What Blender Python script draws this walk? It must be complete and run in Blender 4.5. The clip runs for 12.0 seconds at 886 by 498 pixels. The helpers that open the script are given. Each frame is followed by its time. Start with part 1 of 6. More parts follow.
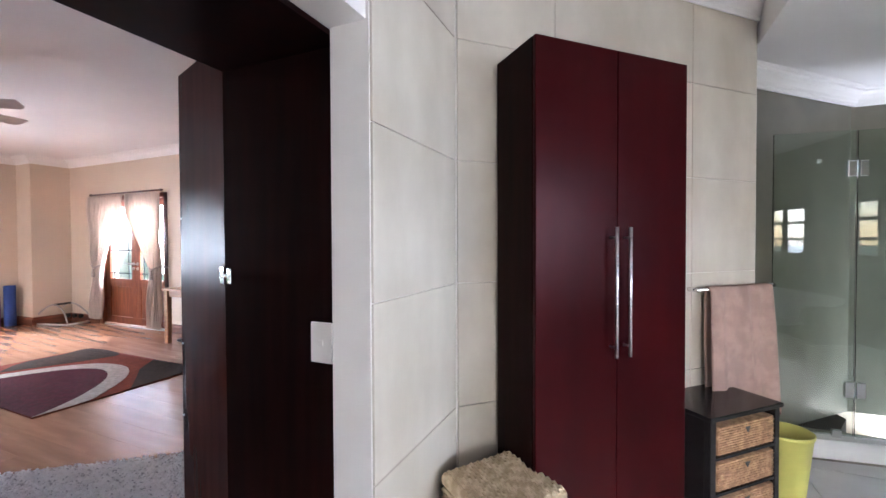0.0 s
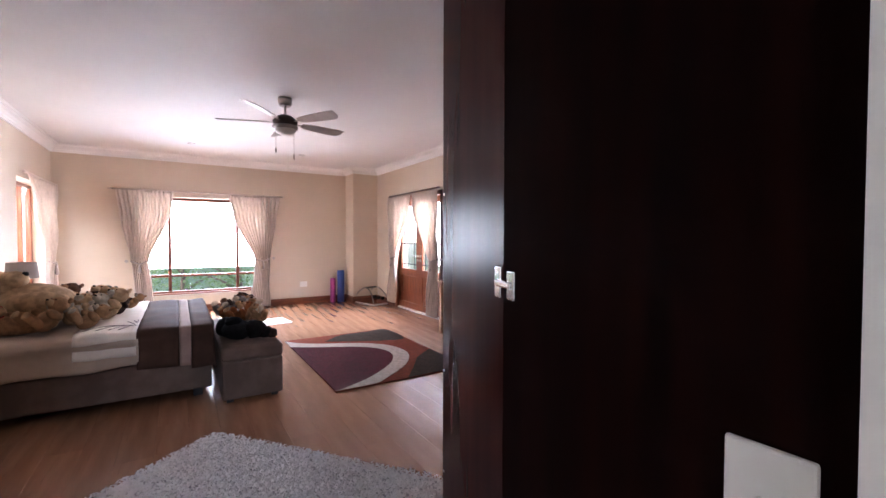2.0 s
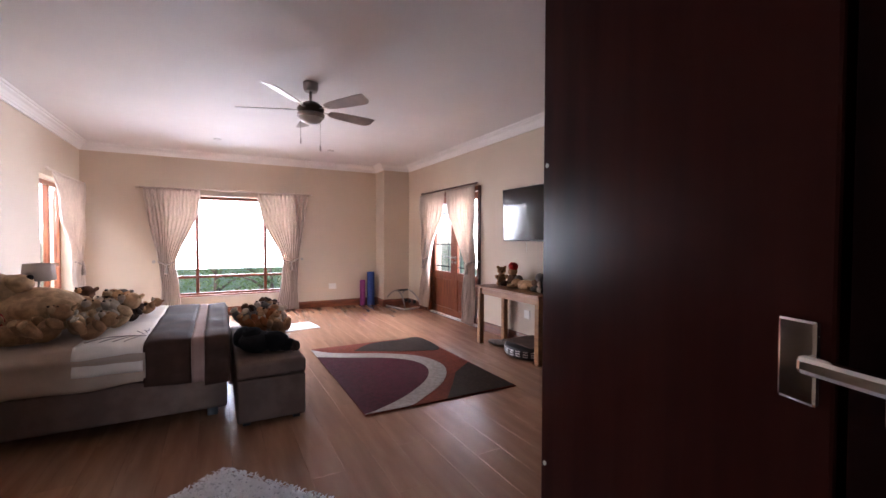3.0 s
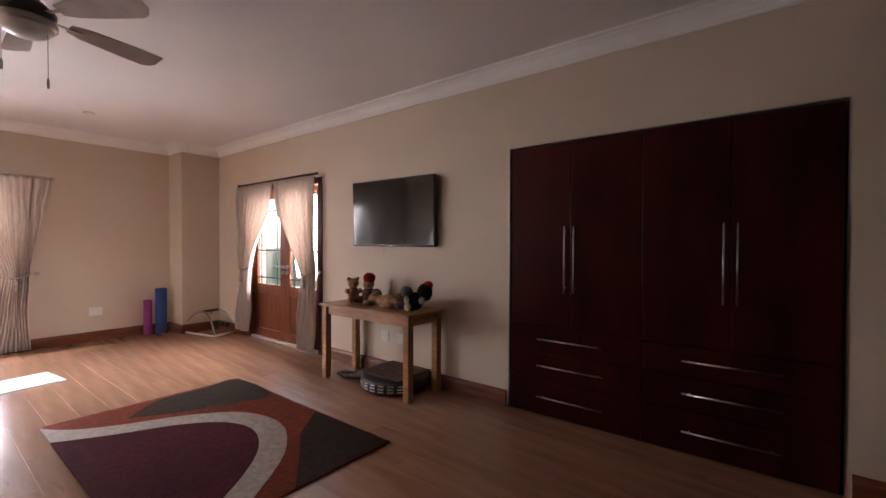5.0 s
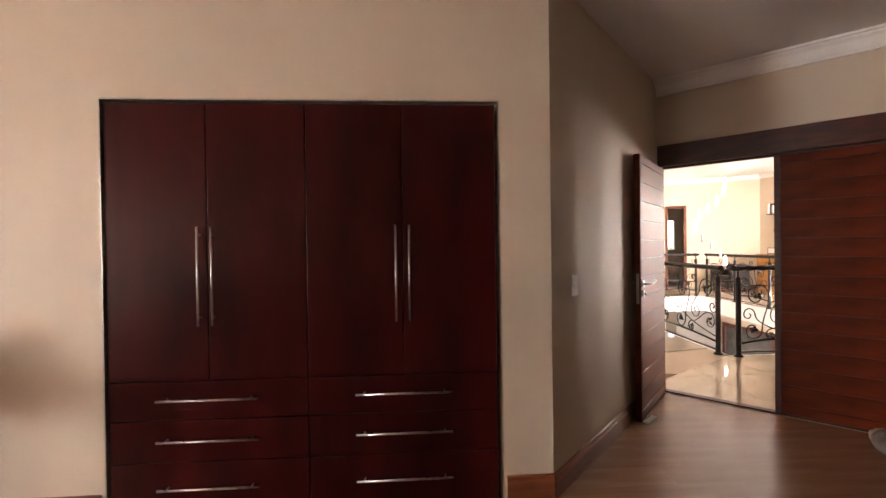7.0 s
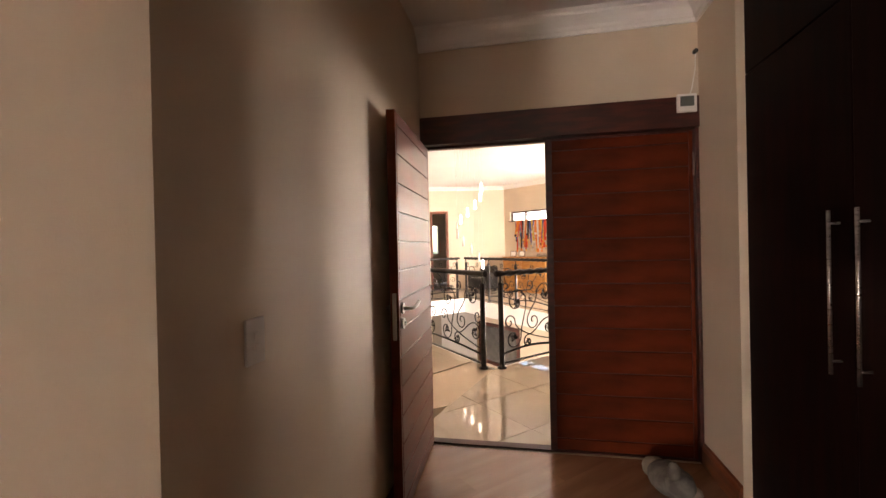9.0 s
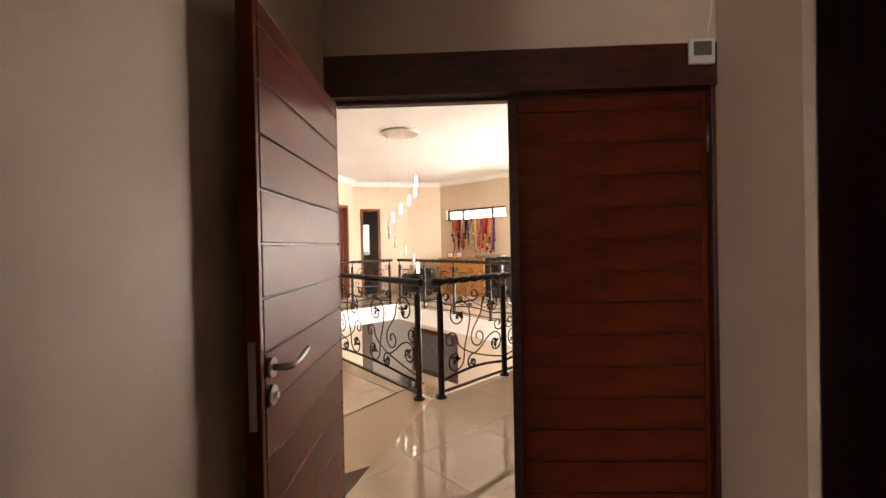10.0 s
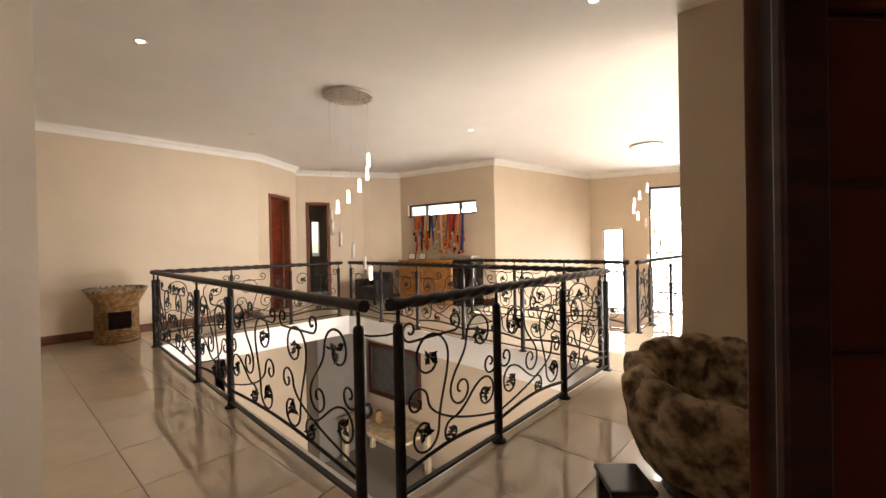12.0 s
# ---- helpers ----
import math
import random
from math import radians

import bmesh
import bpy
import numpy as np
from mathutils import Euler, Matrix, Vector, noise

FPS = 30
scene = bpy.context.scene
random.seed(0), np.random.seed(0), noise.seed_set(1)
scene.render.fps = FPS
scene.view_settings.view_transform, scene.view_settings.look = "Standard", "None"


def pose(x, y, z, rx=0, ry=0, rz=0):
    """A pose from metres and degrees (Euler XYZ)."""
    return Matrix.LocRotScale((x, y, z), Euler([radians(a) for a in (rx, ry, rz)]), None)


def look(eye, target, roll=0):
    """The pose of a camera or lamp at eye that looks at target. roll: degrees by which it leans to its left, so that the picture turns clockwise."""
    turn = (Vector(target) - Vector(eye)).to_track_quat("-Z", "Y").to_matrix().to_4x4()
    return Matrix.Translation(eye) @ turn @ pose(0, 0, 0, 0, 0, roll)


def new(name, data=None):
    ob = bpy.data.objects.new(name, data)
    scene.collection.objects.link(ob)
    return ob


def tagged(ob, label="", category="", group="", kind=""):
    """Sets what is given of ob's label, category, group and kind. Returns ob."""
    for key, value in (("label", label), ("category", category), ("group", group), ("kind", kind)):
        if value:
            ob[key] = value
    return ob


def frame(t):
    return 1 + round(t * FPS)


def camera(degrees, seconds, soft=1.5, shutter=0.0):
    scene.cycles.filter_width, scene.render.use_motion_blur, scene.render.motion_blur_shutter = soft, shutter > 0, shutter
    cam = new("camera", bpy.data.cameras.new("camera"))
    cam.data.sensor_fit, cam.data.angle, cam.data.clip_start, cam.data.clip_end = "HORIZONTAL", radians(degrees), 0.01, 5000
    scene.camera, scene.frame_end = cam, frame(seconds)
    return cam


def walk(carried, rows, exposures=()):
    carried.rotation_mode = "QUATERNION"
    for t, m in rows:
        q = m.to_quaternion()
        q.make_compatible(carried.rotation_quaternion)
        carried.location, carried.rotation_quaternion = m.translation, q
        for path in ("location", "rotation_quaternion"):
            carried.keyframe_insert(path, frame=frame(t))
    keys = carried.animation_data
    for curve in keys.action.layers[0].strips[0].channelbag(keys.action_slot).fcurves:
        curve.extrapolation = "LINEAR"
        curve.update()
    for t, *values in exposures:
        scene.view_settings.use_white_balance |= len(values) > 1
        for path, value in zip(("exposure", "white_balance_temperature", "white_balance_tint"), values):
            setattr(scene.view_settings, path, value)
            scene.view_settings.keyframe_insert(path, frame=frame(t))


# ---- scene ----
cam = camera(93.49, 12.0)
# seconds, x, y, z, yaw, pitch, roll
ROWS = [
    (0.0, 0.340, 0.041, 1.366, 23.65, -1.05, 0.22),
    (0.5, 0.207, 0.143, 1.352, 33.79, -1.13, 0.13),
    (1.0, 0.083, 0.307, 1.336, 43.18, -1.26, 0.10),
    (1.5, -0.109, 0.464, 1.332, 51.40, -1.37, 0.05),
    (2.0, -0.359, 0.564, 1.333, 57.61, -1.40, -0.09),
    (2.5, -0.616, 0.642, 1.319, 61.29, -1.47, -0.14),
    (2.7, -0.715, 0.680, 1.325, 61.94, -1.39, -0.17),
    (4.3, -1.582, 0.940, 1.350, 49.95, -1.27, -0.14),
    (4.5, -1.675, 0.986, 1.347, 46.68, -1.15, -0.15),
    (5.0, -1.870, 1.112, 1.338, 37.60, -0.73, -0.16),
    (5.5, -1.979, 1.255, 1.316, 27.03, -0.11, -0.08),
    (6.0, -2.043, 1.488, 1.316, 15.62, 0.07, 0.35),
    (6.5, -2.049, 1.719, 1.341, 5.12, -0.28, 0.44),
    (7.0, -1.953, 1.971, 1.360, -3.58, -0.49, 0.75),
    (7.5, -1.796, 2.242, 1.351, -12.24, -0.59, 0.90),
    (7.7, -1.723, 2.349, 1.356, -15.37, -0.54, 1.00),
    (9.3, -1.056, 3.387, 1.350, -36.50, -0.35, 1.25),
    (9.5, -0.937, 3.529, 1.349, -38.29, -0.43, 1.24),
    (10.0, -0.652, 3.882, 1.369, -42.31, -0.47, 1.19),
    (10.5, -0.363, 4.227, 1.363, -45.22, -0.49, 1.15),
    (11.0, -0.078, 4.534, 1.363, -46.35, -0.50, 1.22),
    (11.5, 0.168, 4.817, 1.352, -47.22, -0.44, 1.16),
    (12.0, 0.406, 5.050, 1.338, -47.72, -0.41, 1.10),
]
EXPOSURES = [(0.0, 2.5, 5400, 18), (1.5, 2.28, 5500, 19), (2.5, 1.95, 5600, 21), (4.5, 1.25, 6050, 22), (5.5, 1.5, 6400, 22), (6.5, 2.45, 6750, 20), (7.5, 3.05, 6900, 19), (9.5, 2.45, 7450, 20), (10.5, 2.05, 7050, 17), (11.5, 1.55, 7000, 15), (12.0, 1.25, 7150, 15)]
walk(cam, [(t, pose(x, y, z, 90 + pitch, roll, yaw)) for t, x, y, z, yaw, pitch, roll in ROWS], EXPOSURES)

# ---- light ----
world = bpy.data.worlds.new("sky")
scene.world = world
world.use_nodes = True
wn = world.node_tree.nodes
sky = wn.new("ShaderNodeTexSky")
sky.sky_type, sky.sun_disc = "NISHITA", False
sky.sun_elevation, sky.sun_rotation = radians(25.4), radians(165.4)
world.node_tree.links.new(sky.outputs[0], wn["Background"].inputs[0])
wn["Background"].inputs[1].default_value = 0.15
sun = new("sun", bpy.data.lights.new("sun", "SUN"))
sun.data.energy, sun.data.angle, sun.data.color = 2.0, radians(0.5), (1.0, 0.93, 0.83)
sun.matrix_world = look((2.6, -10, 4.9), (0, 0, 0))


def window_light(name, eye, target, w, h, watts, colour=(1.0, 0.98, 0.96), spread=180):
    """The sky's light in a window's opening, or an added fill lamp."""
    lamp = new(name, bpy.data.lights.new(name, "AREA"))
    lamp.data.shape, lamp.data.size, lamp.data.size_y = "RECTANGLE", w, h
    lamp.data.energy, lamp.data.color = watts, colour
    lamp.data.spread = radians(spread)
    lamp.matrix_world = look(eye, target)
    return lamp


window_light("west_window_light", (-9.98, 0.97, 1.47), (0, 0.97, -4.4), 2.1, 1.72, 88)
window_light("south_window_light", (-8.15, -1.55, 1.4), (-7.6, 3, 0.2), 1.4, 1.4, 18)
window_light("french_door_light", (-6.85, 4.75, 1.45), (-6.6, 0, 0.6), 1.4, 1.3, 50, spread=130)
window_light("stair_window_light", (13.45, 8.6, 0.8), (0, 5.4, -2.4), 3.3, 3.0, 335, (1.0, 0.97, 0.92), 130)
window_light("slit_window_light", (8.35, 11.8, 2.1), (4, 10, 0.4), 1.5, 0.3, 15)
# lamp in the added passage window, aimed to brighten the landing floor
window_light("hall_fill_light", (6.9, 2.15, 1.6), (5.3, 7.2, -0.4), 3.0, 2.0, 95, (1.0, 0.98, 0.96), 90)
window_light("bathroom_window_light", (2.7, -2.6, 1.55), (-1.5, 2.4, 0.4), 2.2, 1.1, 7, (1.0, 0.93, 0.84))
window_light("bathroom_side_light", (4.62, -1.1, 1.51), (-2.4, 0.9, 0.1), 0.95, 0.74, 4.5, (0.92, 0.96, 1.0), 100)
window_light("bathroom_second_side_light", (4.62, 0.6, 1.51), (-2.4, 0.6, 0.0), 0.95, 0.74, 5.5, (0.90, 0.95, 1.0), 80)
# no window known here: lamp added to brighten the well's slab edges
window_light("downstairs_fill_light", (3.4, 4.15, -1.4), (3.4, 9, -0.6), 3.0, 1.8, 165)

# ---- materials ----


def mat(name, colour, rough=0.5, metal=0.0, spec=0.5, vary=0.06, scale=6.0, bump=0.0, bump_scale=60.0, stretch=(1, 1, 1), second=None, coat=0.0, per_object=0.0, blend=(0.42, 0.62), detail=6.0, tint=None):
    """A surface with slow mottling, fine grain and relief."""
    m = bpy.data.materials.new(name)
    m.use_nodes = True
    nt = m.node_tree
    n, l = nt.nodes, nt.links
    b = n["Principled BSDF"]
    b.inputs["Roughness"].default_value, b.inputs["Metallic"].default_value = rough, metal
    b.inputs["Specular IOR Level"].default_value = spec
    b.inputs["Coat Weight"].default_value = coat
    if tint:
        b.inputs["Specular Tint"].default_value = (*tint, 1)
    co = n.new("ShaderNodeTexCoord")
    mp = n.new("ShaderNodeMapping")
    mp.inputs["Scale"].default_value = stretch
    l.new(co.outputs["Object"], mp.inputs["Vector"])
    big = n.new("ShaderNodeTexNoise")
    big.inputs["Scale"].default_value, big.inputs["Detail"].default_value = scale, detail
    l.new(mp.outputs[0], big.inputs["Vector"])
    ramp = n.new("ShaderNodeValToRGB")
    ramp.color_ramp.elements[0].position, ramp.color_ramp.elements[1].position = blend
    c2 = second if second else [c * (1 - 2 * vary) for c in colour]
    c1 = colour if second else [min(1, c * (1 + vary)) for c in colour]
    ramp.color_ramp.elements[0].color, ramp.color_ramp.elements[1].color = (*c2, 1), (*c1, 1)
    l.new(big.outputs["Fac"], ramp.inputs["Fac"])
    out = ramp.outputs["Color"]
    if per_object:
        info = n.new("ShaderNodeObjectInfo")
        hsv = n.new("ShaderNodeHueSaturation")
        rng = n.new("ShaderNodeMapRange")
        rng.inputs["To Min"].default_value, rng.inputs["To Max"].default_value = 1 - per_object, 1 + per_object
        l.new(info.outputs["Random"], rng.inputs["Value"])
        l.new(rng.outputs[0], hsv.inputs["Value"])
        l.new(out, hsv.inputs["Color"])
        out = hsv.outputs["Color"]
    l.new(out, b.inputs["Base Color"])
    fine = n.new("ShaderNodeTexNoise")
    fine.inputs["Scale"].default_value, fine.inputs["Detail"].default_value = bump_scale, 4
    l.new(mp.outputs[0], fine.inputs["Vector"])
    rr = n.new("ShaderNodeMapRange")
    rr.inputs["To Min"].default_value, rr.inputs["To Max"].default_value = max(0.02, rough * 0.85), min(1, rough * 1.15)
    l.new(big.outputs["Fac"], rr.inputs["Value"])
    l.new(rr.outputs[0], b.inputs["Roughness"])
    if bump:
        bp = n.new("ShaderNodeBump")
        bp.inputs["Strength"].default_value, bp.inputs["Distance"].default_value = bump, 0.004
        l.new(fine.outputs["Fac"], bp.inputs["Height"])
        l.new(bp.outputs[0], b.inputs["Normal"])
    return m


PAINT = mat("beige_wall_paint", (0.60, 0.49, 0.37), 0.62, vary=0.015, scale=1.3, bump=0.12, bump_scale=220)
BATHPAINT = mat("cream_plaster", (0.70, 0.65, 0.59), 0.6, vary=0.02, scale=2, bump=0.12, bump_scale=200)
WHITE = mat("white_ceiling_paint", (0.80, 0.78, 0.76), 0.75, vary=0.012, scale=1.2, bump=0.08, bump_scale=160)
CORNICE = mat("white_cornice_plaster", (0.82, 0.80, 0.77), 0.6, vary=0.01, scale=3)
DARKWOOD = mat("dark_mahogany_board", (0.046, 0.0036, 0.0038), 0.30, spec=0.18, tint=(1.0, 0.62, 0.58), vary=0.2, scale=2.2, stretch=(2, 2, 0.6), second=(0.011, 0.0014, 0.0016), bump=0.03, bump_scale=90, blend=(0.25, 0.75), detail=2.0)
CABINETWOOD = mat("deep_red_cabinet_board", (0.030, 0.0020, 0.0026), 0.33, spec=0.07, tint=(1.0, 0.55, 0.55), scale=2.2, stretch=(2, 2, 0.6), second=(0.016, 0.0014, 0.0018), bump=0.03, bump_scale=90, blend=(0.25, 0.75), detail=3.0)
WENGE = mat("wenge_board", (0.014, 0.0038, 0.0030), 0.42, spec=0.03, tint=(1.0, 0.72, 0.62), vary=0.15, scale=5, stretch=(4, 4, 0.35), second=(0.004, 0.002, 0.002), bump=0.05, bump_scale=90, blend=(0.3, 0.7))
LACQUER = mat("lacquered_mahogany_leaf", (0.048, 0.013, 0.010), 0.24, spec=0.012, tint=(1.0, 0.86, 0.80), vary=0.15, scale=4, stretch=(4, 4, 0.35), second=(0.030, 0.008, 0.0065), bump=0.004, bump_scale=70, blend=(0.3, 0.7))
DOORWOOD = mat("red_brown_door_timber", (0.14, 0.024, 0.008), 0.36, spec=0.14, tint=(1.0, 0.80, 0.66), scale=2.6, stretch=(1.2, 1.2, 3), second=(0.060, 0.011, 0.005), bump=0.08, bump_scale=60, blend=(0.3, 0.75))
DARKDOOR = mat("dark_stained_frame", (0.075, 0.014, 0.008), 0.4, scale=5, stretch=(1, 1, 6), second=(0.038, 0.009, 0.006), bump=0.06)
OAK = mat("oiled_oak", (0.36, 0.17, 0.060), 0.4, scale=5, stretch=(1.2, 9, 9), second=(0.27, 0.115, 0.038), bump=0.06, bump_scale=80)
FRENCHWOOD = mat("varnished_meranti", (0.25, 0.075, 0.026), 0.32, scale=5, stretch=(8, 8, 0.8), second=(0.16, 0.042, 0.015), bump=0.05)
SKIRT = mat("varnished_skirting", (0.20, 0.060, 0.022), 0.35, scale=3, stretch=(1, 1, 8), second=(0.12, 0.032, 0.013), bump=0.04)
PLANK = mat("laminate_plank", (0.37, 0.197, 0.118), 0.25, spec=0.85, scale=2.6, stretch=(0.55, 5, 1), second=(0.235, 0.116, 0.064), bump=0.03, bump_scale=50, per_object=0.08, blend=(0.22, 0.7), detail=8)
# knots and dark grain streaks in the planks
n_ = PLANK.node_tree
bs_n = n_.nodes["Principled BSDF"]
kc, km, kn, kr, kx = [n_.nodes.new("ShaderNode" + k) for k in ("TexCoord", "Mapping", "TexNoise", "ValToRGB", "MixRGB")]
km.inputs["Scale"].default_value = (1.6, 11, 1)
kn.inputs["Scale"].default_value, kn.inputs["Detail"].default_value, kn.inputs["Distortion"].default_value = 1.9, 5, 1.2
kr.color_ramp.elements[0].position, kr.color_ramp.elements[1].position = 0.67, 0.82
ki, ka = n_.nodes.new("ShaderNodeObjectInfo"), n_.nodes.new("ShaderNodeVectorMath")
ka.operation = "ADD"
n_.links.new(kc.outputs["Object"], km.inputs["Vector"])
n_.links.new(km.outputs[0], ka.inputs[0])
n_.links.new(ki.outputs["Location"], ka.inputs[1])
n_.links.new(ka.outputs[0], kn.inputs["Vector"])
n_.links.new(kn.outputs["Fac"], kr.inputs["Fac"])
kx.blend_type = "MIX"
kx.inputs["Color2"].default_value = (0.14, 0.064, 0.033, 1)
n_.links.new(bs_n.inputs["Base Color"].links[0].from_socket, kx.inputs["Color1"])
n_.links.new(kr.outputs["Color"], kx.inputs["Fac"])
n_.links.new(kx.outputs[0], bs_n.inputs["Base Color"])
FLOORTILE = mat("polished_porcelain", (0.60, 0.51, 0.40), 0.03, vary=0.02, scale=2.5, per_object=0.02, spec=1.0)
GROUT = mat("grey_grout", (0.30, 0.26, 0.21), 0.85, vary=0.1, scale=20)
SCREED = mat("dark_screed", (0.045, 0.030, 0.022), 0.9, vary=0.1, scale=20)
WALLTILE = mat("travertine_look_tile", (0.58, 0.52, 0.43), 0.33, scale=3.2, stretch=(1, 1, 0.6), second=(0.44, 0.385, 0.30), per_object=0.03, bump=0.04, bump_scale=40, blend=(0.35, 0.7))
BATHFLOOR = mat("pale_grey_floor_tile", (0.55, 0.54, 0.50), 0.3, vary=0.04, scale=3, per_object=0.03)
SHOWERTILE = mat("grey_green_shower_tile", (0.165, 0.155, 0.115), 0.4, vary=0.06, scale=3, per_object=0.04)
STEEL = mat("brushed_steel", (0.62, 0.61, 0.60), 0.28, metal=1.0, vary=0.03, scale=30, stretch=(1, 1, 20))
CHROME = mat("polished_chrome", (0.80, 0.80, 0.80), 0.10, metal=1.0, vary=0.01)
NICKEL = mat("dull_nickel", (0.40, 0.37, 0.34), 0.33, metal=1.0, vary=0.05, scale=12)
IRON = mat("black_wrought_iron", (0.022, 0.018, 0.017), 0.42, metal=0.5, vary=0.2, scale=14, bump=0.25, bump_scale=70)
PLASTIC = mat("white_plastic", (0.78, 0.75, 0.70), 0.4, vary=0.02)
SCREEN = mat("black_screen_glass", (0.010, 0.010, 0.011), 0.10, vary=0.05, spec=0.6)
BLACKPLASTIC = mat("black_plastic", (0.018, 0.017, 0.017), 0.4, vary=0.1)
CURTAIN = mat("cream_curtain_cloth", (0.70, 0.61, 0.535), 0.85, vary=0.05, scale=10, stretch=(6, 6, 1), bump=0.3, bump_scale=260)
n_ = CURTAIN.node_tree
tr_n, mx_n = n_.nodes.new("ShaderNodeBsdfTranslucent"), n_.nodes.new("ShaderNodeMixShader")
tr_n.inputs["Color"].default_value, mx_n.inputs["Fac"].default_value = (0.72, 0.62, 0.54, 1), 0.32
n_.links.new(n_.nodes["Principled BSDF"].outputs[0], mx_n.inputs[1])
n_.links.new(tr_n.outputs[0], mx_n.inputs[2])
n_.links.new(mx_n.outputs[0], n_.nodes["Material Output"].inputs[0])
TAUPE = mat("taupe_upholstery", (0.150, 0.106, 0.086), 0.9, spec=0.1, vary=0.08, scale=7, bump=0.4, bump_scale=320)
SHEET = mat("cream_bed_sheet", (0.48, 0.38, 0.30), 0.85, spec=0.1, vary=0.05, scale=4, bump=0.35, bump_scale=26)
DUVETW = mat("pale_duvet_cloth", (0.76, 0.70, 0.63), 0.85, spec=0.1, vary=0.03, scale=5, bump=0.35, bump_scale=22)
DUVETB = mat("chocolate_duvet_cloth", (0.068, 0.036, 0.026), 0.85, spec=0.1, vary=0.1, scale=6, bump=0.35, bump_scale=24)
DUVETP = mat("dusty_pink_duvet_cloth", (0.36, 0.24, 0.20), 0.85, spec=0.1, vary=0.05, scale=6, bump=0.35, bump_scale=24)
LINE = mat("grey_embroidery", (0.20, 0.17, 0.16), 0.9)
SHAG = mat("off_white_shag", (0.88, 0.88, 0.89), 0.95, scale=22, second=(0.78, 0.78, 0.79), bump=0.5, bump_scale=90, blend=(0.36, 0.56))
n_ = SHAG.node_tree
gi, gr_, gx = [n_.nodes.new("ShaderNode" + k) for k in ("NewGeometry", "ValToRGB", "MixRGB")]
gr_.color_ramp.interpolation = "CONSTANT"
gr_.color_ramp.elements[0].position, gr_.color_ramp.elements[1].position = 0.0, 0.91
n_.links.new(gi.outputs["Random Per Island"], gr_.inputs["Fac"])
gx.inputs["Color2"].default_value = (0.46, 0.46, 0.49, 1)
n_.links.new(n_.nodes["Principled BSDF"].inputs["Base Color"].links[0].from_socket, gx.inputs["Color1"])
n_.links.new(gr_.outputs["Color"], gx.inputs["Fac"])
n_.links.new(gx.outputs[0], n_.nodes["Principled BSDF"].inputs["Base Color"])
for_rug = dict(rough=0.95, spec=0.06, bump=0.6, bump_scale=240)
RUGB = mat("brown_rug_pile", (0.042, 0.028, 0.021), vary=0.12, scale=30, **for_rug)
RUGR = mat("rust_rug_pile", (0.165, 0.036, 0.018), vary=0.10, scale=30, **for_rug)
RUGP = mat("plum_rug_pile", (0.068, 0.010, 0.017), vary=0.12, scale=30, **for_rug)
RUGG = mat("pale_grey_rug_pile", (0.37, 0.32, 0.28), vary=0.08, scale=30, **for_rug)
SEAGRASS = mat("woven_seagrass", (0.62, 0.50, 0.33), 0.8, scale=24, second=(0.42, 0.32, 0.19), bump=0.6, bump_scale=90)
WICKER = mat("honey_wicker", (0.43, 0.25, 0.13), 0.7, scale=30, second=(0.25, 0.13, 0.06), bump=0.6, bump_scale=120)
BASKETW = mat("golden_wicker", (0.36, 0.21, 0.085), 0.6, scale=20, second=(0.19, 0.10, 0.035), bump=0.6, bump_scale=80)
BLACKLACQ = mat("black_lacquer", (0.012, 0.010, 0.010), 0.22, vary=0.1)
TOWEL = mat("dusty_pink_towel", (0.36, 0.235, 0.185), 0.95, vary=0.06, scale=14, bump=0.6, bump_scale=300)
TOWELR = mat("maroon_towel_stripe", (0.10, 0.02, 0.03), 0.95, vary=0.08)
YELLOW = mat("yellow_green_plastic", (0.47, 0.44, 0.10), 0.5, vary=0.04)
MATBLUE = mat("blue_foam", (0.035, 0.075, 0.27), 0.75, vary=0.05, scale=18)
MATPINK = mat("magenta_foam", (0.30, 0.045, 0.21), 0.75, vary=0.05, scale=18)
LEATHER = mat("mottled_brown_fabric", (0.44, 0.33, 0.21), 0.75, spec=0.25, scale=12, second=(0.085, 0.052, 0.028), bump=0.5, bump_scale=40, blend=(0.38, 0.62), detail=4.0)
DESKWOOD = mat("amber_desk_timber", (0.48, 0.22, 0.055), 0.35, scale=4, stretch=(1, 1, 6), second=(0.36, 0.15, 0.035))
GREYWALL = mat("grey_stair_paint", (0.20, 0.18, 0.16), 0.7, vary=0.03, scale=2)
STONE = mat("cream_table_stone", (0.62, 0.52, 0.38), 0.3, scale=8, second=(0.45, 0.35, 0.23))
BRICKRED = mat("red_brown_leather", (0.22, 0.065, 0.040), 0.45, scale=12, second=(0.13, 0.035, 0.025))
CORD = mat("pale_grey_cord", (0.46, 0.41, 0.37), 0.85, vary=0.12, scale=60, bump=0.5, bump_scale=160)
LAMPSHADE = mat("grey_lampshade", (0.30, 0.25, 0.22), 0.85, vary=0.05)
GRASS = mat("lawn", (0.075, 0.11, 0.035), 0.95, scale=3, second=(0.05, 0.075, 0.02))
LEAF = mat("pale_green_leaves", (0.12, 0.16, 0.07), 0.6, scale=3, second=(0.08, 0.11, 0.045))
n_ = LEAF.node_tree
lt_n, lm_n = n_.nodes.new("ShaderNodeBsdfTranslucent"), n_.nodes.new("ShaderNodeMixShader")
lt_n.inputs["Color"].default_value, lm_n.inputs["Fac"].default_value = (0.22, 0.30, 0.09, 1), 0.45
n_.links.new(n_.nodes["Principled BSDF"].outputs[0], lm_n.inputs[1])
n_.links.new(lt_n.outputs[0], lm_n.inputs[2])
n_.links.new(lm_n.outputs[0], n_.nodes["Material Output"].inputs[0])
BARK = mat("bark", (0.11, 0.075, 0.05), 0.9, scale=12, bump=0.6)
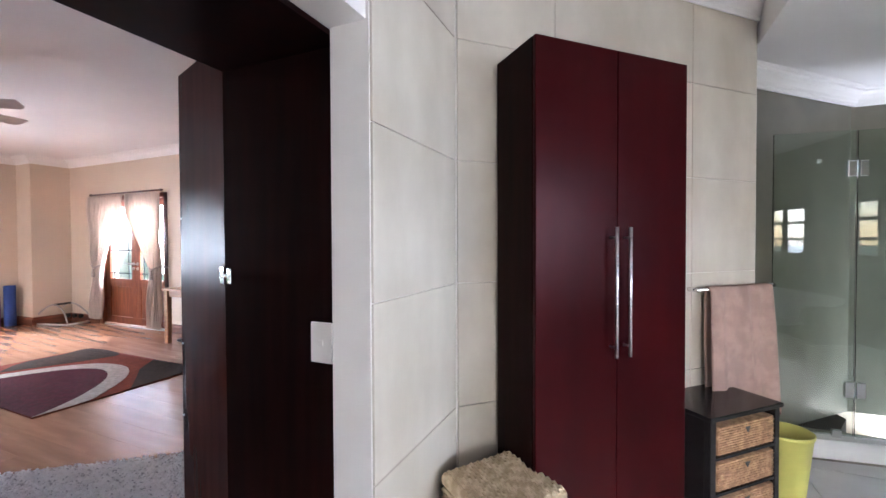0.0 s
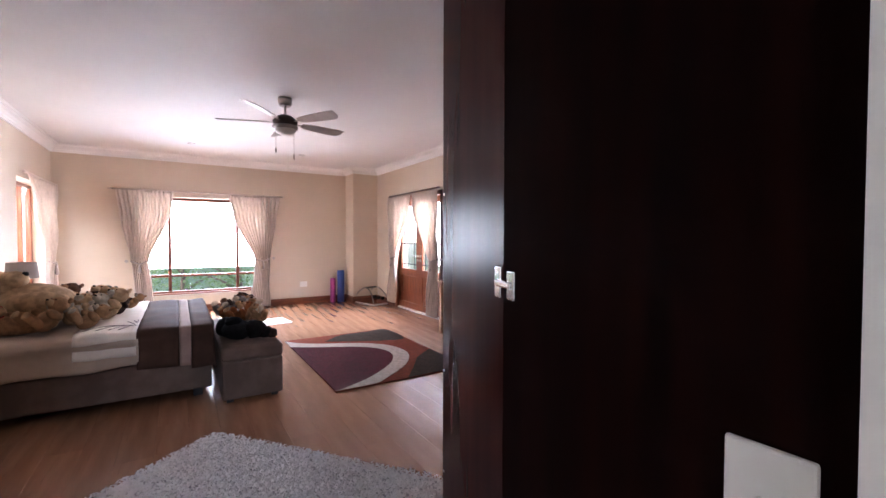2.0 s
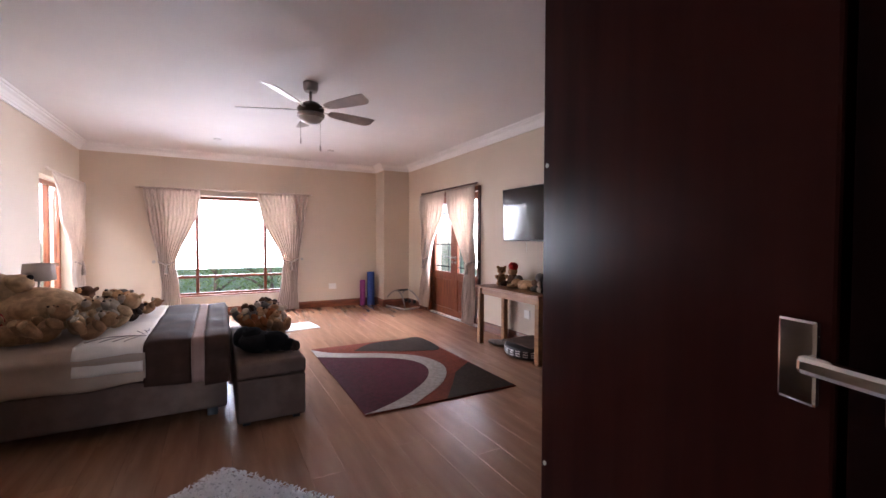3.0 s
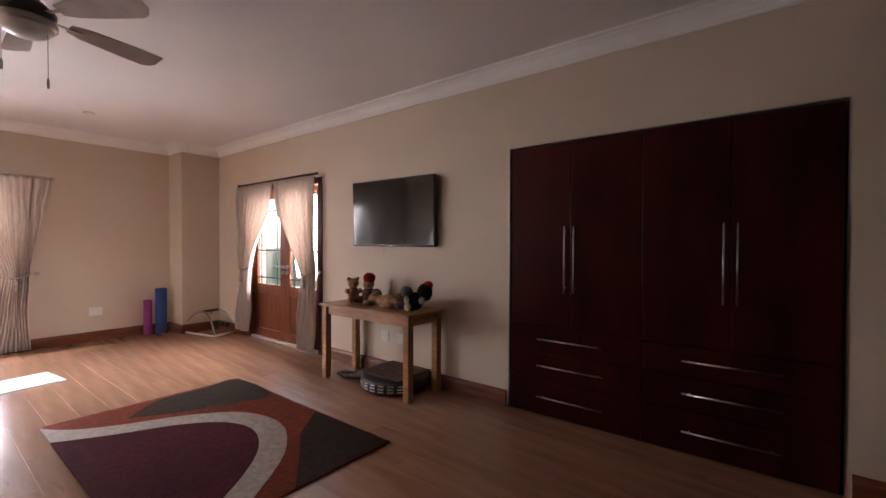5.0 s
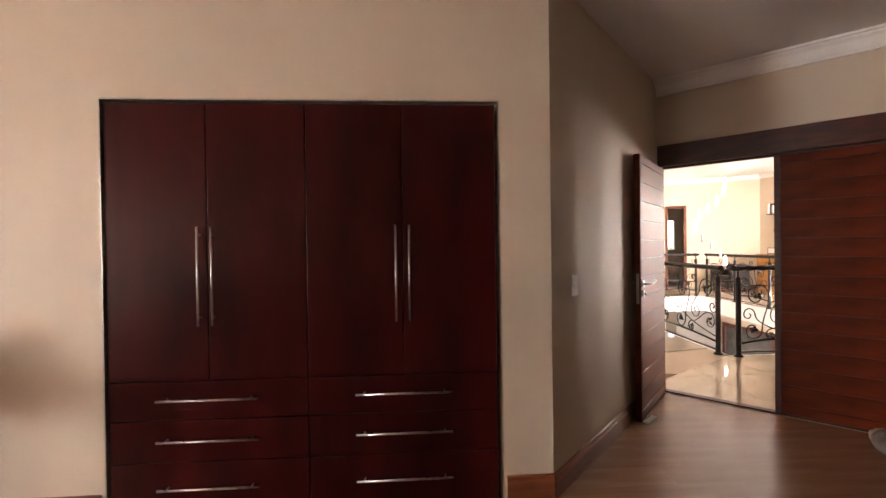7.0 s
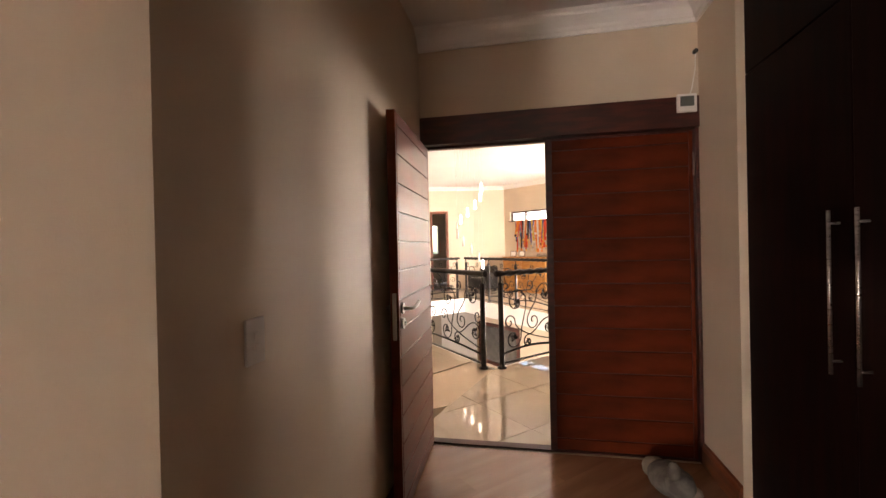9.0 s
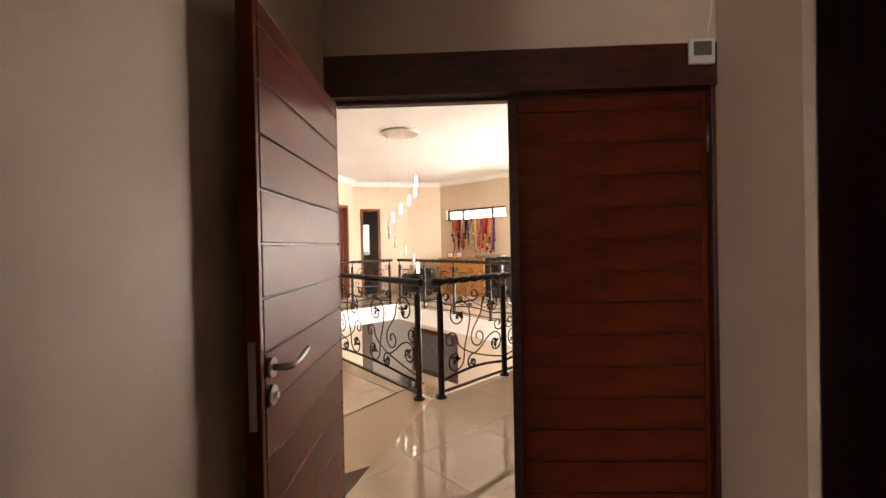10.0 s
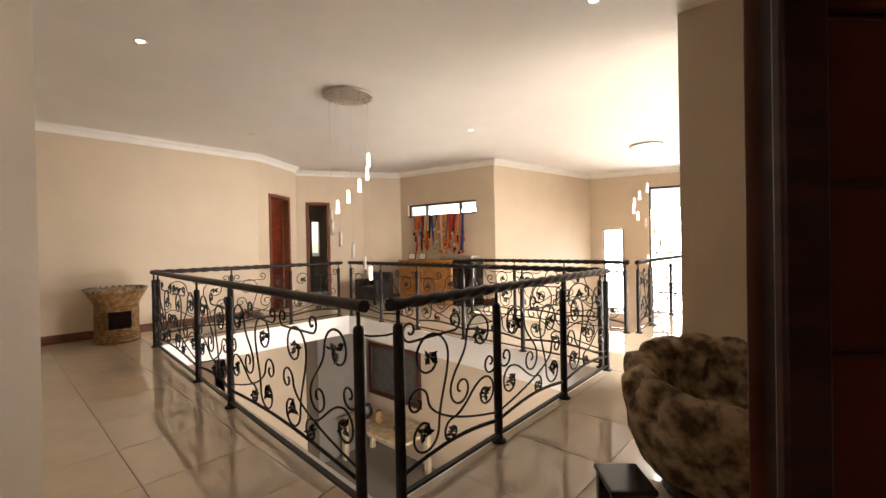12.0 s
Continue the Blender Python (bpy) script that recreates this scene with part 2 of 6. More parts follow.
RENDERWALL = mat("sand_render", (0.50, 0.40, 0.30), 0.85, vary=0.04, scale=2)


def glow(name, colour, strength):
    m = bpy.data.materials.new(name)
    m.use_nodes = True
    b = m.node_tree.nodes["Principled BSDF"]
    b.inputs["Base Color"].default_value = (0.8, 0.78, 0.72, 1)
    b.inputs["Emission Color"].default_value, b.inputs["Emission Strength"].default_value = (*colour, 1), strength
    return m


def glass(name, colour=(0.95, 0.98, 0.96), rough=0.0):
    m = bpy.data.materials.new(name)
    m.use_nodes = True
    b = m.node_tree.nodes["Principled BSDF"]
    b.inputs["Base Color"].default_value, b.inputs["Roughness"].default_value = (*colour, 1), rough
    b.inputs["Transmission Weight"].default_value, b.inputs["IOR"].default_value = 1.0, 1.45
    return m


GLASS = glass("window_glass")
SHOWERGLASS = glass("green_shower_glass", (0.80, 0.90, 0.84))
TUBEGLASS = glass("clear_tube_glass", (0.92, 0.89, 0.82), 0.3)
TUBEGLASS.node_tree.nodes["Principled BSDF"].inputs["Transmission Weight"].default_value = 0.35
PENDANT = glow("lit_glass_pendant", (1.0, 0.90, 0.74), 1.7)
BULB = glow("lit_downlight", (1.0, 0.88, 0.68), 7.0)

# ---- building blocks ----


def box(bm, x0, x1, y0, y1, z0, z1, m=None):
    vs = [bm.verts.new((x, y, z)) for z in (z0, z1) for x, y in ((x0, y0), (x1, y0), (x1, y1), (x0, y1))]
    if m is not None:
        for v in vs:
            v.co = m @ v.co
    for f in ((3, 2, 1, 0), (4, 5, 6, 7), (0, 1, 5, 4), (1, 2, 6, 5), (2, 3, 7, 6), (3, 0, 4, 7)):
        bm.faces.new([vs[i] for i in f])
    return vs


def rbox(x0, x1, y0, y1, z0, z1, r=0.006, seg=2, m=None):
    """A box with rounded edges, as its own bmesh."""
    bm = bmesh.new()
    box(bm, x0, x1, y0, y1, z0, z1)
    bmesh.ops.bevel(bm, geom=bm.edges[:], offset=min(r, 0.45 * min(abs(x1 - x0), abs(y1 - y0), abs(z1 - z0))), segments=seg, affect="EDGES", profile=0.5)
    if m is not None:
        bmesh.ops.transform(bm, matrix=m, verts=bm.verts)
    return bm


def prism(bm, pts, z0, z1):
    """Extrude a plan polygon."""
    area = sum(a[0] * b[1] - b[0] * a[1] for a, b in zip(pts, pts[1:] + pts[:1]))
    if area < 0:
        pts = pts[::-1]
    lo = [bm.verts.new((x, y, z0)) for x, y in pts]
    hi = [bm.verts.new((x, y, z1)) for x, y in pts]
    bm.faces.new(lo[::-1])
    bm.faces.new(hi)
    k = len(pts)
    for i in range(k):
        bm.faces.new((lo[i], lo[(i + 1) % k], hi[(i + 1) % k], hi[i]))


def tube(bm, pts, r, n=8, r2=None, closed_ends=True, twist=None):
    """Sweep a round section along points; r2 tapers towards the end."""
    pts = [Vector(p) for p in pts]
    k = len(pts)
    rings = []
    up = None
    for i, p in enumerate(pts):
        d = (pts[min(i + 1, k - 1)] - pts[max(i - 1, 0)]).normalized()
        if up is None:
            up = Vector((0, 0, 1)) if abs(d.z) < 0.9 else Vector((1, 0, 0))
        side = d.cross(up).normalized()
        up = side.cross(d).normalized()
        rr = r if r2 is None else r + (r2 - r) * i / (k - 1)
        ring = []
        for j in range(n):
            a = 2 * math.pi * j / n
            q = rr * (twist(i, j) if twist else 1)
            ring.append(bm.verts.new(p + q * (math.cos(a) * side + math.sin(a) * up)))
        rings.append(ring)
    for a, b in zip(rings, rings[1:]):
        for j in range(n):
            f = bm.faces.new((a[j], a[(j + 1) % n], b[(j + 1) % n], b[j]))
            f.smooth = True
    if closed_ends:
        bm.faces.new(rings[0][::-1])
        bm.faces.new(rings[-1])


def lathe(bm, profile, n=24, at=(0, 0, 0)):
    """Turn a profile of (radius, height) about the upright axis."""
    rings = []
    for r, z in profile:
        rings.append([bm.verts.new((at[0] + r * math.cos(2 * math.pi * j / n), at[1] + r * math.sin(2 * math.pi * j / n), at[2] + z)) for j in range(n)])
    for a, b in zip(rings, rings[1:]):
        for j in range(n):
            f = bm.faces.new((a[j], a[(j + 1) % n], b[(j + 1) % n], b[j]))
            f.smooth = True
    bm.faces.new(rings[0][::-1])
    bm.faces.new(rings[-1])


def to_mesh(name, bm, material):
    me = bpy.data.meshes.new(name)
    bmesh.ops.recalc_face_normals(bm, faces=bm.faces[:])
    bm.to_mesh(me)
    bm.free()
    for m in material if isinstance(material, (list, tuple)) else [material]:
        me.materials.append(m)
    return me


def thing(name, m, label, category, group="", kind=""):
    """An Empty at a thing's base, to carry its parts."""
    ob = new(name)
    ob.empty_display_size = 0.1
    ob.matrix_world = m
    return tagged(ob, label, category, group, kind)


def solid(name, bm, material, label, category, group="", kind="", m=None):
    """A thing or a piece of the setting that is one mesh."""
    ob = new(name, to_mesh(name, bm, material))
    if m is not None:
        ob.matrix_world = m
    return tagged(ob, label, category, group, kind)


def part(name, bm, material, parent, label="", m=None):
    ob = new(name, bm if isinstance(bm, bpy.types.Mesh) else to_mesh(name, bm, material))
    ob.parent = parent
    if m is not None:
        ob.matrix_basis = m
    return tagged(ob, label)


def along(p0, p1, z=0.0):
    """A pose at p0 whose x axis runs to p1; y is to the left of that way."""
    return pose(p0[0], p0[1], z, 0, 0, math.degrees(math.atan2(p1[1] - p0[1], p1[0] - p0[0])))


def gap(a, b):
    return math.hypot(b[0] - a[0], b[1] - a[1])


def wall(name, p0, p1, z0, z1, thick, material, label, holes=(), side=-1):
    """A wall from p0 to p1, thick to its left (side 1) or right (side -1), with holes (from, to, low, high)."""
    L = gap(p0, p1)
    y0, y1 = (0, thick) if side > 0 else (-thick, 0)
    bm = bmesh.new()
    cuts = sorted({0, L, *[h[0] for h in holes], *[h[1] for h in holes]})
    for a, b in zip(cuts, cuts[1:]):
        if b - a < 1e-6:
            continue
        level = z0
        for h in sorted([h for h in holes if h[0] <= a + 1e-6 and h[1] >= b - 1e-6], key=lambda h: h[2]):
            if h[2] > level:
                box(bm, a, b, y0, y1, level, h[2])
            level = h[3]
        if level < z1:
            box(bm, a, b, y0, y1, level, z1)
    bmesh.ops.remove_doubles(bm, verts=bm.verts[:], dist=1e-5)
    return solid(name, bm, material, label, "wall", kind="structure", m=along(p0, p1))


def cornice(name, pts, ztop, side, drop=0.125, out=0.12, label="white moulded plaster cornice under the ceiling"):
    """A stepped cove moulding along a line of wall corners, mitred at the bends."""
    prof = [(0, -drop), (0.018, -drop), (0.022, -drop + 0.02), (0.03, -drop + 0.026), (0.036, -drop + 0.045), (0.06, -drop + 0.075), (0.088, -drop + 0.092), (0.092, -drop + 0.104), (0.108, -drop + 0.108), (out, -0.004), (0, -0.004)]
    bm = bmesh.new()
    rings = []
    k = len(pts)
    for i, p in enumerate(pts):
        d1 = (Vector(pts[i]) - Vector(pts[i - 1])).normalized() if i else None
        d2 = (Vector(pts[i + 1]) - Vector(pts[i])).normalized() if i < k - 1 else None
        d1, d2 = d1 or d2, d2 or d1
        n1, n2 = [Vector((-d.y, d.x)) * side for d in (d1, d2)]
        nn = (n1 + n2) / (1 + n1.dot(n2))
        rings.append([bm.verts.new((p[0] + nn.x * o, p[1] + nn.y * o, ztop + z)) for o, z in prof])
    for a, b in zip(rings, rings[1:]):
        for j in range(len(prof)):
            jj = (j + 1) % len(prof)
            bm.faces.new((a[j], a[jj], b[jj], b[j]))
    bm.faces.new(rings[0])
    bm.faces.new(rings[-1][::-1])
    return solid(name, bm, CORNICE, label, "cornice", kind="structure")


def skirting(name, p0, p1, side, label="varnished red-brown timber skirting board", h=0.13):
    L = gap(p0, p1)
    bm = bmesh.new()
    prof = [(0.002, 0), (0.020, 0), (0.020, h - 0.035), (0.013, h - 0.02), (0.012, h - 0.008), (0.006, h), (0.002, h)]
    a = [bm.verts.new((0, side * y, z)) for y, z in prof]
    b = [bm.verts.new((L, side * y, z)) for y, z in prof]
    for j in range(len(prof)):
        jj = (j + 1) % len(prof)
        bm.faces.new((a[j], a[jj], b[jj], b[j]))
    bm.faces.new(a)
    bm.faces.new(b[::-1])
    return solid(name, bm, SKIRT, label, "skirting", kind="structure", m=along(p0, p1))


def clip(poly, a, b):
    """The part of a plan polygon to the left of the line a-b."""
    out = []
    s = [(b[0] - a[0]) * (p[1] - a[1]) - (b[1] - a[1]) * (p[0] - a[0]) for p in poly]
    for i in range(len(poly)):
        p, q, u, v = poly[i], poly[(i + 1) % len(poly)], s[i], s[(i + 1) % len(poly)]
        if u >= 0:
            out.append(p)
        if (u >= 0) != (v >= 0):
            t = u / (u - v)
            out.append((p[0] + t * (q[0] - p[0]), p[1] + t * (q[1] - p[1])))
    return out


def clip_convex(poly, region):
    for a, b in zip(region, region[1:] + region[:1]):
        poly = clip(poly, a, b)
        if len(poly) < 3:
            return []
    return poly

# ---- structure: bedroom ----
CEIL, HALL = 2.80, 3.25
N, W, S = 4.16, -9.10, -1.10
PIER = (-1.237, N)
IN_L, IN_R = (0.238, 5.635), (1.477, 4.421)
OUT_L, OUT_R = (0.462, 5.951), (1.757, 4.701)
JAMB = (1.15, 4.094)

wall("wall_north", (W, N), PIER, 0, CEIL, 0.28, PAINT, "beige painted bedroom wall with recessed wardrobe and garden doors", [(1.32, 3.08, 0, 2.13), (5.57, 7.585, 0, 2.12)], 1)
wall("wall_west", (W, N), (W, S), 0, CEIL, 0.28, PAINT, "beige painted bedroom wall with a wide window", [(2.20, 4.16, 0.33, 2.06)], -1)
wall("wall_south", (W, S), (-0.98, S), 0, CEIL, 0.28, PAINT, "beige painted bedroom wall with a tall window", [(0.28, 1.65, 0.45, 2.10)], -1)
bm = bmesh.new()
box(bm, W, -8.65, 3.62, N, 0, CEIL)
solid("wall_pier", bm, PAINT, "beige painted square pier in the bedroom corner", "wall", kind="structure")
wall("wall_entry", PIER, IN_L, 0, CEIL, 0.20, PAINT, "beige painted wall beside the entrance door", side=1)
# deep wall between bedroom and bathroom with the panelled way through
bm = bmesh.new()
box(bm, -0.965, -0.34, S, 0.235, 0, CEIL)
box(bm, -0.965, -0.34, 0.235, 1.12, 2.0, CEIL)
solid("wall_east", bm, BATHPAINT, "deep plastered wall between bedroom and bathroom", "wall", kind="structure")
bm = bmesh.new()
prism(bm, [(-0.465, 1.125), (-0.465, 1.05), (-0.33, 1.05), (-0.33, 1.69), (1.05, 3.07), (0.84, 3.28), (-0.33, 2.11), (-0.80, 1.75), (-0.80, 1.125)], 0, CEIL)
solid("wall_bathroom", bm, BATHPAINT, "plastered bathroom wall with a chamfered end", "wall", kind="structure")
bm = bmesh.new()
prism(bm, [JAMB, IN_R, OUT_R, (1.95, 4.47), (1.44, 3.93), (1.25, 3.99)], 0, HALL)
solid("wall_entry_end", bm, PAINT, "narrow beige wall beside the entrance door", "wall", kind="structure")
# entrance wall, over and beside the doors
bm = bmesh.new()
prism(bm, [IN_L, IN_R, OUT_R, OUT_L], 2.235, HALL)
solid("wall_entrance", bm, PAINT, "beige painted wall over the entrance doors", "wall", kind="structure")
bm = bmesh.new()
prism(bm, [IN_L, (0.10, 5.78), (-0.6, 6.6), (0.10, 6.75), OUT_L], 0, HALL)
solid("wall_landing_return", bm, PAINT, "beige landing wall beside the bedroom door", "wall", kind="structure")

bm = bmesh.new()
prism(bm, [(W - 0.3, S - 0.3), (-0.3, S - 1.3), (4.4, S - 1.3), (4.4, 4.45), (1.95, 4.45), (1.62, 4.50), IN_R, IN_L, (-1.4, 4.45), (W - 0.3, N + 0.4)], CEIL, CEIL + 0.12)
solid("ceiling", bm, WHITE, "smooth white painted ceiling", "ceiling", kind="structure")
cornice("cornice_bedroom", [PIER, (-8.65, N), (-8.65, 3.62), (W, 3.62), (W, S), (-0.97, S)], CEIL, 1)
cornice("cornice_entrance", [JAMB, IN_R, IN_L], CEIL, 1)
for i, (a, b, s) in enumerate([((-8.65, N), (-7.80, N), -1), ((-6.00, N), (-3.55, N), -1), ((-1.49, N), PIER, -1), (PIER, IN_L, -1), ((-8.65, 3.62), (-8.65, N), -1), ((W, 3.62), (-8.63, 3.62), -1), ((W, S), (W, 3.62), -1), ((-0.98, S), (W, S), -1), (IN_R, JAMB, -1)]):
    skirting("baseboard_%d" % (i + 1), a, b, s)

# unseen shell round the built-in wardrobe, added to keep sky out of its gaps
bm = bmesh.new()
box(bm, -3.70, -1.36, N + 0.72, N + 0.80, 0, CEIL)
box(bm, -3.70, -3.56, N + 0.10, N + 0.718, 0, CEIL)
box(bm, -1.46, -1.36, N + 0.10, N + 0.718, 0, CEIL)
box(bm, -3.558, -1.462, N + 0.10, N + 0.718, 2.16, CEIL)
solid("wall_recess_seal", bm, PAINT, "unseen shell added behind the built-in wardrobe to block stray daylight", "wall", kind="structure")

# ---- structure: bathroom ----
wall("wall_bath_south", (-0.34, -2.1), (4.2, -2.1), 0, CEIL, 0.2, BATHPAINT, "pale bathroom wall with a window", [(1.9, 4.1, 0.9, 2.1)], -1)
wall("wall_bath_east", (4.2, -2.1), (4.2, 4.35), 0, CEIL, 0.2, SHOWERTILE, "grey-green tiled shower wall", [(0.5, 1.5, 1.12, 1.90), (2.2, 3.2, 1.12, 1.90)], -1)
wall("wall_bath_north", (4.2, 4.35), (1.96, 4.35), 0, CEIL, 0.10, SHOWERTILE, "grey-green tiled shower wall", side=-1)
wall("wall_shower_side", (1.98, 4.37), (0.96, 3.35), 0, CEIL, 0.05, SHOWERTILE, "grey-green tiled shower wall", side=-1)
bm = bmesh.new()
box(bm, -0.9, 4.4, -2.3, 3.9, -0.14, -0.012)
solid("floor_bathroom", bm, GROUT, "grey grouted bathroom floor", "floor", kind="structure")

bm = bmesh.new()
prism(bm, [(1.06, 3.06), (1.06, 2.3), (4.2, 2.3), (4.2, 4.35), (1.97, 4.35), (0.97, 3.35)], 2.53, CEIL - 0.004)
solid("ceiling_shower", bm, WHITE, "lowered white ceiling over the shower", "ceiling", kind="structure")
cornice("cornice_shower", [(0.98, 3.37), (1.974, 4.348), (4.19, 4.348)], 2.53, -1)
cornice("cornice_bathroom", [(-0.33, 1.06), (-0.33, 1.69), (1.05, 3.07)], CEIL, -1, drop=0.15)

# ---- structure: landing and the floor below ----
A, B, C, D = (1.74, 6.70), (2.02, 12.06), (5.27, 12.02), (4.83, 6.76)
V1, V2, V3, V4 = (6.75, 7.15), (12.6, 7.15), (12.0, 10.2), (6.95, 10.35)
HP = [(-0.6, 13.45), (4.12, 13.45), (5.35, 14.20), (6.95, 13.75), (7.72, 13.16), (8.07, 10.44), (11.85, 9.86), (12.6, 7.2), (12.6, 4.2), (9.0, 4.2), (9.0, 2.6), (4.95, 2.6), (4.95, 4.55), (1.90, 4.58)]
wall("wall_hall_north", HP[0], HP[1], 0, HALL, 0.25, PAINT, "long beige landing wall", side=1)
wall("wall_hall_door", HP[1], HP[2], 0, HALL, 0.25, PAINT, "angled beige landing wall with a doorway", [(0.37, 1.17, 0, 2.52)], 1)
wall("wall_hall_back", (5.2, 14.70), HP[3], 0, HALL, 0.2, PAINT, "beige landing wall with a dark-framed doorway", [(0.59, 1.17, 0, 2.48)], 1)
wall("wall_hall_bend", HP[3], HP[4], 0, HALL, 0.2, PAINT, "short angled beige landing wall", side=1)
wall("wall_hall_window", HP[4], HP[5], 0, HALL, 0.2, PAINT, "beige landing wall with a slit window", [(0.24, 2.27, 2.08, 2.40)], 1)
wall("wall_hall_stair", HP[5], HP[6], -3.1, HALL, 0.2, PAINT, "beige wall along the stairwell", side=1)
wall("wall_hall_east", HP[6], HP[7], -3.1, HALL, 0.25, PAINT, "beige stairwell wall with tall windows", [(0.33, 0.86, -0.6, 1.72), (1.48, 2.70, -0.6, 2.80)], 1)
wall("wall_hall_east_far", HP[7], HP[8], -3.1, HALL, 0.25, PAINT, "beige stairwell wall", side=1)
wall("wall_hall_south", HP[8], HP[9], 0, HALL, 0.25, PAINT, "beige landing wall", side=1)
# unseen passage, added with an end window to let daylight onto the landing
wall("wall_hall_passage_east", HP[9], HP[10], 0, HALL, 0.25, PAINT, "beige passage wall", side=1)
wall("wall_hall_passage_end", HP[10], HP[11], 0, HALL, 0.25, PAINT, "unseen beige passage wall with an opening added for daylight", [(0.3, 3.75, 0.15, 3.0)], 1)
wall("wall_hall_passage_west", HP[11], HP[12], 0, HALL, 0.2, PAINT, "beige passage wall", side=1)
wall("wall_landing_south", HP[12], HP[13], 0, HALL, 0.08, PAINT, "beige landing wall behind the chair", side=1)
wall("wall_hall_west", (-0.6, 6.55), HP[0], 0, HALL, 0.25, PAINT, "beige landing wall", side=1)
bm = bmesh.new()
box(bm, 4.35, 4.75, 4.56, 5.93, 0, HALL)
solid("wall_hall_pillar", bm, PAINT, "broad beige landing pillar", "wall", kind="structure")
# the rooms behind the two doorways
for nm, p, q in (("wall_room_one", (3.2, 14.6), (5.1, 15.75)), ("wall_room_two", (5.1, 17.2), (8.6, 16.0)), ("wall_room_three", (5.0, 15.0), (5.2, 17.2)), ("wall_room_four", (8.6, 16.2), (7.1, 13.85))):
    wall(nm, p, q, 0, HALL, 0.2, PAINT, "beige wall of a room beyond a doorway", [(2.12, 2.34, 1.1, 2.15)] if nm == "wall_room_two" else [], 1)
bm = bmesh.new()
prism(bm, [(-0.9, 16.8), (-0.9, 6.0), OUT_L, OUT_R, (1.9, 4.47), (4.7, 4.47), (4.7, -0.9), (9.3, -0.9), (9.3, 4.0), (12.9, 4.0), (12.9, 10.4), (8.3, 10.7), (8.0, 16.8)], HALL, HALL + 0.12)
solid("ceiling_landing", bm, WHITE, "smooth white landing ceiling", "ceiling", kind="structure")
cornice("cornice_landing", [(OUT_R[0], OUT_R[1]), OUT_L, (0.10, 6.75), (-0.6, 6.6), HP[0], HP[1], HP[2]], HALL, -1)
cornice("cornice_landing_back", [(5.2, 14.70), HP[3], HP[4], HP[5], HP[6], HP[7], HP[8]], HALL, -1)
for i, (a, b) in enumerate([(HP[0], HP[1]), (HP[3], HP[4]), (HP[4], HP[5])]):
    skirting("baseboard_hall_%d" % (i + 1), a, b, -1)
bm = bmesh.new()
prism(bm, [(4.2, 13.6), (8.4, 13.4), (8.4, 17.0), (3.4, 17.0)], -0.2, -0.02)
solid("floor_rooms", bm, DARKDOOR, "dark timber floor of the rooms beyond", "floor", kind="structure")
# slab with the two wells
REGIONS = [
    [(-0.6, 6.4), (0.75, 6.15), OUT_L, (0.60, 5.84), A, B, (-0.6, 13.5)],
    [B, C, (5.6, 14.4), (4.1, 13.5), (-0.6, 13.5)],
    [C, (5.27, 12.02), V4, (8.07, 10.40), (7.75, 13.2), (6.95, 13.8), (5.2, 14.3)],
    [D, V1, V4, C],
    [(0.60, 5.84), (1.75, 4.70), (1.9, 4.5), (4.83, 4.5), D, A],
    [(4.83, 4.2), (12.6, 4.2), V2, V1, D],
    [(4.83, 4.2), (4.83, 2.6), (9.0, 2.6), (9.0, 4.2)],
]
bm = bmesh.new()
for r in REGIONS:
    prism(bm, list(r), -0.30, -0.012)
solid("floor_landing", bm, PAINT, "pale concrete landing slab with plastered edges", "floor", kind="structure")
for i, (a, b) in enumerate([(A, B), (B, C), (C, D), (D, A)]):
    bm = bmesh.new()
    L = gap(a, b)
    box(bm, 0.02, L - 0.02, -0.035, -0.003, -0.36, -0.004)
    solid("trim_well_%d" % (i + 1), bm, CORNICE, "white plastered edge of the stairwell slab", "trim", kind="structure", m=along(a, b))
bm = bmesh.new()
box(bm, -2, 13, 3, 16, -3.2, -3.05)
solid("floor_downstairs", bm, GREYWALL, "dark floor of the storey below", "floor", kind="structure")
wall("wall_downstairs_east", (6.3, 14.5), (6.3, 7.0), -3.05, -0.30, 0.2, PAINT, "beige wall of the storey below", side=1)
wall("wall_downstairs_north", (3.2, 13.1), (6.3, 13.1), -3.05, -0.30, 0.2, PAINT, "beige wall of the storey below", side=1)
wall("wall_downstairs_west", (-0.4, 6.0), (-0.4, 14.5), -3.05, -0.30, 0.2, PAINT, "beige wall of the storey below", side=1)
wall("wall_downstairs_far", (-0.4, 14.3), (3.2, 14.3), -3.05, -0.30, 0.2, PAINT, "beige wall of the storey below", side=1)
wall("wall_downstairs_return", (3.2, 14.3), (3.2, 13.1), -3.05, -0.30, 0.1, PAINT, "beige wall of the storey below", side=1)
# its opening is out of view, cut for the added downstairs lamp
wall("wall_downstairs_south", (13, 4.0), (-0.4, 4.0), -3.05, -0.30, 0.2, PAINT, "beige wall of the storey below", [(8.0, 11.2, 0.0 - 2.4, -0.5)], 1)
bm = bmesh.new()
box(bm, -1.2, 2.2, 3.6, 6.9, -0.33, -0.31)
solid("ceiling_downstairs", bm, WHITE, "white ceiling of the storey below", "ceiling", kind="structure")
bm = bmesh.new()
box(bm, 4.90, 6.10, 12.62, 13.09, -3.05, -0.31)
solid("wall_downstairs_column", bm, GREYWALL, "dark column of the storey below", "wall", kind="structure")

# ---- outside ----
bm = bmesh.new()
box(bm, -400, 400, -400, 400, -3.6, -3.5)
solid("ground", bm, GRASS, "green lawn around the house", "ground", kind="structure")

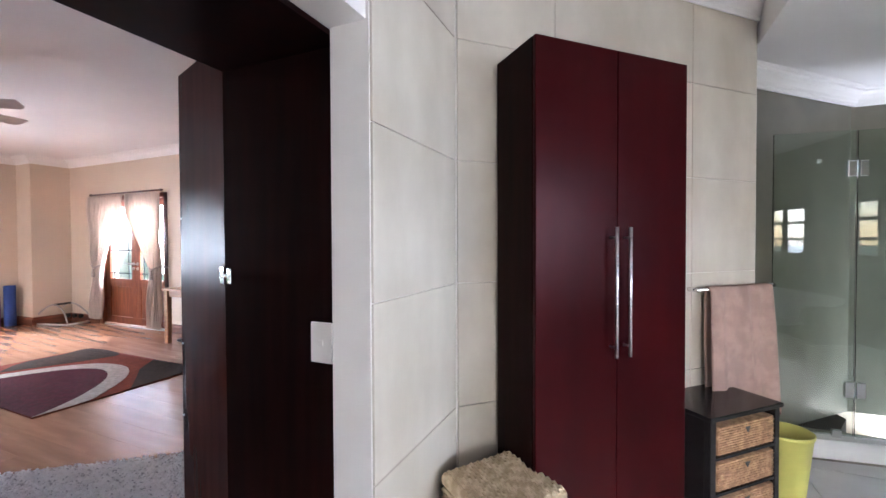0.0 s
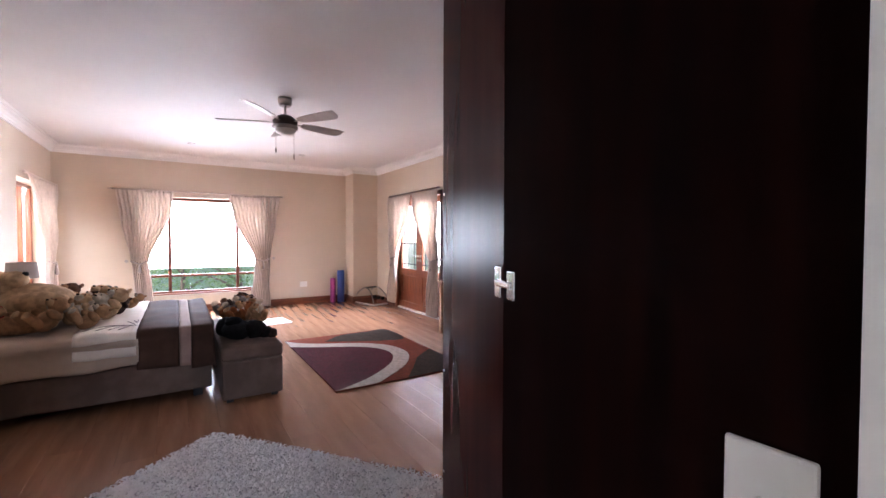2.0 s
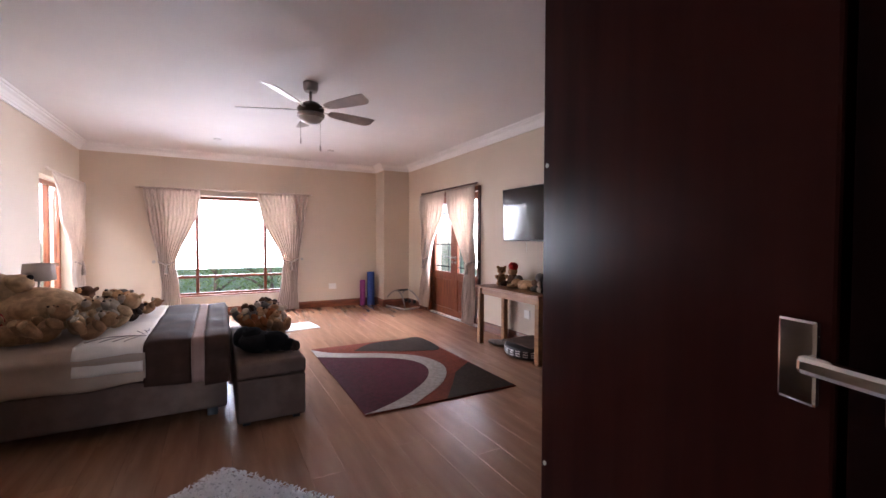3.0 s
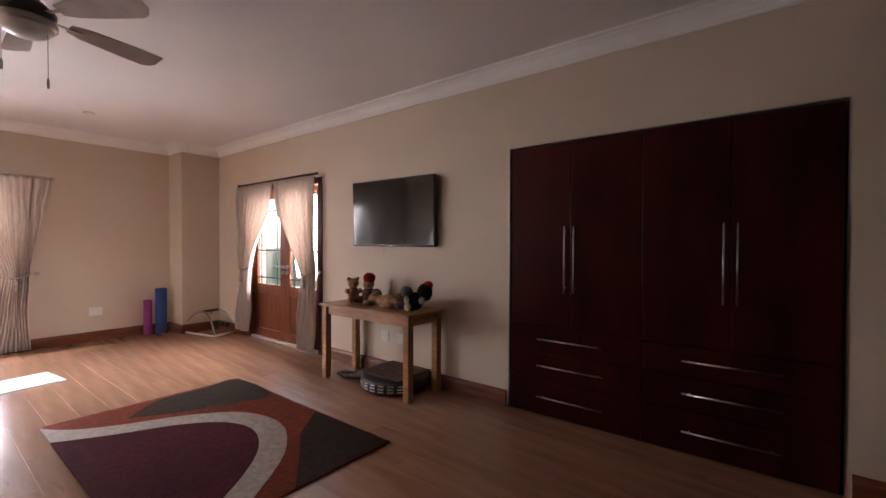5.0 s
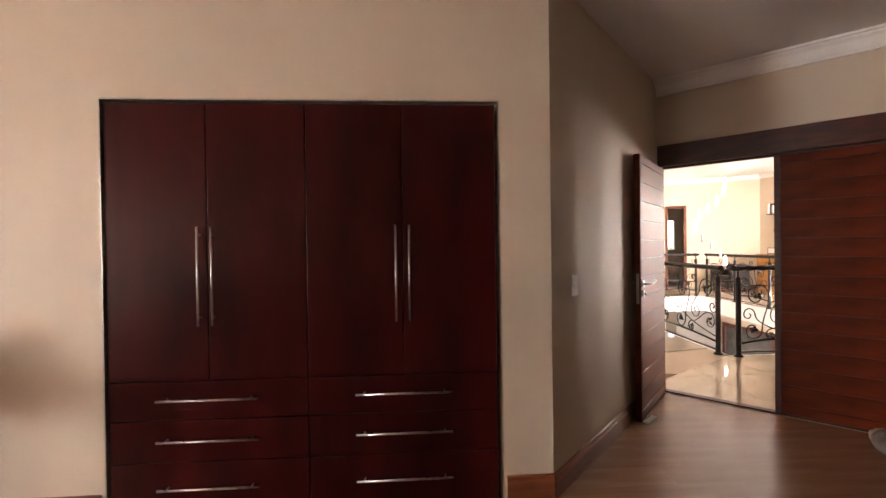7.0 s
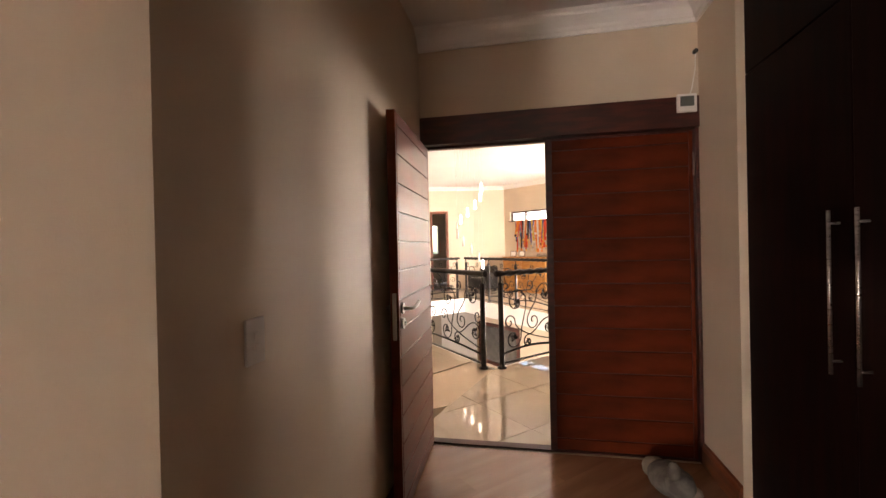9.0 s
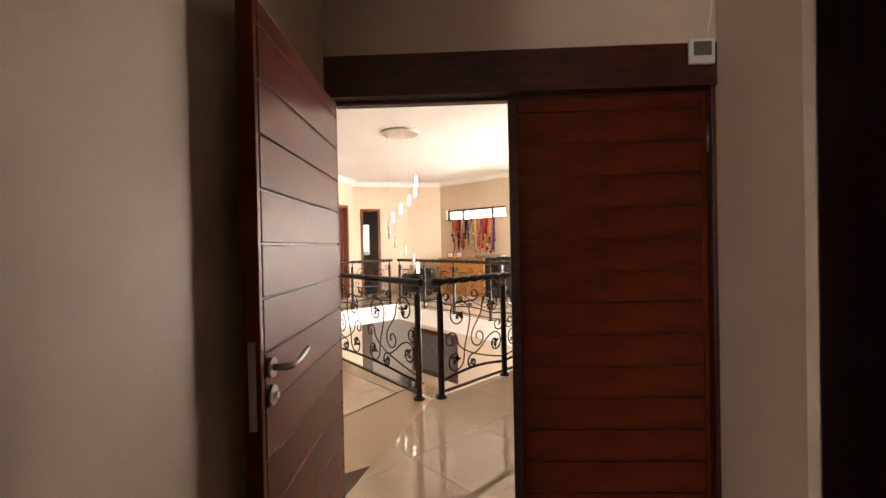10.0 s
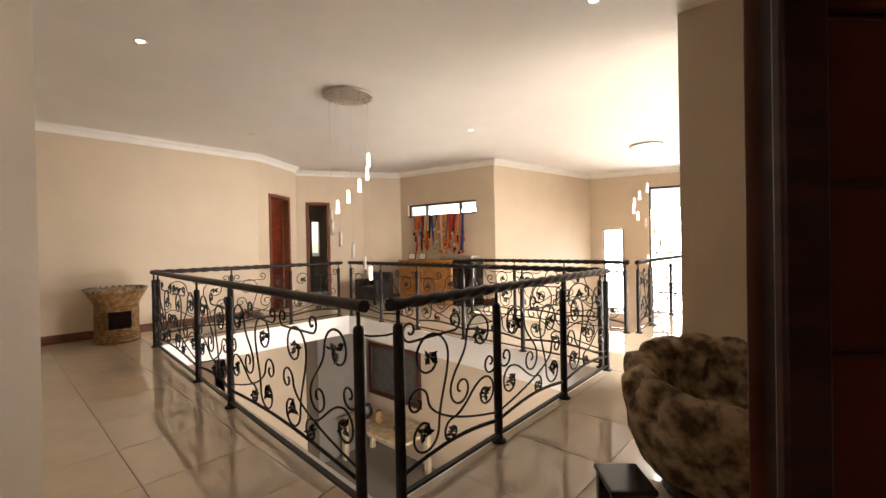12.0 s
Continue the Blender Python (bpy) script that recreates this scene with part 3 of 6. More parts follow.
# ---- bedroom: built-in wardrobes ----


def bar_handle(parent, p0, p1, out, r=0.006):
    """A straight steel bar on two stand-offs."""
    h = part("handle", bar_mesh(p0, p1, out, r), STEEL, parent, "brushed steel bar handle")
    return h


def bar_mesh(p0, p1, out, r):
    p0, p1, out = Vector(p0), Vector(p1), Vector(out)
    bm = bmesh.new()
    d = (p1 - p0)
    tube(bm, [p0 + out, p1 + out], r, 10)
    for t in (0.08, 0.92):
        tube(bm, [p0 + d * t, p0 + d * t + out], r * 0.75, 8)
    return bm


def wardrobe(m, label, width, doors, drawers, z_drawer, z_top, material, handles=True, group=""):
    """Flush fronts in a recess: tall doors over pairs of drawers. Local x along the front, -y out of it."""
    w = thing("wardrobe", m, label, "wardrobe", group)
    part("body", rbox(0, width, 0.02, 0.57, 0.0, z_top, 0.003), material, w)
    dw = width / doors
    for i in range(doors):
        d = part("door", rbox(i * dw + 0.002, (i + 1) * dw - 0.002, -0.003, 0.018, z_drawer + 0.002, z_top - 0.004, 0.003), material, w)
        if handles:
            x = (i + 1) * dw - 0.035 if i % 2 == 0 else i * dw + 0.035
            bar_handle(d, (x, -0.003, 0.97), (x, -0.003, 1.47), (0, -0.034, 0))
    if drawers:
        levels = [0.0, 0.27, 0.485, z_drawer]
        for i in range(doors // 2):
            for a, b in zip(levels, levels[1:]):
                d = part("drawer", rbox(i * 2 * dw + 0.002, (i + 1) * 2 * dw - 0.002, -0.003, 0.018, a + 0.003, b - 0.002, 0.003), material, w)
                c = i * 2 * dw + dw
                zc = (a + b) / 2 + 0.01
                bar_handle(d, (c - 0.25, -0.003, zc), (c + 0.25, -0.003, zc), (0, -0.034, 0))
    return w


wardrobe(pose(-3.517, N + 0.012, 0), "dark mahogany built-in wardrobe with steel bar handles and six drawers", 1.985, 4, True, 0.685, 2.105, DARKWOOD)
bm = bmesh.new()
box(bm, 0, 2.015, 0, 0.010, 2.112, 2.1195)
box(bm, 0, 0.006, 0, 0.010, 0, 2.112)
box(bm, 2.009, 2.015, 0, 0.010, 0, 2.112)
solid("trim_wardrobe", bm, NICKEL, "thin aluminium trim round the wardrobe recess", "trim", kind="structure", m=pose(-3.53, N - 0.004, 0))
# the wardrobe beside the entrance, its front turned 45 degrees
WF = along((-0.80, 2.10), (1.165, 4.065))
tall = thing("wardrobe", WF @ pose(0, 0, 0), "very dark wenge floor-to-ceiling wardrobe beside the entrance", "wardrobe")
part("body", rbox(0.0, 2.775, -0.30, -0.022, 0, 2.79, 0.003), WENGE, tall)
for i in range(4):
    x0 = 2.775 - (i + 1) * 0.685
    d = part("door", rbox(x0 + 0.002, x0 + 0.683, -0.02, 0.0, 0.07, 2.16, 0.003), WENGE, tall)
    bar_handle(d, (x0 + (0.065 if i % 2 == 0 else 0.62), 0, 0.88), (x0 + (0.065 if i % 2 == 0 else 0.62), 0, 1.45), (0, 0.034, 0))
    part("upper_door", rbox(x0 + 0.002, x0 + 0.683, -0.02, 0.0, 2.166, 2.785, 0.003), WENGE, tall)

# ---- the panelled way to the bathroom ----
bm = bmesh.new()
box(bm, -0.987, -0.467, 1.105, 1.123, 0, 1.976)
solid("jamb_panel", bm, WENGE, "dark wenge side panel lining the bathroom doorway", "panel", kind="structure")
bm = bmesh.new()
box(bm, -0.987, -0.467, 0.237, 1.123, 1.978, 1.996)
solid("head_panel", bm, WENGE, "dark wenge head panel lining the bathroom doorway", "panel", kind="structure")
bm = bmesh.new()
box(bm, -0.987, -0.467, 0.237, 0.255, 0, 1.976)
solid("jamb_panel_far", bm, WENGE, "dark wenge side panel lining the bathroom doorway", "panel", kind="structure")
bm = bmesh.new()
box(bm, -0.987, -0.968, S + 0.02, 1.12, 2.0, 2.70)
box(bm, -0.987, -0.968, 1.125, 1.88, 0, 2.70)
solid("front_panel", bm, WENGE, "dark wenge front boards round the bathroom doorway", "panel", kind="structure")
leaf = thing("cupboard_door", along((-0.993, 1.112), (-1.469, 1.269)), "dark mahogany door leaf standing open beside the doorway", "door")
part("panel", rbox(0.004, 0.505, -0.019, 0.0, 0.035, 2.10, 0.003), LACQUER, leaf)
for z in (0.25, 1.245):
    h = part("hinge", rbox(0.012, 0.042, 0.0, 0.006, z - 0.032, z + 0.032, 0.004), CHROME, leaf, "chromed concealed hinge")
    hb = rbox(-0.055, 0.02, 0.004, 0.016, z - 0.007, z + 0.007, 0.004)
    part("hinge_arm", hb, CHROME, h)
    part("hinge_plate", rbox(-0.062, -0.030, 0.002, 0.010, z - 0.028, z + 0.028, 0.008), CHROME, h)
for z in (1.47, 0.92, 0.60):
    bm = bmesh.new()
    tube(bm, [(0.485, 0.0, z), (0.485, 0.003, z)], 0.004, 8)
    part("cover_cap", bm, PLASTIC, leaf)


def plate(name, m, w, h, label, rockers=1, material=PLASTIC):
    """A switch or socket plate; local x across, z up, -y out of the wall."""
    p = thing(name, m, label, name.split("_")[-1])
    part("plate", rbox(-w / 2, w / 2, -0.010, 0, -h / 2, h / 2, 0.004), material, p)
    for i in range(rockers):
        z = (i - (rockers - 1) / 2) * 0.030
        part("rocker", rbox(-0.009, 0.009, -0.014, -0.009, z - 0.010, z + 0.010, 0.003), material, p)
    return p


plate("light_switch", pose(-0.545, 1.103, 1.045), 0.085, 0.13, "white plastic light switch on the dark jamb panel")
SWM = along(PIER, IN_L)
plate("light_switch", SWM @ pose(0.285, 0, 1.117), 0.075, 0.12, "white two-gang light switch beside the entrance", 2)
for x in (-4.965, -4.745):
    plate("wall_socket", pose(x, N, 0.385), 0.105, 0.105, "white plastic wall socket under the table", 1)
plate("wall_socket", pose(W, 2.72, 0.40, 0, 0, 90), 0.15, 0.11, "white plastic wall socket above the skirting", 2)

# ---- entrance doors ----
EF = along(IN_L, IN_R)
EL = gap(IN_L, IN_R)
fr = thing("door_frame", EF, "dark-stained timber frame with a broad head board", "door frame")
part("head", rbox(0.0, EL, -0.012, 0.12, 2.045, 2.232, 0.004), DARKDOOR, fr)
part("stop", rbox(0.03, EL - 0.02, 0.05, 0.10, 2.028, 2.047, 0.003), DARKDOOR, fr)
part("post", rbox(0.002, 0.016, 0.0, 0.05, 0, 2.043, 0.003), DARKDOOR, fr)
part("post", rbox(EL - 0.022, EL - 0.002, 0.0, 0.11, 0, 2.043, 0.003), DARKDOOR, fr)
part("threshold", rbox(0.018, EL - 0.022, 0.02, 0.09, 0.001, 0.012, 0.003), DARKDOOR, fr)


def slatted_door(m, width, label, n=14, height=2.03):
    """A timber leaf with horizontal V grooves, boards as parts. Local x from the hinge; -y is the room side."""
    d = thing("entrance_door", m, label, "door")
    part("core", rbox(0.0, width, 0.006, 0.038, 0.008, height, 0.003), DARKDOOR, d)
    part("stile", rbox(0.0, 0.022, -0.001, 0.0445, 0.008, height, 0.003), DOORWOOD, d)
    part("stile", rbox(width - 0.022, width, -0.001, 0.0445, 0.008, height, 0.003), DOORWOOD, d)
    h = 0.144
    levels = [0.010] + [0.088 + h * i for i in range(n)] + [height - 0.002]
    meshes = {}
    for a, b in zip(levels, levels[1:]):
        tall_ = round(b - a, 4)
        if tall_ not in meshes:
            meshes[tall_] = to_mesh("board", rbox(0.024, width - 0.024, 0, 0.0085, 0.0025, tall_ - 0.0025, 0.003, 1), DOORWOOD)
        part("board", meshes[tall_], None, d, m=pose(0, -0.0015, a))
        part("board", meshes[tall_], None, d, m=pose(0, 0.0365, a))
    return d


def lever(parent, x, z, y, out, turn, reach=1.0):
    """A lever handle on a rose, with a cylinder rose below."""
    bm = bmesh.new()
    for zz in (z, z - 0.075):
        tube(bm, [(x, y, zz), (x, y + out * 0.010, zz)], 0.027, 20)
    rose = part("rose", bm, NICKEL, parent, "brushed nickel rose")
    bm = bmesh.new()
    tube(bm, [(x, y, z), (x, y + out * 0.050 * reach, z), (x + turn * 0.012, y + out * 0.058 * reach, z), (x + turn * 0.07, y + out * 0.060 * reach, z + 0.004), (x + turn * 0.13, y + out * 0.062 * reach, z + 0.020)], 0.010, 10, 0.007)
    part("lever", bm, NICKEL, rose)
    bm = bmesh.new()
    tube(bm, [(x, y + out * 0.009, z - 0.075), (x, y + out * 0.02, z - 0.075)], 0.010, 12)
    part("lock_cylinder", bm, CHROME, rose)


half = gap(IN_L, (0.83, 5.055))
closed = slatted_door(EF @ pose(half + 0.01, 0.035, 0), EL - half - 0.035, "closed red-brown timber door leaf with horizontal grooves")
part("edge_strip", rbox(-0.012, 0.03, -0.012, 0.0, 0.008, 2.03, 0.003), DARKDOOR, closed)
bm = bmesh.new()
tube(bm, [(EL - half - 0.033, -0.006, 1.76), (EL - half - 0.033, -0.006, 1.90)], 0.007, 8)
part("hinge", bm, NICKEL, closed)
HINGE = (0.258, 5.655)
opened = slatted_door(along(HINGE, (-0.318, 5.020)), 0.855, "open red-brown timber door leaf with a lever handle")
lever(opened, 0.80, 1.05, 0.046, 1, -1)
lever(opened, 0.80, 1.05, -0.002, -1, -1, 0.5)
part("lock_plate", rbox(0.853, 0.8575, 0.012, 0.032, 0.90, 1.13, 0.001), NICKEL, opened)
stop = thing("door_wedge", pose(-0.20, 5.03, 0.0, 0, 0, 30), "small pale wooden door wedge on the floor", "door wedge")
bm = bmesh.new()
prism(bm, [(-0.06, -0.02), (0.06, -0.02), (0.06, 0.02), (-0.06, 0.02)], 0.001, 0.028)
for v in bm.verts:
    if v.co.x < 0 and v.co.z > 0.01:
        v.co.z = 0.006
part("wedge", bm, PLASTIC, stop)
th = thing("thermostat", EF @ pose(EL - 0.075, -0.013, 2.185), "white thermostat with a grey display on the door head", "thermostat")
part("case", rbox(-0.055, 0.055, -0.02, 0, -0.055, 0.055, 0.006), PLASTIC, th)
part("display", rbox(-0.038, 0.038, -0.0225, -0.019, -0.020, 0.040, 0.002), mat("grey_lcd", (0.10, 0.11, 0.10), 0.3), th, "dark grey display")
bm = bmesh.new()
tube(bm, [(0.02, 0.0, 0.05), (0.035, 0.004, 0.09), (0.055, 0.006, 0.20), (0.06, 0.008, 0.30)], 0.003, 6)
part("cable", bm, PLASTIC, th)
bm = bmesh.new()
tube(bm, [(0.055, 0.012, 0.31), (0.055, -0.016, 0.31)], 0.013, 10)
part("sensor", bm, BLACKPLASTIC, th, "small dark sensor knob")

# ---- bedroom: windows and doors ----


def framed_window(name, m, w, z0, z1, uprights, bars, material, label, depth=0.07, fw=0.055, category="window"):
    """A timber window in an opening: outer frame, mullions, rails, panes and sill. Local x across, y outwards."""
    win = thing(name, m, label, category, kind="structure")
    for a, b, c, d in ((0, w, z0, z0 + fw), (0, w, z1 - fw, z1), (0, fw, z0 + fw, z1 - fw), (w - fw, w, z0 + fw, z1 - fw)):
        part("frame", rbox(a, b, 0, depth, c, d, 0.004), material, win)
    xs = [fw] + list(uprights) + [w - fw]
    zs = [z0 + fw] + list(bars) + [z1 - fw]
    for x in uprights:
        part("mullion", rbox(x - 0.025, x + 0.025, 0.002, depth - 0.002, z0 + fw, z1 - fw, 0.004), material, win)
    for z in bars:
        for a, b in zip(xs, xs[1:]):
            part("rail", rbox(a + 0.025, b - 0.025, 0.004, depth - 0.004, z - 0.022, z + 0.022, 0.004), material, win)
    for a, b in zip(xs, xs[1:]):
        for c, d in zip(zs, zs[1:]):
            bm = bmesh.new()
            box(bm, a + 0.005, b - 0.005, depth / 2 - 0.003, depth / 2 + 0.003, c + 0.005, d - 0.005)
            p = part("pane", bm, GLASS, win)
            p.visible_shadow = False
    part("sill", rbox(-0.0, w, -0.12, 0.0, z0 - 0.0, z0 + 0.022, 0.005), material, win)
    return win


WW = framed_window("window_1", pose(W - 0.16, 0.0, 0, 0, 0, 90), 1.96, 0.33, 2.06, (0.43, 1.52), (0.66,), FRENCHWOOD, "wide varnished timber bedroom window with clear panes")
framed_window("window_2", pose(-7.45, S - 0.16, 0, 0, 0, 180), 1.37, 0.45, 2.10, (0.45, 0.92), (0.95,), FRENCHWOOD, "tall varnished timber window behind the bed")

fd = thing("door_1", pose(-7.78, N + 0.05, 0), "varnished timber french doors with glazed upper panels", "door", kind="structure")
for a, b, c, d in ((0, 0.075, 0, 2.13), (1.685, 1.76, 0, 2.13), (0.075, 1.685, 2.06, 2.13)):
    part("frame", rbox(a, b, -0.06, 0.09, c, d, 0.004), FRENCHWOOD if a < 1 else DARKDOOR, fd)
for i in (0, 1):
    x0 = 0.077 + i * 0.804
    lf = part("leaf", rbox(x0, x0 + 0.802, 0.0, 0.042, 0.01, 0.14, 0.003), FRENCHWOOD, fd)
    for a, b, c, d in ((0, 0.11, 0.14, 2.055), (0.692, 0.802, 0.14, 2.055), (0.11, 0.692, 1.945, 2.055), (0.11, 0.692, 0.64, 0.77)):
        part("stile", rbox(x0 + a, x0 + b, 0.0, 0.042, c, d, 0.004), FRENCHWOOD, lf)
    part("panel", rbox(x0 + 0.112, x0 + 0.69, 0.010, 0.032, 0.142, 0.638, 0.010), FRENCHWOOD, lf)
    bm = bmesh.new()
    box(bm, x0 + 0.11, x0 + 0.692, 0.018, 0.024, 0.77, 1.945)
    p = part("pane", bm, GLASS, lf)
    p.visible_shadow = False
    for z in (0.86, 1.24, 1.78):
        part("glazing_bar", rbox(x0 + 0.11, x0 + 0.692, 0.008, 0.016, z - 0.009, z + 0.009, 0.003), BLACKPLASTIC, lf)
    for x in (0.20, 0.60):
        part("glazing_bar", rbox(x0 + x - 0.009, x0 + x + 0.009, 0.0085, 0.0165, 0.77, 1.945, 0.003), BLACKPLASTIC, lf)
    lever(lf, x0 + (0.75 if i == 0 else 0.05), 1.02, 0.0, -1, -1 if i == 0 else 1)
part("threshold", rbox(0.075, 1.685, -0.04, 0.08, 0.001, 0.03, 0.004), PLASTIC, fd)


def curtain(m, label, spans, top, group, folds=12, depth=0.045, tie=True, seed=1):
    """A tied-back pleated curtain. spans: rows of (height, left, right). Local x across the wall, -y into the room."""
    rnd = random.Random(seed)
    c = thing("curtain", m, label, "curtain", group)
    hs = [s[0] for s in spans]

    def at(z, k):
        for (za, la, ra), (zb, lb, rb) in zip(spans, spans[1:]):
            if zb <= z <= za:
                t = (za - z) / (za - zb)
                t = t * t * (3 - 2 * t) * 0.5 + t * 0.5
                return (la, ra)[k] + t * ((lb, rb)[k] - (la, ra)[k])
        return spans[-1][1 + k]

    nx, nz = folds * 8, 44
    ph = [rnd.uniform(-0.5, 0.5) for _ in range(folds + 2)]
    bm = bmesh.new()
    grids = []
    wide = spans[0][2] - spans[0][1]
    for side in (0, 1):
        g = []
        for j in range(nz + 1):
            z = hs[0] + (hs[-1] - hs[0]) * j / nz
            l, r = at(z, 0), at(z, 1)
            sq = min(1.4, max(0.45, (wide / max(0.1, r - l)) ** 0.3))
            row = []
            for i in range(nx + 1):
                u = i / nx
                k = ph[int(u * folds)]
                w = math.sin(2 * math.pi * folds * u + 0.8 * math.sin(3 * z + k)) + 0.35 * math.sin(2 * math.pi * folds * 0.37 * u + 2 * z)
                amp = depth * sq * (0.45 if j == 0 else 0.55 if j < 3 else 0.8)
                y = -0.05 - depth + amp * 0.55 * w + 0.012 * math.sin(9 * z + 5 * u)
                row.append(bm.verts.new((l + (r - l) * u + 0.008 * math.sin(4 * z + 11 * u), y + 0.004 * side, z)))
            g.append(row)
        grids.append(g)
    for s, g in enumerate(grids):
        for a, b in zip(g, g[1:]):
            for i in range(nx):
                q = (a[i], b[i], b[i + 1], a[i + 1])
                f = bm.faces.new(q if s == 0 else q[::-1])
                f.smooth = True
    f0, f1 = grids
    for i in range(nx):
        for j in (0, nz):
            bm.faces.new((f0[j][i], f0[j][i + 1], f1[j][i + 1], f1[j][i]))
    for j in range(nz):
        for i in (0, nx):
            bm.faces.new((f0[j][i], f0[j + 1][i], f1[j + 1][i], f1[j][i]))
    part("cloth", bm, CURTAIN, c)
    if tie:
        z = tie
        l, r = at(z, 0) - 0.012, at(z, 1) + 0.012
        bm = bmesh.new()
        pts = [(l + (r - l) * t, -0.05 - depth - (0.055 * math.sin(math.pi * t)), z + 0.10 * abs(t - 0.5)) for t in [i / 10 for i in range(11)]]
        tube(bm, pts, 0.012, 8, twist=lambda i, j: 1 + 0.25 * math.sin(2.2 * i + j))
        tb = part("tieback", bm, CORD, c, "grey corded tieback with a tassel")
        bm = bmesh.new()
        lathe(bm, [(0.004, 0.0), (0.018, -0.02), (0.014, -0.045), (0.022, -0.06), (0.026, -0.14), (0.02, -0.15)], 10, ((l + r) / 2, -0.05 - depth - 0.06, z))
        part("tassel", bm, CORD, tb)
        hx = l - 0.06 if seed % 2 else r + 0.06
        bm = bmesh.new()
        tube(bm, [(hx, 0, z + 0.05), (hx, -0.07, z + 0.05)], 0.008, 8)
        tube(bm, [(hx, -0.07, z + 0.05), (hx, -0.085, z + 0.05)], 0.026, 12)
        part("holdback", bm, NICKEL, c, "round metal holdback knob")
    return c


WC = pose(W, 0, 0, 0, 0, 90)
curtain(WC, "cream pleated curtain tied back beside the wide window", [(2.14, -0.31, 0.50), (1.75, -0.26, 0.46), (0.93, -0.10, 0.12), (0.55, -0.08, 0.17), (0.02, -0.12, 0.22)], 2.14, "cream curtains", seed=3, tie=0.90)
curtain(WC, "cream pleated curtain tied back beside the wide window", [(2.14, 1.34, 2.25), (1.75, 1.42, 2.20), (0.93, 1.80, 2.06), (0.55, 1.76, 2.05), (0.02, 1.66, 2.08)], 2.14, "cream curtains", seed=4, tie=0.90)
FC = pose(0, N, 0)
curtain(FC, "cream pleated curtain tied back beside the french doors", [(2.13, -7.95, -6.96), (1.80, -7.93, -7.03), (0.97, -7.80, -7.56), (0.60, -7.84, -7.55), (0.10, -7.98, -7.60)], 2.13, "cream curtains", seed=5, tie=0.95)
curtain(FC, "cream pleated curtain tied back beside the french doors", [(2.13, -6.93, -6.05), (1.80, -6.86, -6.05), (0.97, -6.30, -6.07), (0.60, -6.36, -6.06), (0.05, -6.44, -6.07)], 2.13, "cream curtains", seed=6, tie=0.95)
SC = pose(0, S, 0, 0, 0, 180)
curtain(SC, "cream pleated curtain tied back beside the tall window", [(2.14, 7.55, 8.93), (1.80, 7.75, 8.92), (0.97, 8.40, 8.68), (0.55, 8.42, 8.76), (0.04, 8.45, 8.82)], 2.14, "cream curtains", seed=8, tie=0.95)


def rod(p0, p1, label, material, r=0.013):
    t = thing("curtain_rod", Matrix.Translation(p0), label, "curtain rod")
    d = Vector(p1) - Vector(p0)
    bm = bmesh.new()
    tube(bm, [(0, 0, 0), d], r, 10)
    part("pole", bm, material, t)
    for e, s in ((Vector((0, 0, 0)), -1), (d, 1)):
        bm = bmesh.new()
        q = d.normalized() * s
        tube(bm, [e, e + q * 0.03, e + q * 0.05], r * 1.6, 10, r * 0.6)
        part("finial", bm, material, t)
    return t


rod((-7.84, N - 0.085, 2.155), (-6.04, N - 0.085, 2.155), "thin dark curtain pole over the french doors", DARKDOOR)
rod((W + 0.09, -0.35, 2.15), (W + 0.09, 2.28, 2.15), "slim cream curtain pole over the wide window", CURTAIN)
rod((-8.95, S + 0.09, 2.15), (-7.40, S + 0.09, 2.15), "slim cream curtain pole over the tall window", CURTAIN)

# ---- bedroom: table, screen, things below ----
tb = thing("side_table", pose(-4.78, 3.89, 0), "plain oak side table against the wall", "table")
part("tabletop", rbox(-0.605, 0.605, -0.245, 0.245, 0.715, 0.745, 0.006), OAK, tb)
for x in (-0.55, 0.55):
    for y in (-0.19, 0.19):
        part("leg", rbox(x - 0.032, x + 0.032, y - 0.032, y + 0.032, 0.0, 0.715, 0.005), OAK, tb)
for y in (-0.19, 0.19):
    part("apron", rbox(-0.516, 0.516, y - 0.012, y + 0.012, 0.635, 0.714, 0.003), OAK, tb)
for x in (-0.55, 0.55):
    part("apron", rbox(x - 0.012, x + 0.012, -0.156, 0.156, 0.635, 0.714, 0.003), OAK, tb)

tv = thing("television", pose(-4.82, N - 0.055, 1.645, 1.5, 0, 0.8), "large black flat television on the wall", "television")
part("case", rbox(-0.555, 0.555, -0.022, 0.024, -0.338, 0.338, 0.008), BLACKPLASTIC, tv)
part("screen", rbox(-0.542, 0.542, -0.0245, -0.021, -0.318, 0.326, 0.002), SCREEN, tv)
part("badge", rbox(-0.02, 0.02, -0.025, -0.021, -0.333, -0.327, 0.001), STEEL, tv)
part("bracket", rbox(-0.15, 0.15, 0.02, 0.052, -0.12, 0.12, 0.003), BLACKPLASTIC, tv)
bm = bmesh.new()
tube(bm, [(-0.16, 0.04, -0.33), (-0.17, 0.048, -0.50), (-0.15, 0.050, -0.70), (-0.16, 0.050, -0.92)], 0.0035, 6)
part("cable", bm, PLASTIC, tv, "white power cable")

tr = thing("exercise_trampoline", pose(-4.60, 3.93, 0), "low round dark trampoline with pale side slots under the table", "trampoline")
bm = bmesh.new()
lathe(bm, [(0.25, 0.0), (0.30, 0.012), (0.315, 0.05), (0.315, 0.11), (0.295, 0.135), (0.2, 0.142)], 40)
part("drum", bm, BLACKPLASTIC, tr)
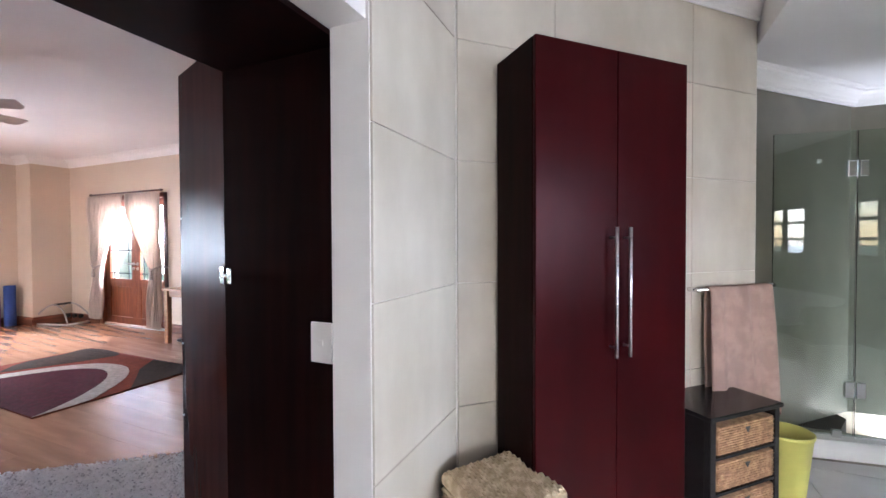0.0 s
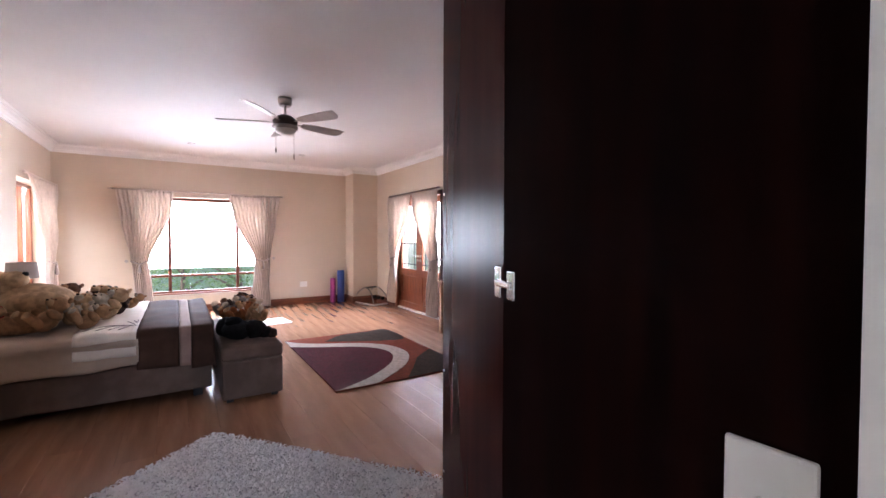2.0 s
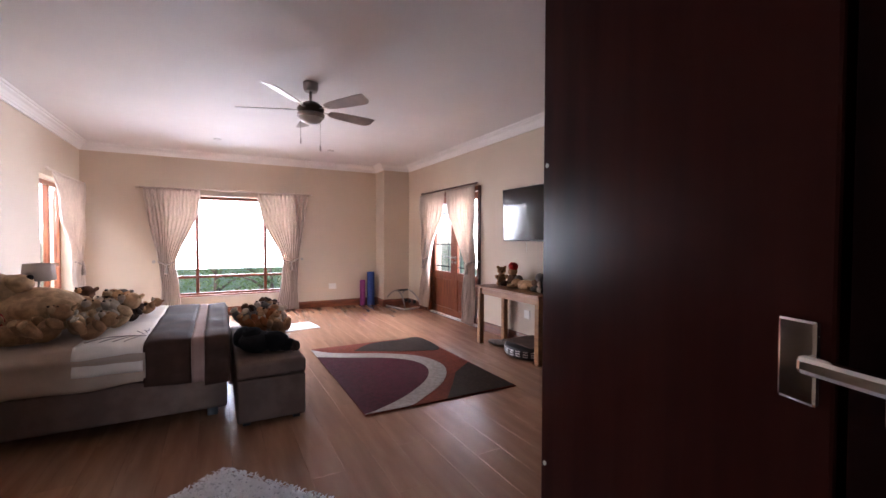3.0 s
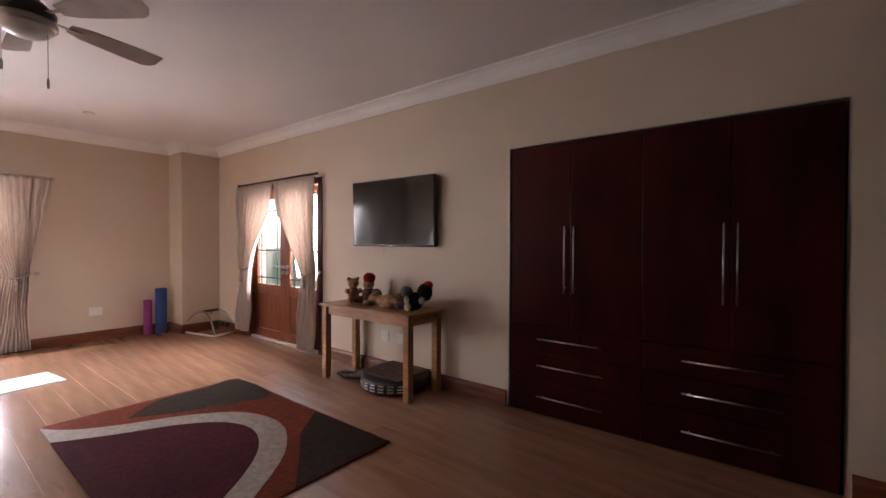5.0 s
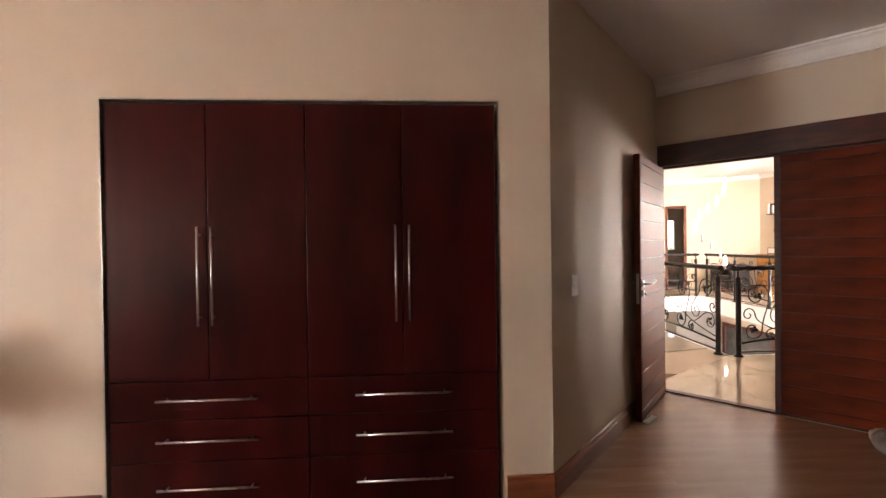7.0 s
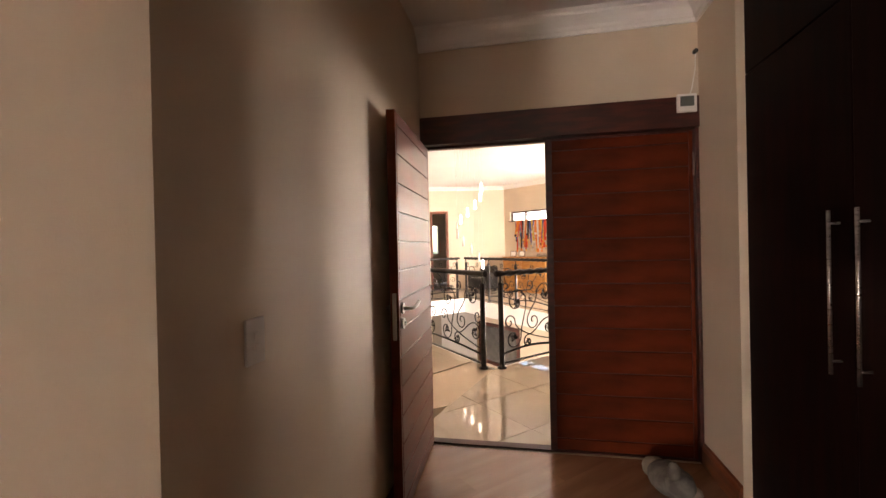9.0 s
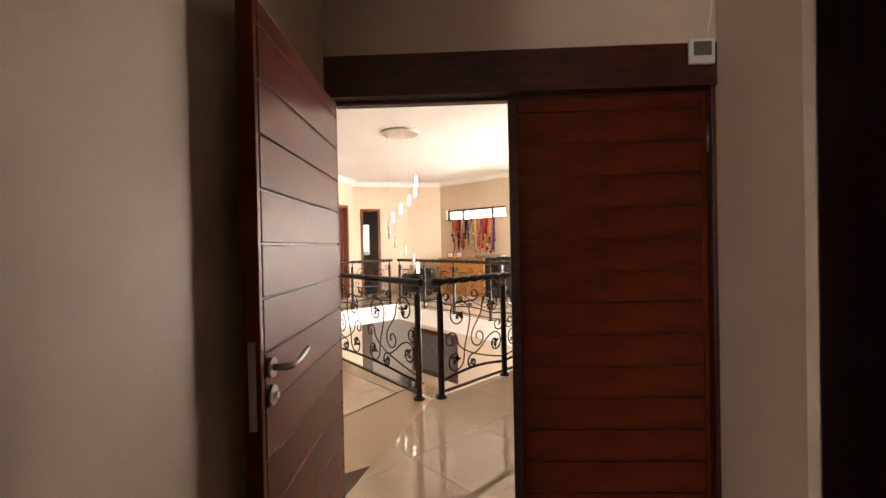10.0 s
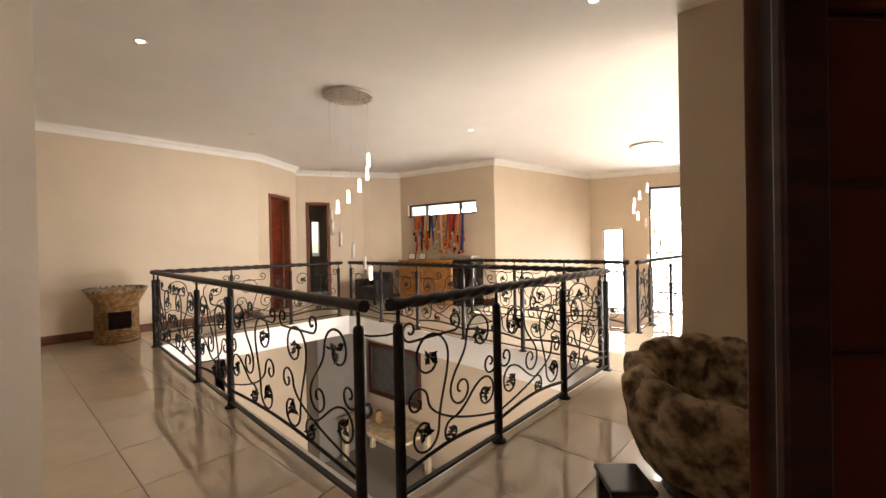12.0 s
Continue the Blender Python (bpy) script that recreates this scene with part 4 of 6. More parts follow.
for i in range(9):
    a = radians(-150 + i * 16)
    for z in (0.045, 0.070, 0.095):
        part("slot", rbox(-0.028, 0.028, -0.004, 0.004, z - 0.006, z + 0.006, 0.003), STEEL, tr, "pale metal slot", m=pose(0.315 * math.cos(a), 0.315 * math.sin(a), 0, 0, 0, math.degrees(a) + 90))
part("cover", rbox(-0.25, 0.25, -0.22, 0.22, 0.142, 0.152, 0.005), TAUPE, tr)


def plush(name, m, blobs, materials, label, category="soft toy", group="", rough=0.012, seed=0):
    """A soft toy as one mesh: (x, y, z, rx, ry, rz, material)."""
    bm = bmesh.new()
    for x, y, z, rx, ry, rz, k in blobs:
        got = bmesh.ops.create_icosphere(bm, subdivisions=3, radius=1.0)
        for v in got["verts"]:
            d = v.co.normalized()
            n = noise.noise(d * 4 + Vector((x * 9 + seed, y * 9, z * 9))) * 0.5 + noise.noise(d * 14 + Vector((seed, x * 5, z))) * 0.5
            s = 1 + n * rough / max(rx, ry, rz)
            v.co = Vector((x + d.x * rx * s, y + d.y * ry * s, z + d.z * rz * s))
        for f in {f for v in got["verts"] for f in v.link_faces}:
            f.smooth, f.material_index = True, k
    return solid(name, bm, materials, label, category, group, m=m)


def fur(name, c, second=None):
    return mat(name, c, 0.95, spec=0.1, vary=0.14, scale=16, bump=0.9, bump_scale=170, second=second)


FPALE = fur("pale_tan_plush", (0.50, 0.34, 0.20))
FTAN, FBROWN, FCREAM, FDARK, FBLACK, FGREY, FRED, FORANGE = fur("tan_plush", (0.40, 0.235, 0.125)), fur("brown_plush", (0.115, 0.060, 0.036)), fur("cream_plush", (0.50, 0.42, 0.33)), fur("dark_brown_plush", (0.05, 0.03, 0.022)), fur("black_plush", (0.010, 0.009, 0.009)), fur("grey_plush", (0.16, 0.14, 0.125)), fur("red_knit", (0.33, 0.022, 0.018)), fur("rust_plush", (0.27, 0.095, 0.03))


def bear(m, s, fur1, fur2, label, shirt=None, group="soft toys on the bed", seed=0):
    """A sitting bear of height about s, facing local -y."""
    mats = [fur1, fur2, FBLACK] + ([shirt] if shirt else [])
    b = [(0, 0, 0.27, 0.20, 0.17, 0.25, 3 if shirt else 0), (0, -0.03, 0.62, 0.185, 0.175, 0.17, 0), (0, -0.19, 0.57, 0.085, 0.085, 0.07, 1), (0, -0.275, 0.59, 0.028, 0.018, 0.02, 2),
         (-0.15, 0.0, 0.76, 0.065, 0.035, 0.065, 0), (0.15, 0.0, 0.76, 0.065, 0.035, 0.065, 0), (-0.065, -0.185, 0.66, 0.014, 0.012, 0.014, 2), (0.065, -0.185, 0.66, 0.014, 0.012, 0.014, 2),
         (-0.22, -0.09, 0.36, 0.075, 0.16, 0.085, 0), (0.22, -0.09, 0.36, 0.075, 0.16, 0.085, 0), (-0.15, -0.26, 0.10, 0.095, 0.20, 0.095, 0), (0.15, -0.26, 0.10, 0.095, 0.20, 0.095, 0), (-0.16, -0.44, 0.12, 0.075, 0.04, 0.085, 1), (0.16, -0.44, 0.12, 0.075, 0.04, 0.085, 1)]
    k = s / 0.8
    return plush("teddy_bear", m, [(x * k, y * k, z * k, rx * k, ry * k, rz * k, i) for x, y, z, rx, ry, rz, i in b], mats, label, "soft toy", group, 0.022 * k, seed)


# ---- bedroom: bed and ottoman ----
BX0, BX1, BY0, BY1 = -6.22, -4.37, -1.02, 0.79
bed = thing("bed", pose(BX1, BY1, 0), "wide bed on a taupe upholstered base", "bed")
bw, bl = BX0 - BX1, BY0 - BY1
part("base", rbox(bw, 0, bl, 0, 0.075, 0.335, 0.02, 3), TAUPE, bed)
for x in (-0.10, bw + 0.10):
    for y in (-0.10, bl + 0.10):
        part("foot", rbox(x - 0.035, x + 0.035, y - 0.035, y + 0.035, 0, 0.076, 0.008), BLACKPLASTIC, bed)
part("mattress", rbox(bw + 0.01, -0.01, bl + 0.01, -0.01, 0.337, 0.585, 0.05, 4), SHEET, bed)
part("headboard", rbox(bw, 0, bl - 0.055, bl - 0.003, 0.08, 0.92, 0.02, 3), TAUPE, bed)


def bedding(name, y0, y1, hem, material, label, lift=0.0, seed=0, foot=False, hem_far=0.30, stripe=None):
    """A cover draped across the bed between y0 and y1, hanging over both sides to the hem."""
    prof = []
    top = 0.598 + lift
    for i in range(9):
        prof.append((BX1 + 0.022 + 0.010 * math.sin(i * 0.9), hem + (top - 0.06 - hem) * i / 8))
    for i in range(1, 6):
        a = math.pi / 2 * i / 5
        prof.append((BX1 + 0.022 - 0.06 * (1 - math.cos(a)), top - 0.06 + 0.06 * math.sin(a)))
    for i in range(1, 25):
        prof.append((BX1 - 0.04 + (BX0 + 0.08 - BX1) * i / 25, top))
    for i in range(0, 6):
        a = math.pi / 2 * i / 5
        prof.append((BX0 + 0.04 - 0.06 * math.sin(a), top - 0.06 + 0.06 * math.cos(a)))
    prof.append((BX0 - 0.02, hem_far))
    ny = max(4, int((y1 - y0) / 0.03))
    bm = bmesh.new()
    g = []
    for layer in (0, 1):
        rows_ = []
        for j in range(ny + 1):
            y = y0 + (y1 - y0) * j / ny
            row = []
            for i, (x, z) in enumerate(prof):
                n = noise.noise(Vector((x * 3.1, y * 3.7 + seed, z * 3.0))) * 0.020 + noise.noise(Vector((x * 9, y * 8 + seed, z * 9))) * 0.006
                side = i < 9
                zz = z + (0 if side else n) - layer * (0 if side else 0.012) + (0.03 * noise.noise(Vector((y * 2.3, seed, 0))) if side and i == 0 else 0)
                xx = x + (n * 1.3 + 0.012 * math.sin(11 * y + seed) * (1 - i / 9) if side else 0) - layer * (0.012 if side else 0)
                yy = y
                row.append(bm.verts.new((xx, yy, zz)))
            rows_.append(row)
        if foot:
            for k in range(1, 8):
                row = []
                for i, (x, z) in enumerate(prof):
                    drop = top - hem
                    zf = max(hem * 0.9, z - drop * k / 7 * (1 if z > hem else 0))
                    row.append(bm.verts.new((x, y1 + 0.02 + 0.012 * math.sin(9 * x + k * 0.3) - layer * 0.012, min(z, zf))))
                rows_.append(row)
        g.append(rows_)
    for s, rows_ in enumerate(g):
        for a, b in zip(rows_, rows_[1:]):
            for i in range(len(prof) - 1):
                q = (a[i], a[i + 1], b[i + 1], b[i])
                f = bm.faces.new(q if s else q[::-1])
                f.smooth = True
    top_, bot = g
    np_, nr = len(prof), len(top_)
    for i in range(np_ - 1):
        for j in (0, nr - 1):
            bm.faces.new((top_[j][i], top_[j][i + 1], bot[j][i + 1], bot[j][i]))
    for j in range(nr - 1):
        for i in (0, np_ - 1):
            bm.faces.new((top_[j][i], top_[j + 1][i], bot[j + 1][i], bot[j][i]))
    return bm


duvet = thing("duvet", pose(0, 0, 0), "striped duvet in cream, chocolate and dusty pink spread over the bed", "bedding")
part("undersheet", bedding("undersheet", -0.98, 0.29, 0.335, SHEET, "", 0.0, 1), SHEET, duvet, "cream sheet")
part("pale_band", bedding("pale_band", -0.10, 0.276, 0.425, DUVETW, "", 0.016, 2), DUVETW, duvet, "pale band with fine curved lines")
part("dark_band", bedding("dark_band", 0.278, 0.560, 0.30, DUVETB, "", 0.014, 3), DUVETB, duvet, "chocolate brown band")
part("pink_band", bedding("pink_band", 0.562, 0.642, 0.30, DUVETP, "", 0.014, 3), DUVETP, duvet, "dusty pink band")
part("foot_band", bedding("foot_band", 0.644, 0.80, 0.27, DUVETB, "", 0.014, 3, True), DUVETB, duvet, "chocolate brown band hanging over the foot")
for k in range(4):
    bm = bmesh.new()
    tube(bm, [(BX1 - 0.1 - 0.30 * t + 0.02 * k, -0.06 + 0.33 * math.sin(1.5 * t + 0.25 * k), 0.627 + 0.012 * math.sin(7 * t)) for t in [i / 16 for i in range(17)]], 0.0025, 5)
    part("embroidered_line", bm, LINE, duvet)

ot = thing("ottoman", pose(-4.08, 0.845, 0), "taupe upholstered storage ottoman at the foot of the bed", "ottoman")
part("box", rbox(-1.50, 0, 0, 0.46, 0.03, 0.335, 0.015, 3), TAUPE, ot)
part("lid", rbox(-1.505, 0.005, -0.004, 0.465, 0.340, 0.450, 0.028, 4), TAUPE, ot)
for x in (-0.06, -1.44):
    for y in (0.06, 0.40):
        part("foot", rbox(x - 0.025, x + 0.025, y - 0.025, y + 0.025, 0, 0.031, 0.004), BLACKPLASTIC, ot)

bt = 0.60
plush("teddy_bear", pose(-4.78, -0.70, bt, 0, 0, 12) @ Matrix.Scale(0.74, 4), [(0, -0.03, 0.17, 0.19, 0.26, 0.17, 0), (0.01, 0.04, 0.19, 0.195, 0.17, 0.165, 3), (0.0, -0.30, 0.20, 0.16, 0.15, 0.15, 0), (0.10, -0.28, 0.27, 0.07, 0.08, 0.07, 1), (0.13, 0.30, 0.10, 0.11, 0.27, 0.10, 0), (-0.12, 0.28, 0.11, 0.10, 0.26, 0.10, 0), (0.15, 0.55, 0.13, 0.085, 0.05, 0.10, 1), (0.20, 0.02, 0.26, 0.085, 0.20, 0.08, 0)], [FTAN, FCREAM, FBLACK, FRED], "large tan teddy bear in a red shirt lying on the bed", group="soft toys on the bed", rough=0.02)
plush("teddy_bear", pose(-5.16, -0.58, bt + 0.06) @ Matrix.Scale(0.92, 4), [(0, 0.10, 0.12, 0.27, 0.34, 0.20, 0), (0.02, -0.16, 0.28, 0.19, 0.20, 0.17, 0), (0.07, 0.00, 0.36, 0.085, 0.11, 0.08, 1), (0.08, 0.085, 0.41, 0.03, 0.022, 0.022, 2), (0.17, -0.24, 0.38, 0.05, 0.06, 0.06, 0), (-0.13, -0.24, 0.38, 0.05, 0.06, 0.06, 0), (0.22, 0.20, 0.16, 0.10, 0.22, 0.10, 0), (0.14, 0.48, 0.07, 0.11, 0.24, 0.10, 0), (-0.15, 0.46, 0.06, 0.11, 0.24, 0.10, 0)], [FPALE, FPALE, FBLACK], "huge pale tan teddy bear lying back on the bed", group="soft toys on the bed", rough=0.02)
spots = [(-4.60, -0.34, 0.30, FTAN, FPALE, 40, "tan teddy bear at the edge of the bed"), (-4.82, -0.20, 0.32, FPALE, FCREAM, 65, "pale tan teddy bear in the pile on the bed"), (-4.64, -0.12, 0.26, FTAN, FCREAM, 25, "small tan teddy bear by the duvet"), (-4.98, -0.02, 0.32, FPALE, FCREAM, 35, "small tan teddy bear on the bed"), (-5.20, -0.16, 0.36, FTAN, FPALE, 60, "brown teddy bear on the bed"), (-5.04, -0.20, 0.34, FTAN, FPALE, 20, "tan teddy bear slumped on the bed"), (-4.86, -0.06, 0.28, FCREAM, FCREAM, 70, "cream plush lamb on the bed"), (-5.18, -0.22, 0.30, FBROWN, FCREAM, 40, "brown plush dog on the bed"), (-5.40, -0.08, 0.27, FDARK, FTAN, 80, "dark brown plush toy on the bed"), (-5.62, -0.14, 0.28, FGREY, FCREAM, 50, "grey plush rabbit on the bed"), (-5.50, 0.02, 0.22, FBROWN, FGREY, 95, "small brown plush toy on the bed"), (-5.30, -0.46, 0.34, FTAN, FCREAM, 30, "tan teddy bear among others on the bed"), (-5.72, -0.45, 0.32, FBROWN, FTAN, 45, "brown teddy bear near the headboard"), (-5.24, 0.06, 0.20, FDARK, FGREY, 60, "small dark plush toy on the sheet"), (-5.66, 0.10, 0.20, FTAN, FCREAM, 30, "small tan plush toy beyond the others")]
for i, (x, y, s, a, b, r, lb) in enumerate(spots):
    bear(pose(x, y, bt + 0.03, -42 - 9 * (i % 3), 0, r), s, a, b, lb, seed=i + 3)
ol = 0.452
plush("plush_dog", pose(-4.46, 1.00, ol) @ Matrix.Scale(0.78, 4), [(0, 0, 0.09, 0.26, 0.17, 0.10, 0), (0.16, 0.16, 0.11, 0.11, 0.12, 0.10, 0), (-0.18, -0.1, 0.10, 0.13, 0.11, 0.11, 0), (0.20, 0.27, 0.07, 0.07, 0.09, 0.06, 0), (-0.03, 0.16, 0.07, 0.16, 0.08, 0.06, 0), (0.02, -0.04, 0.18, 0.10, 0.09, 0.06, 0), (0.24, 0.33, 0.06, 0.035, 0.05, 0.05, 1)], [FBLACK, FDARK], "black plush dog lying on the ottoman", group="soft toys on the ottoman", rough=0.03)
for i, (x, y, s, a, b, r, lb) in enumerate([(-4.92, 0.98, 0.31, FORANGE, FTAN, 20, "rust-coloured plush toy on the ottoman"), (-4.98, 1.16, 0.33, FCREAM, FTAN, 70, "cream plush toy on the ottoman"), (-5.20, 0.96, 0.34, FGREY, FCREAM, 40, "grey plush toy on the ottoman"), (-5.22, 1.16, 0.33, FBROWN, FTAN, 80, "brown plush toy on the ottoman"), (-5.44, 1.06, 0.34, FDARK, FBROWN, 55, "dark plush toy on the ottoman"), (-4.78, 1.22, 0.26, FTAN, FTAN, 100, "small tan plush toy on the ottoman")]):
    bear(pose(x, y, ol + 0.03, -55, 0, r), s, a, b, lb, group="soft toys on the ottoman", seed=20 + i)
tt = 0.747
bear(pose(-5.20, 3.93, tt, 0, 0, 60), 0.24, FTAN, FTAN, "tan plush bear sitting on the table", group="soft toys on the table", seed=31)
plush("plush_doll", pose(-4.97, 3.93, tt), [(0, 0, 0.08, 0.07, 0.06, 0.085, 1), (0, 0, 0.19, 0.06, 0.055, 0.055, 2), (0.01, 0, 0.25, 0.062, 0.058, 0.055, 0), (-0.06, -0.06, 0.04, 0.04, 0.08, 0.035, 1), (0.07, -0.05, 0.05, 0.04, 0.08, 0.035, 1), (0.09, 0.02, 0.10, 0.06, 0.05, 0.05, 3)], [FRED, FBROWN, FTAN, FGREY], "plush toy in a red hat on the table", group="soft toys on the table")
plush("plush_lion", pose(-4.66, 3.90, tt), [(0, 0, 0.055, 0.17, 0.075, 0.055, 0), (-0.16, -0.02, 0.06, 0.07, 0.065, 0.055, 0), (0.14, 0.03, 0.07, 0.08, 0.07, 0.065, 1), (-0.19, -0.08, 0.03, 0.05, 0.06, 0.028, 0), (0.02, -0.08, 0.03, 0.09, 0.03, 0.028, 0), (-0.20, -0.10, 0.03, 0.025, 0.02, 0.02, 2)], [FTAN, FBROWN, FCREAM], "tan plush lion lying on the table", group="soft toys on the table")
plush("plush_bear", pose(-4.33, 3.90, tt) @ Matrix.Scale(0.80, 4), [(0, 0, 0.10, 0.10, 0.085, 0.10, 0), (-0.09, -0.04, 0.20, 0.07, 0.065, 0.065, 1), (0.10, 0.05, 0.20, 0.09, 0.08, 0.10, 0), (0.13, 0.07, 0.28, 0.06, 0.05, 0.045, 3), (-0.12, -0.10, 0.05, 0.05, 0.08, 0.045, 1), (0.05, -0.12, 0.05, 0.05, 0.08, 0.045, 0), (0.06, -0.19, 0.06, 0.045, 0.025, 0.045, 2), (-0.03, -0.11, 0.12, 0.035, 0.02, 0.04, 2), (0.14, -0.05, 0.12, 0.035, 0.03, 0.04, 2)], [FBLACK, FGREY, FCREAM, FRED], "grey and black plush bears slumped together on the table", group="soft toys on the table")
plush("plush_rabbit", pose(1.02, 4.40, 0.0, 0, 0, 45), [(0, 0, 0.075, 0.14, 0.10, 0.075, 0), (-0.13, -0.02, 0.11, 0.075, 0.07, 0.065, 0), (0.13, 0.03, 0.06, 0.08, 0.07, 0.055, 1), (-0.05, -0.10, 0.03, 0.07, 0.05, 0.03, 1), (0.09, -0.10, 0.035, 0.07, 0.05, 0.03, 0), (-0.16, 0.02, 0.19, 0.025, 0.03, 0.05, 0)], [FGREY, FCREAM], "grey plush rabbit lying on the floor by the door")
plush("slipper", pose(-5.12, 3.84, 0.0, 0, 0, 25), [(0, 0, 0.035, 0.16, 0.06, 0.035, 0), (0.10, 0.01, 0.05, 0.08, 0.055, 0.045, 0)], [FGREY], "soft grey slipper under the table", "slipper", rough=0.006)

# ---- bedroom: fan, lamps, rugs ----
FAN = (-4.95, 1.52)
fan = thing("ceiling_fan", pose(*FAN, 0), "brushed nickel ceiling fan with five blades and a frosted lamp bowl", "ceiling fan")
bm = bmesh.new()
lathe(bm, [(0.055, 2.715), (0.068, 2.74), (0.07, 2.797)], 24)
part("canopy", bm, NICKEL, fan)
bm = bmesh.new()
tube(bm, [(0, 0, 2.60), (0, 0, 2.73)], 0.013, 10)
part("rod", bm, NICKEL, fan)
bm = bmesh.new()
lathe(bm, [(0.02, 2.625), (0.06, 2.615), (0.10, 2.585), (0.125, 2.555), (0.12, 2.53), (0.10, 2.515), (0.115, 2.505), (0.115, 2.485), (0.05, 2.48)], 28)
part("motor", bm, mat("bronzed_motor", (0.075, 0.058, 0.050), 0.3, metal=0.8), fan, "dark bronzed motor housing")
bm = bmesh.new()
lathe(bm, [(0.098, 2.513), (0.122, 2.508), (0.128, 2.498), (0.126, 2.478), (0.114, 2.470)], 28)
part("lamp_ring", bm, NICKEL, fan, "bright nickel ring round the bowl")
bm = bmesh.new()
lathe(bm, [(0.112, 2.484), (0.11, 2.465), (0.09, 2.44), (0.05, 2.42), (0.01, 2.415)], 28)
part("lamp_bowl", bm, mat("frosted_glass_bowl", (0.72, 0.70, 0.66), 0.35), fan, "frosted white glass bowl")
bm = bmesh.new()
# a broad blade, pitched about its length, with one corner of the tip cut away
edge = [(0.185, -0.030, 0.030), (0.26, -0.050, 0.050), (0.40, -0.060, 0.060), (0.55, -0.066, 0.066), (0.612, -0.067, 0.067), (0.650, -0.066, 0.050), (0.672, -0.064, 0.022)]
vs = [[bm.verts.new((x, y, z - 0.30 * y)) for y in (y0, y1) for z in (0.0, 0.006)] for x, y0, y1 in edge]
for a, b in zip(vs, vs[1:]):
    for q in ((0, 1), (1, 3), (3, 2), (2, 0)):
        bm.faces.new((a[q[0]], a[q[1]], b[q[1]], b[q[0]]))
bm.faces.new([vs[0][k] for k in (0, 1, 3, 2)])
bm.faces.new([vs[-1][k] for k in (0, 2, 3, 1)])
blade_me = to_mesh("blade", bm, mat("pale_fan_blade", (0.46, 0.42, 0.39), 0.35, vary=0.05))
arm_me = to_mesh("blade_iron", rbox(0.09, 0.24, -0.014, 0.014, -0.004, 0.0, 0.002), NICKEL)
for i in range(5):
    mm = pose(0, 0, 2.545, 0, 0, -39.3 + 72 * i)
    bl_ = part("blade", blade_me, None, fan, m=mm)
    part("blade_iron", arm_me, None, bl_)
for x, y, z in ((0.055, 0.075, 2.19), (-0.02, -0.09, 2.26)):
    bm = bmesh.new()
    tube(bm, [(x, y, 2.48), (x, y, z)], 0.0016, 5)
    lathe(bm, [(0.003, 0.02), (0.007, 0.0), (0.006, -0.03), (0.002, -0.035)], 8, (x, y, z))
    part("pull_chain", bm, NICKEL, fan)


def downlight(x, y, z, lit, label, tilt=True):
    d = thing("downlight", pose(x, y, z), label, "ceiling light", "recessed downlights")
    bm = bmesh.new()
    lathe(bm, [(0.036, -0.001), (0.038, -0.006), (0.052, -0.007), (0.055, -0.001)], 24)
    part("ring", bm, STEEL, d)
    bm = bmesh.new()
    lathe(bm, [(0.001, -0.004), (0.034, -0.004), (0.034, -0.001)], 20)
    part("lamp", bm, BULB if lit else PLASTIC, d)
    return d


for x, y in ((-7.9, 0.75), (-7.9, 2.41)):
    downlight(x, y, CEIL, False, "small unlit recessed ceiling downlight")

rug = thing("rug", pose(-3.865, 1.695, 0, 0, 0, 89.4), "rust, brown and plum rug with a pale grey swirl", "rug")


def rl(x, y):
    """Bedroom plan to the rug's own axes."""
    a = radians(-89.4)
    dx, dy = x + 3.865, y - 1.695
    return (dx * math.cos(a) - dy * math.sin(a), dx * math.sin(a) + dy * math.cos(a))


part("ground", rbox(0, 1.41, 0, 2.11, 0.0, 0.011, 0.004, 2), RUGR, rug, "rust-coloured pile")
inner = [(-5.60, 1.70), (-5.42, 1.98), (-5.22, 2.36), (-4.98, 2.58), (-4.70, 2.62), (-4.38, 2.46), (-4.08, 2.12), (-3.92, 1.82), (-3.88, 1.70)]
outer = [(-5.93, 1.70), (-5.73, 1.84), (-5.56, 2.08), (-5.37, 2.44), (-5.08, 2.74), (-4.66, 2.80), (-4.26, 2.58), (-3.95, 2.20), (-3.88, 2.08), (-3.87, 1.98)]


def smooth_line(pts, n=4):
    out = []
    for i in range(len(pts) - 1):
        p0, p1, p2, p3 = [Vector(pts[max(0, min(len(pts) - 1, i + k))]) for k in (-1, 0, 1, 2)]
        for j in range(n):
            t = j / n
            q = 0.5 * ((2 * p1) + (p2 - p0) * t + (2 * p0 - 5 * p1 + 4 * p2 - p3) * t * t + (3 * p1 - p0 - 3 * p2 + p3) * t ** 3)
            out.append((q.x, max(1.70, q.y)))
    return out + [pts[-1]]


si, so = smooth_line(inner), smooth_line(outer)
for nm, pts, mt, zz in (("plum_field", si, RUGP, 0.0135), ("swirl", so + si[::-1], RUGG, 0.0145), ("brown_corner", smooth_line([(-5.66, 2.14), (-5.90, 2.42), (-5.92, 2.8), (-5.93, 3.10), (-5.30, 3.09), (-5.32, 2.80), (-5.48, 2.46)]), RUGB, 0.013), ("brown_corner", [(-4.66, 3.097), (-3.868, 3.095), (-3.866, 2.40), (-4.16, 2.62), (-4.42, 2.80)], RUGB, 0.013)):
    bm = bmesh.new()
    prism(bm, [rl(*p) for p in pts], 0.009, zz)
    part(nm, bm, mt, rug)

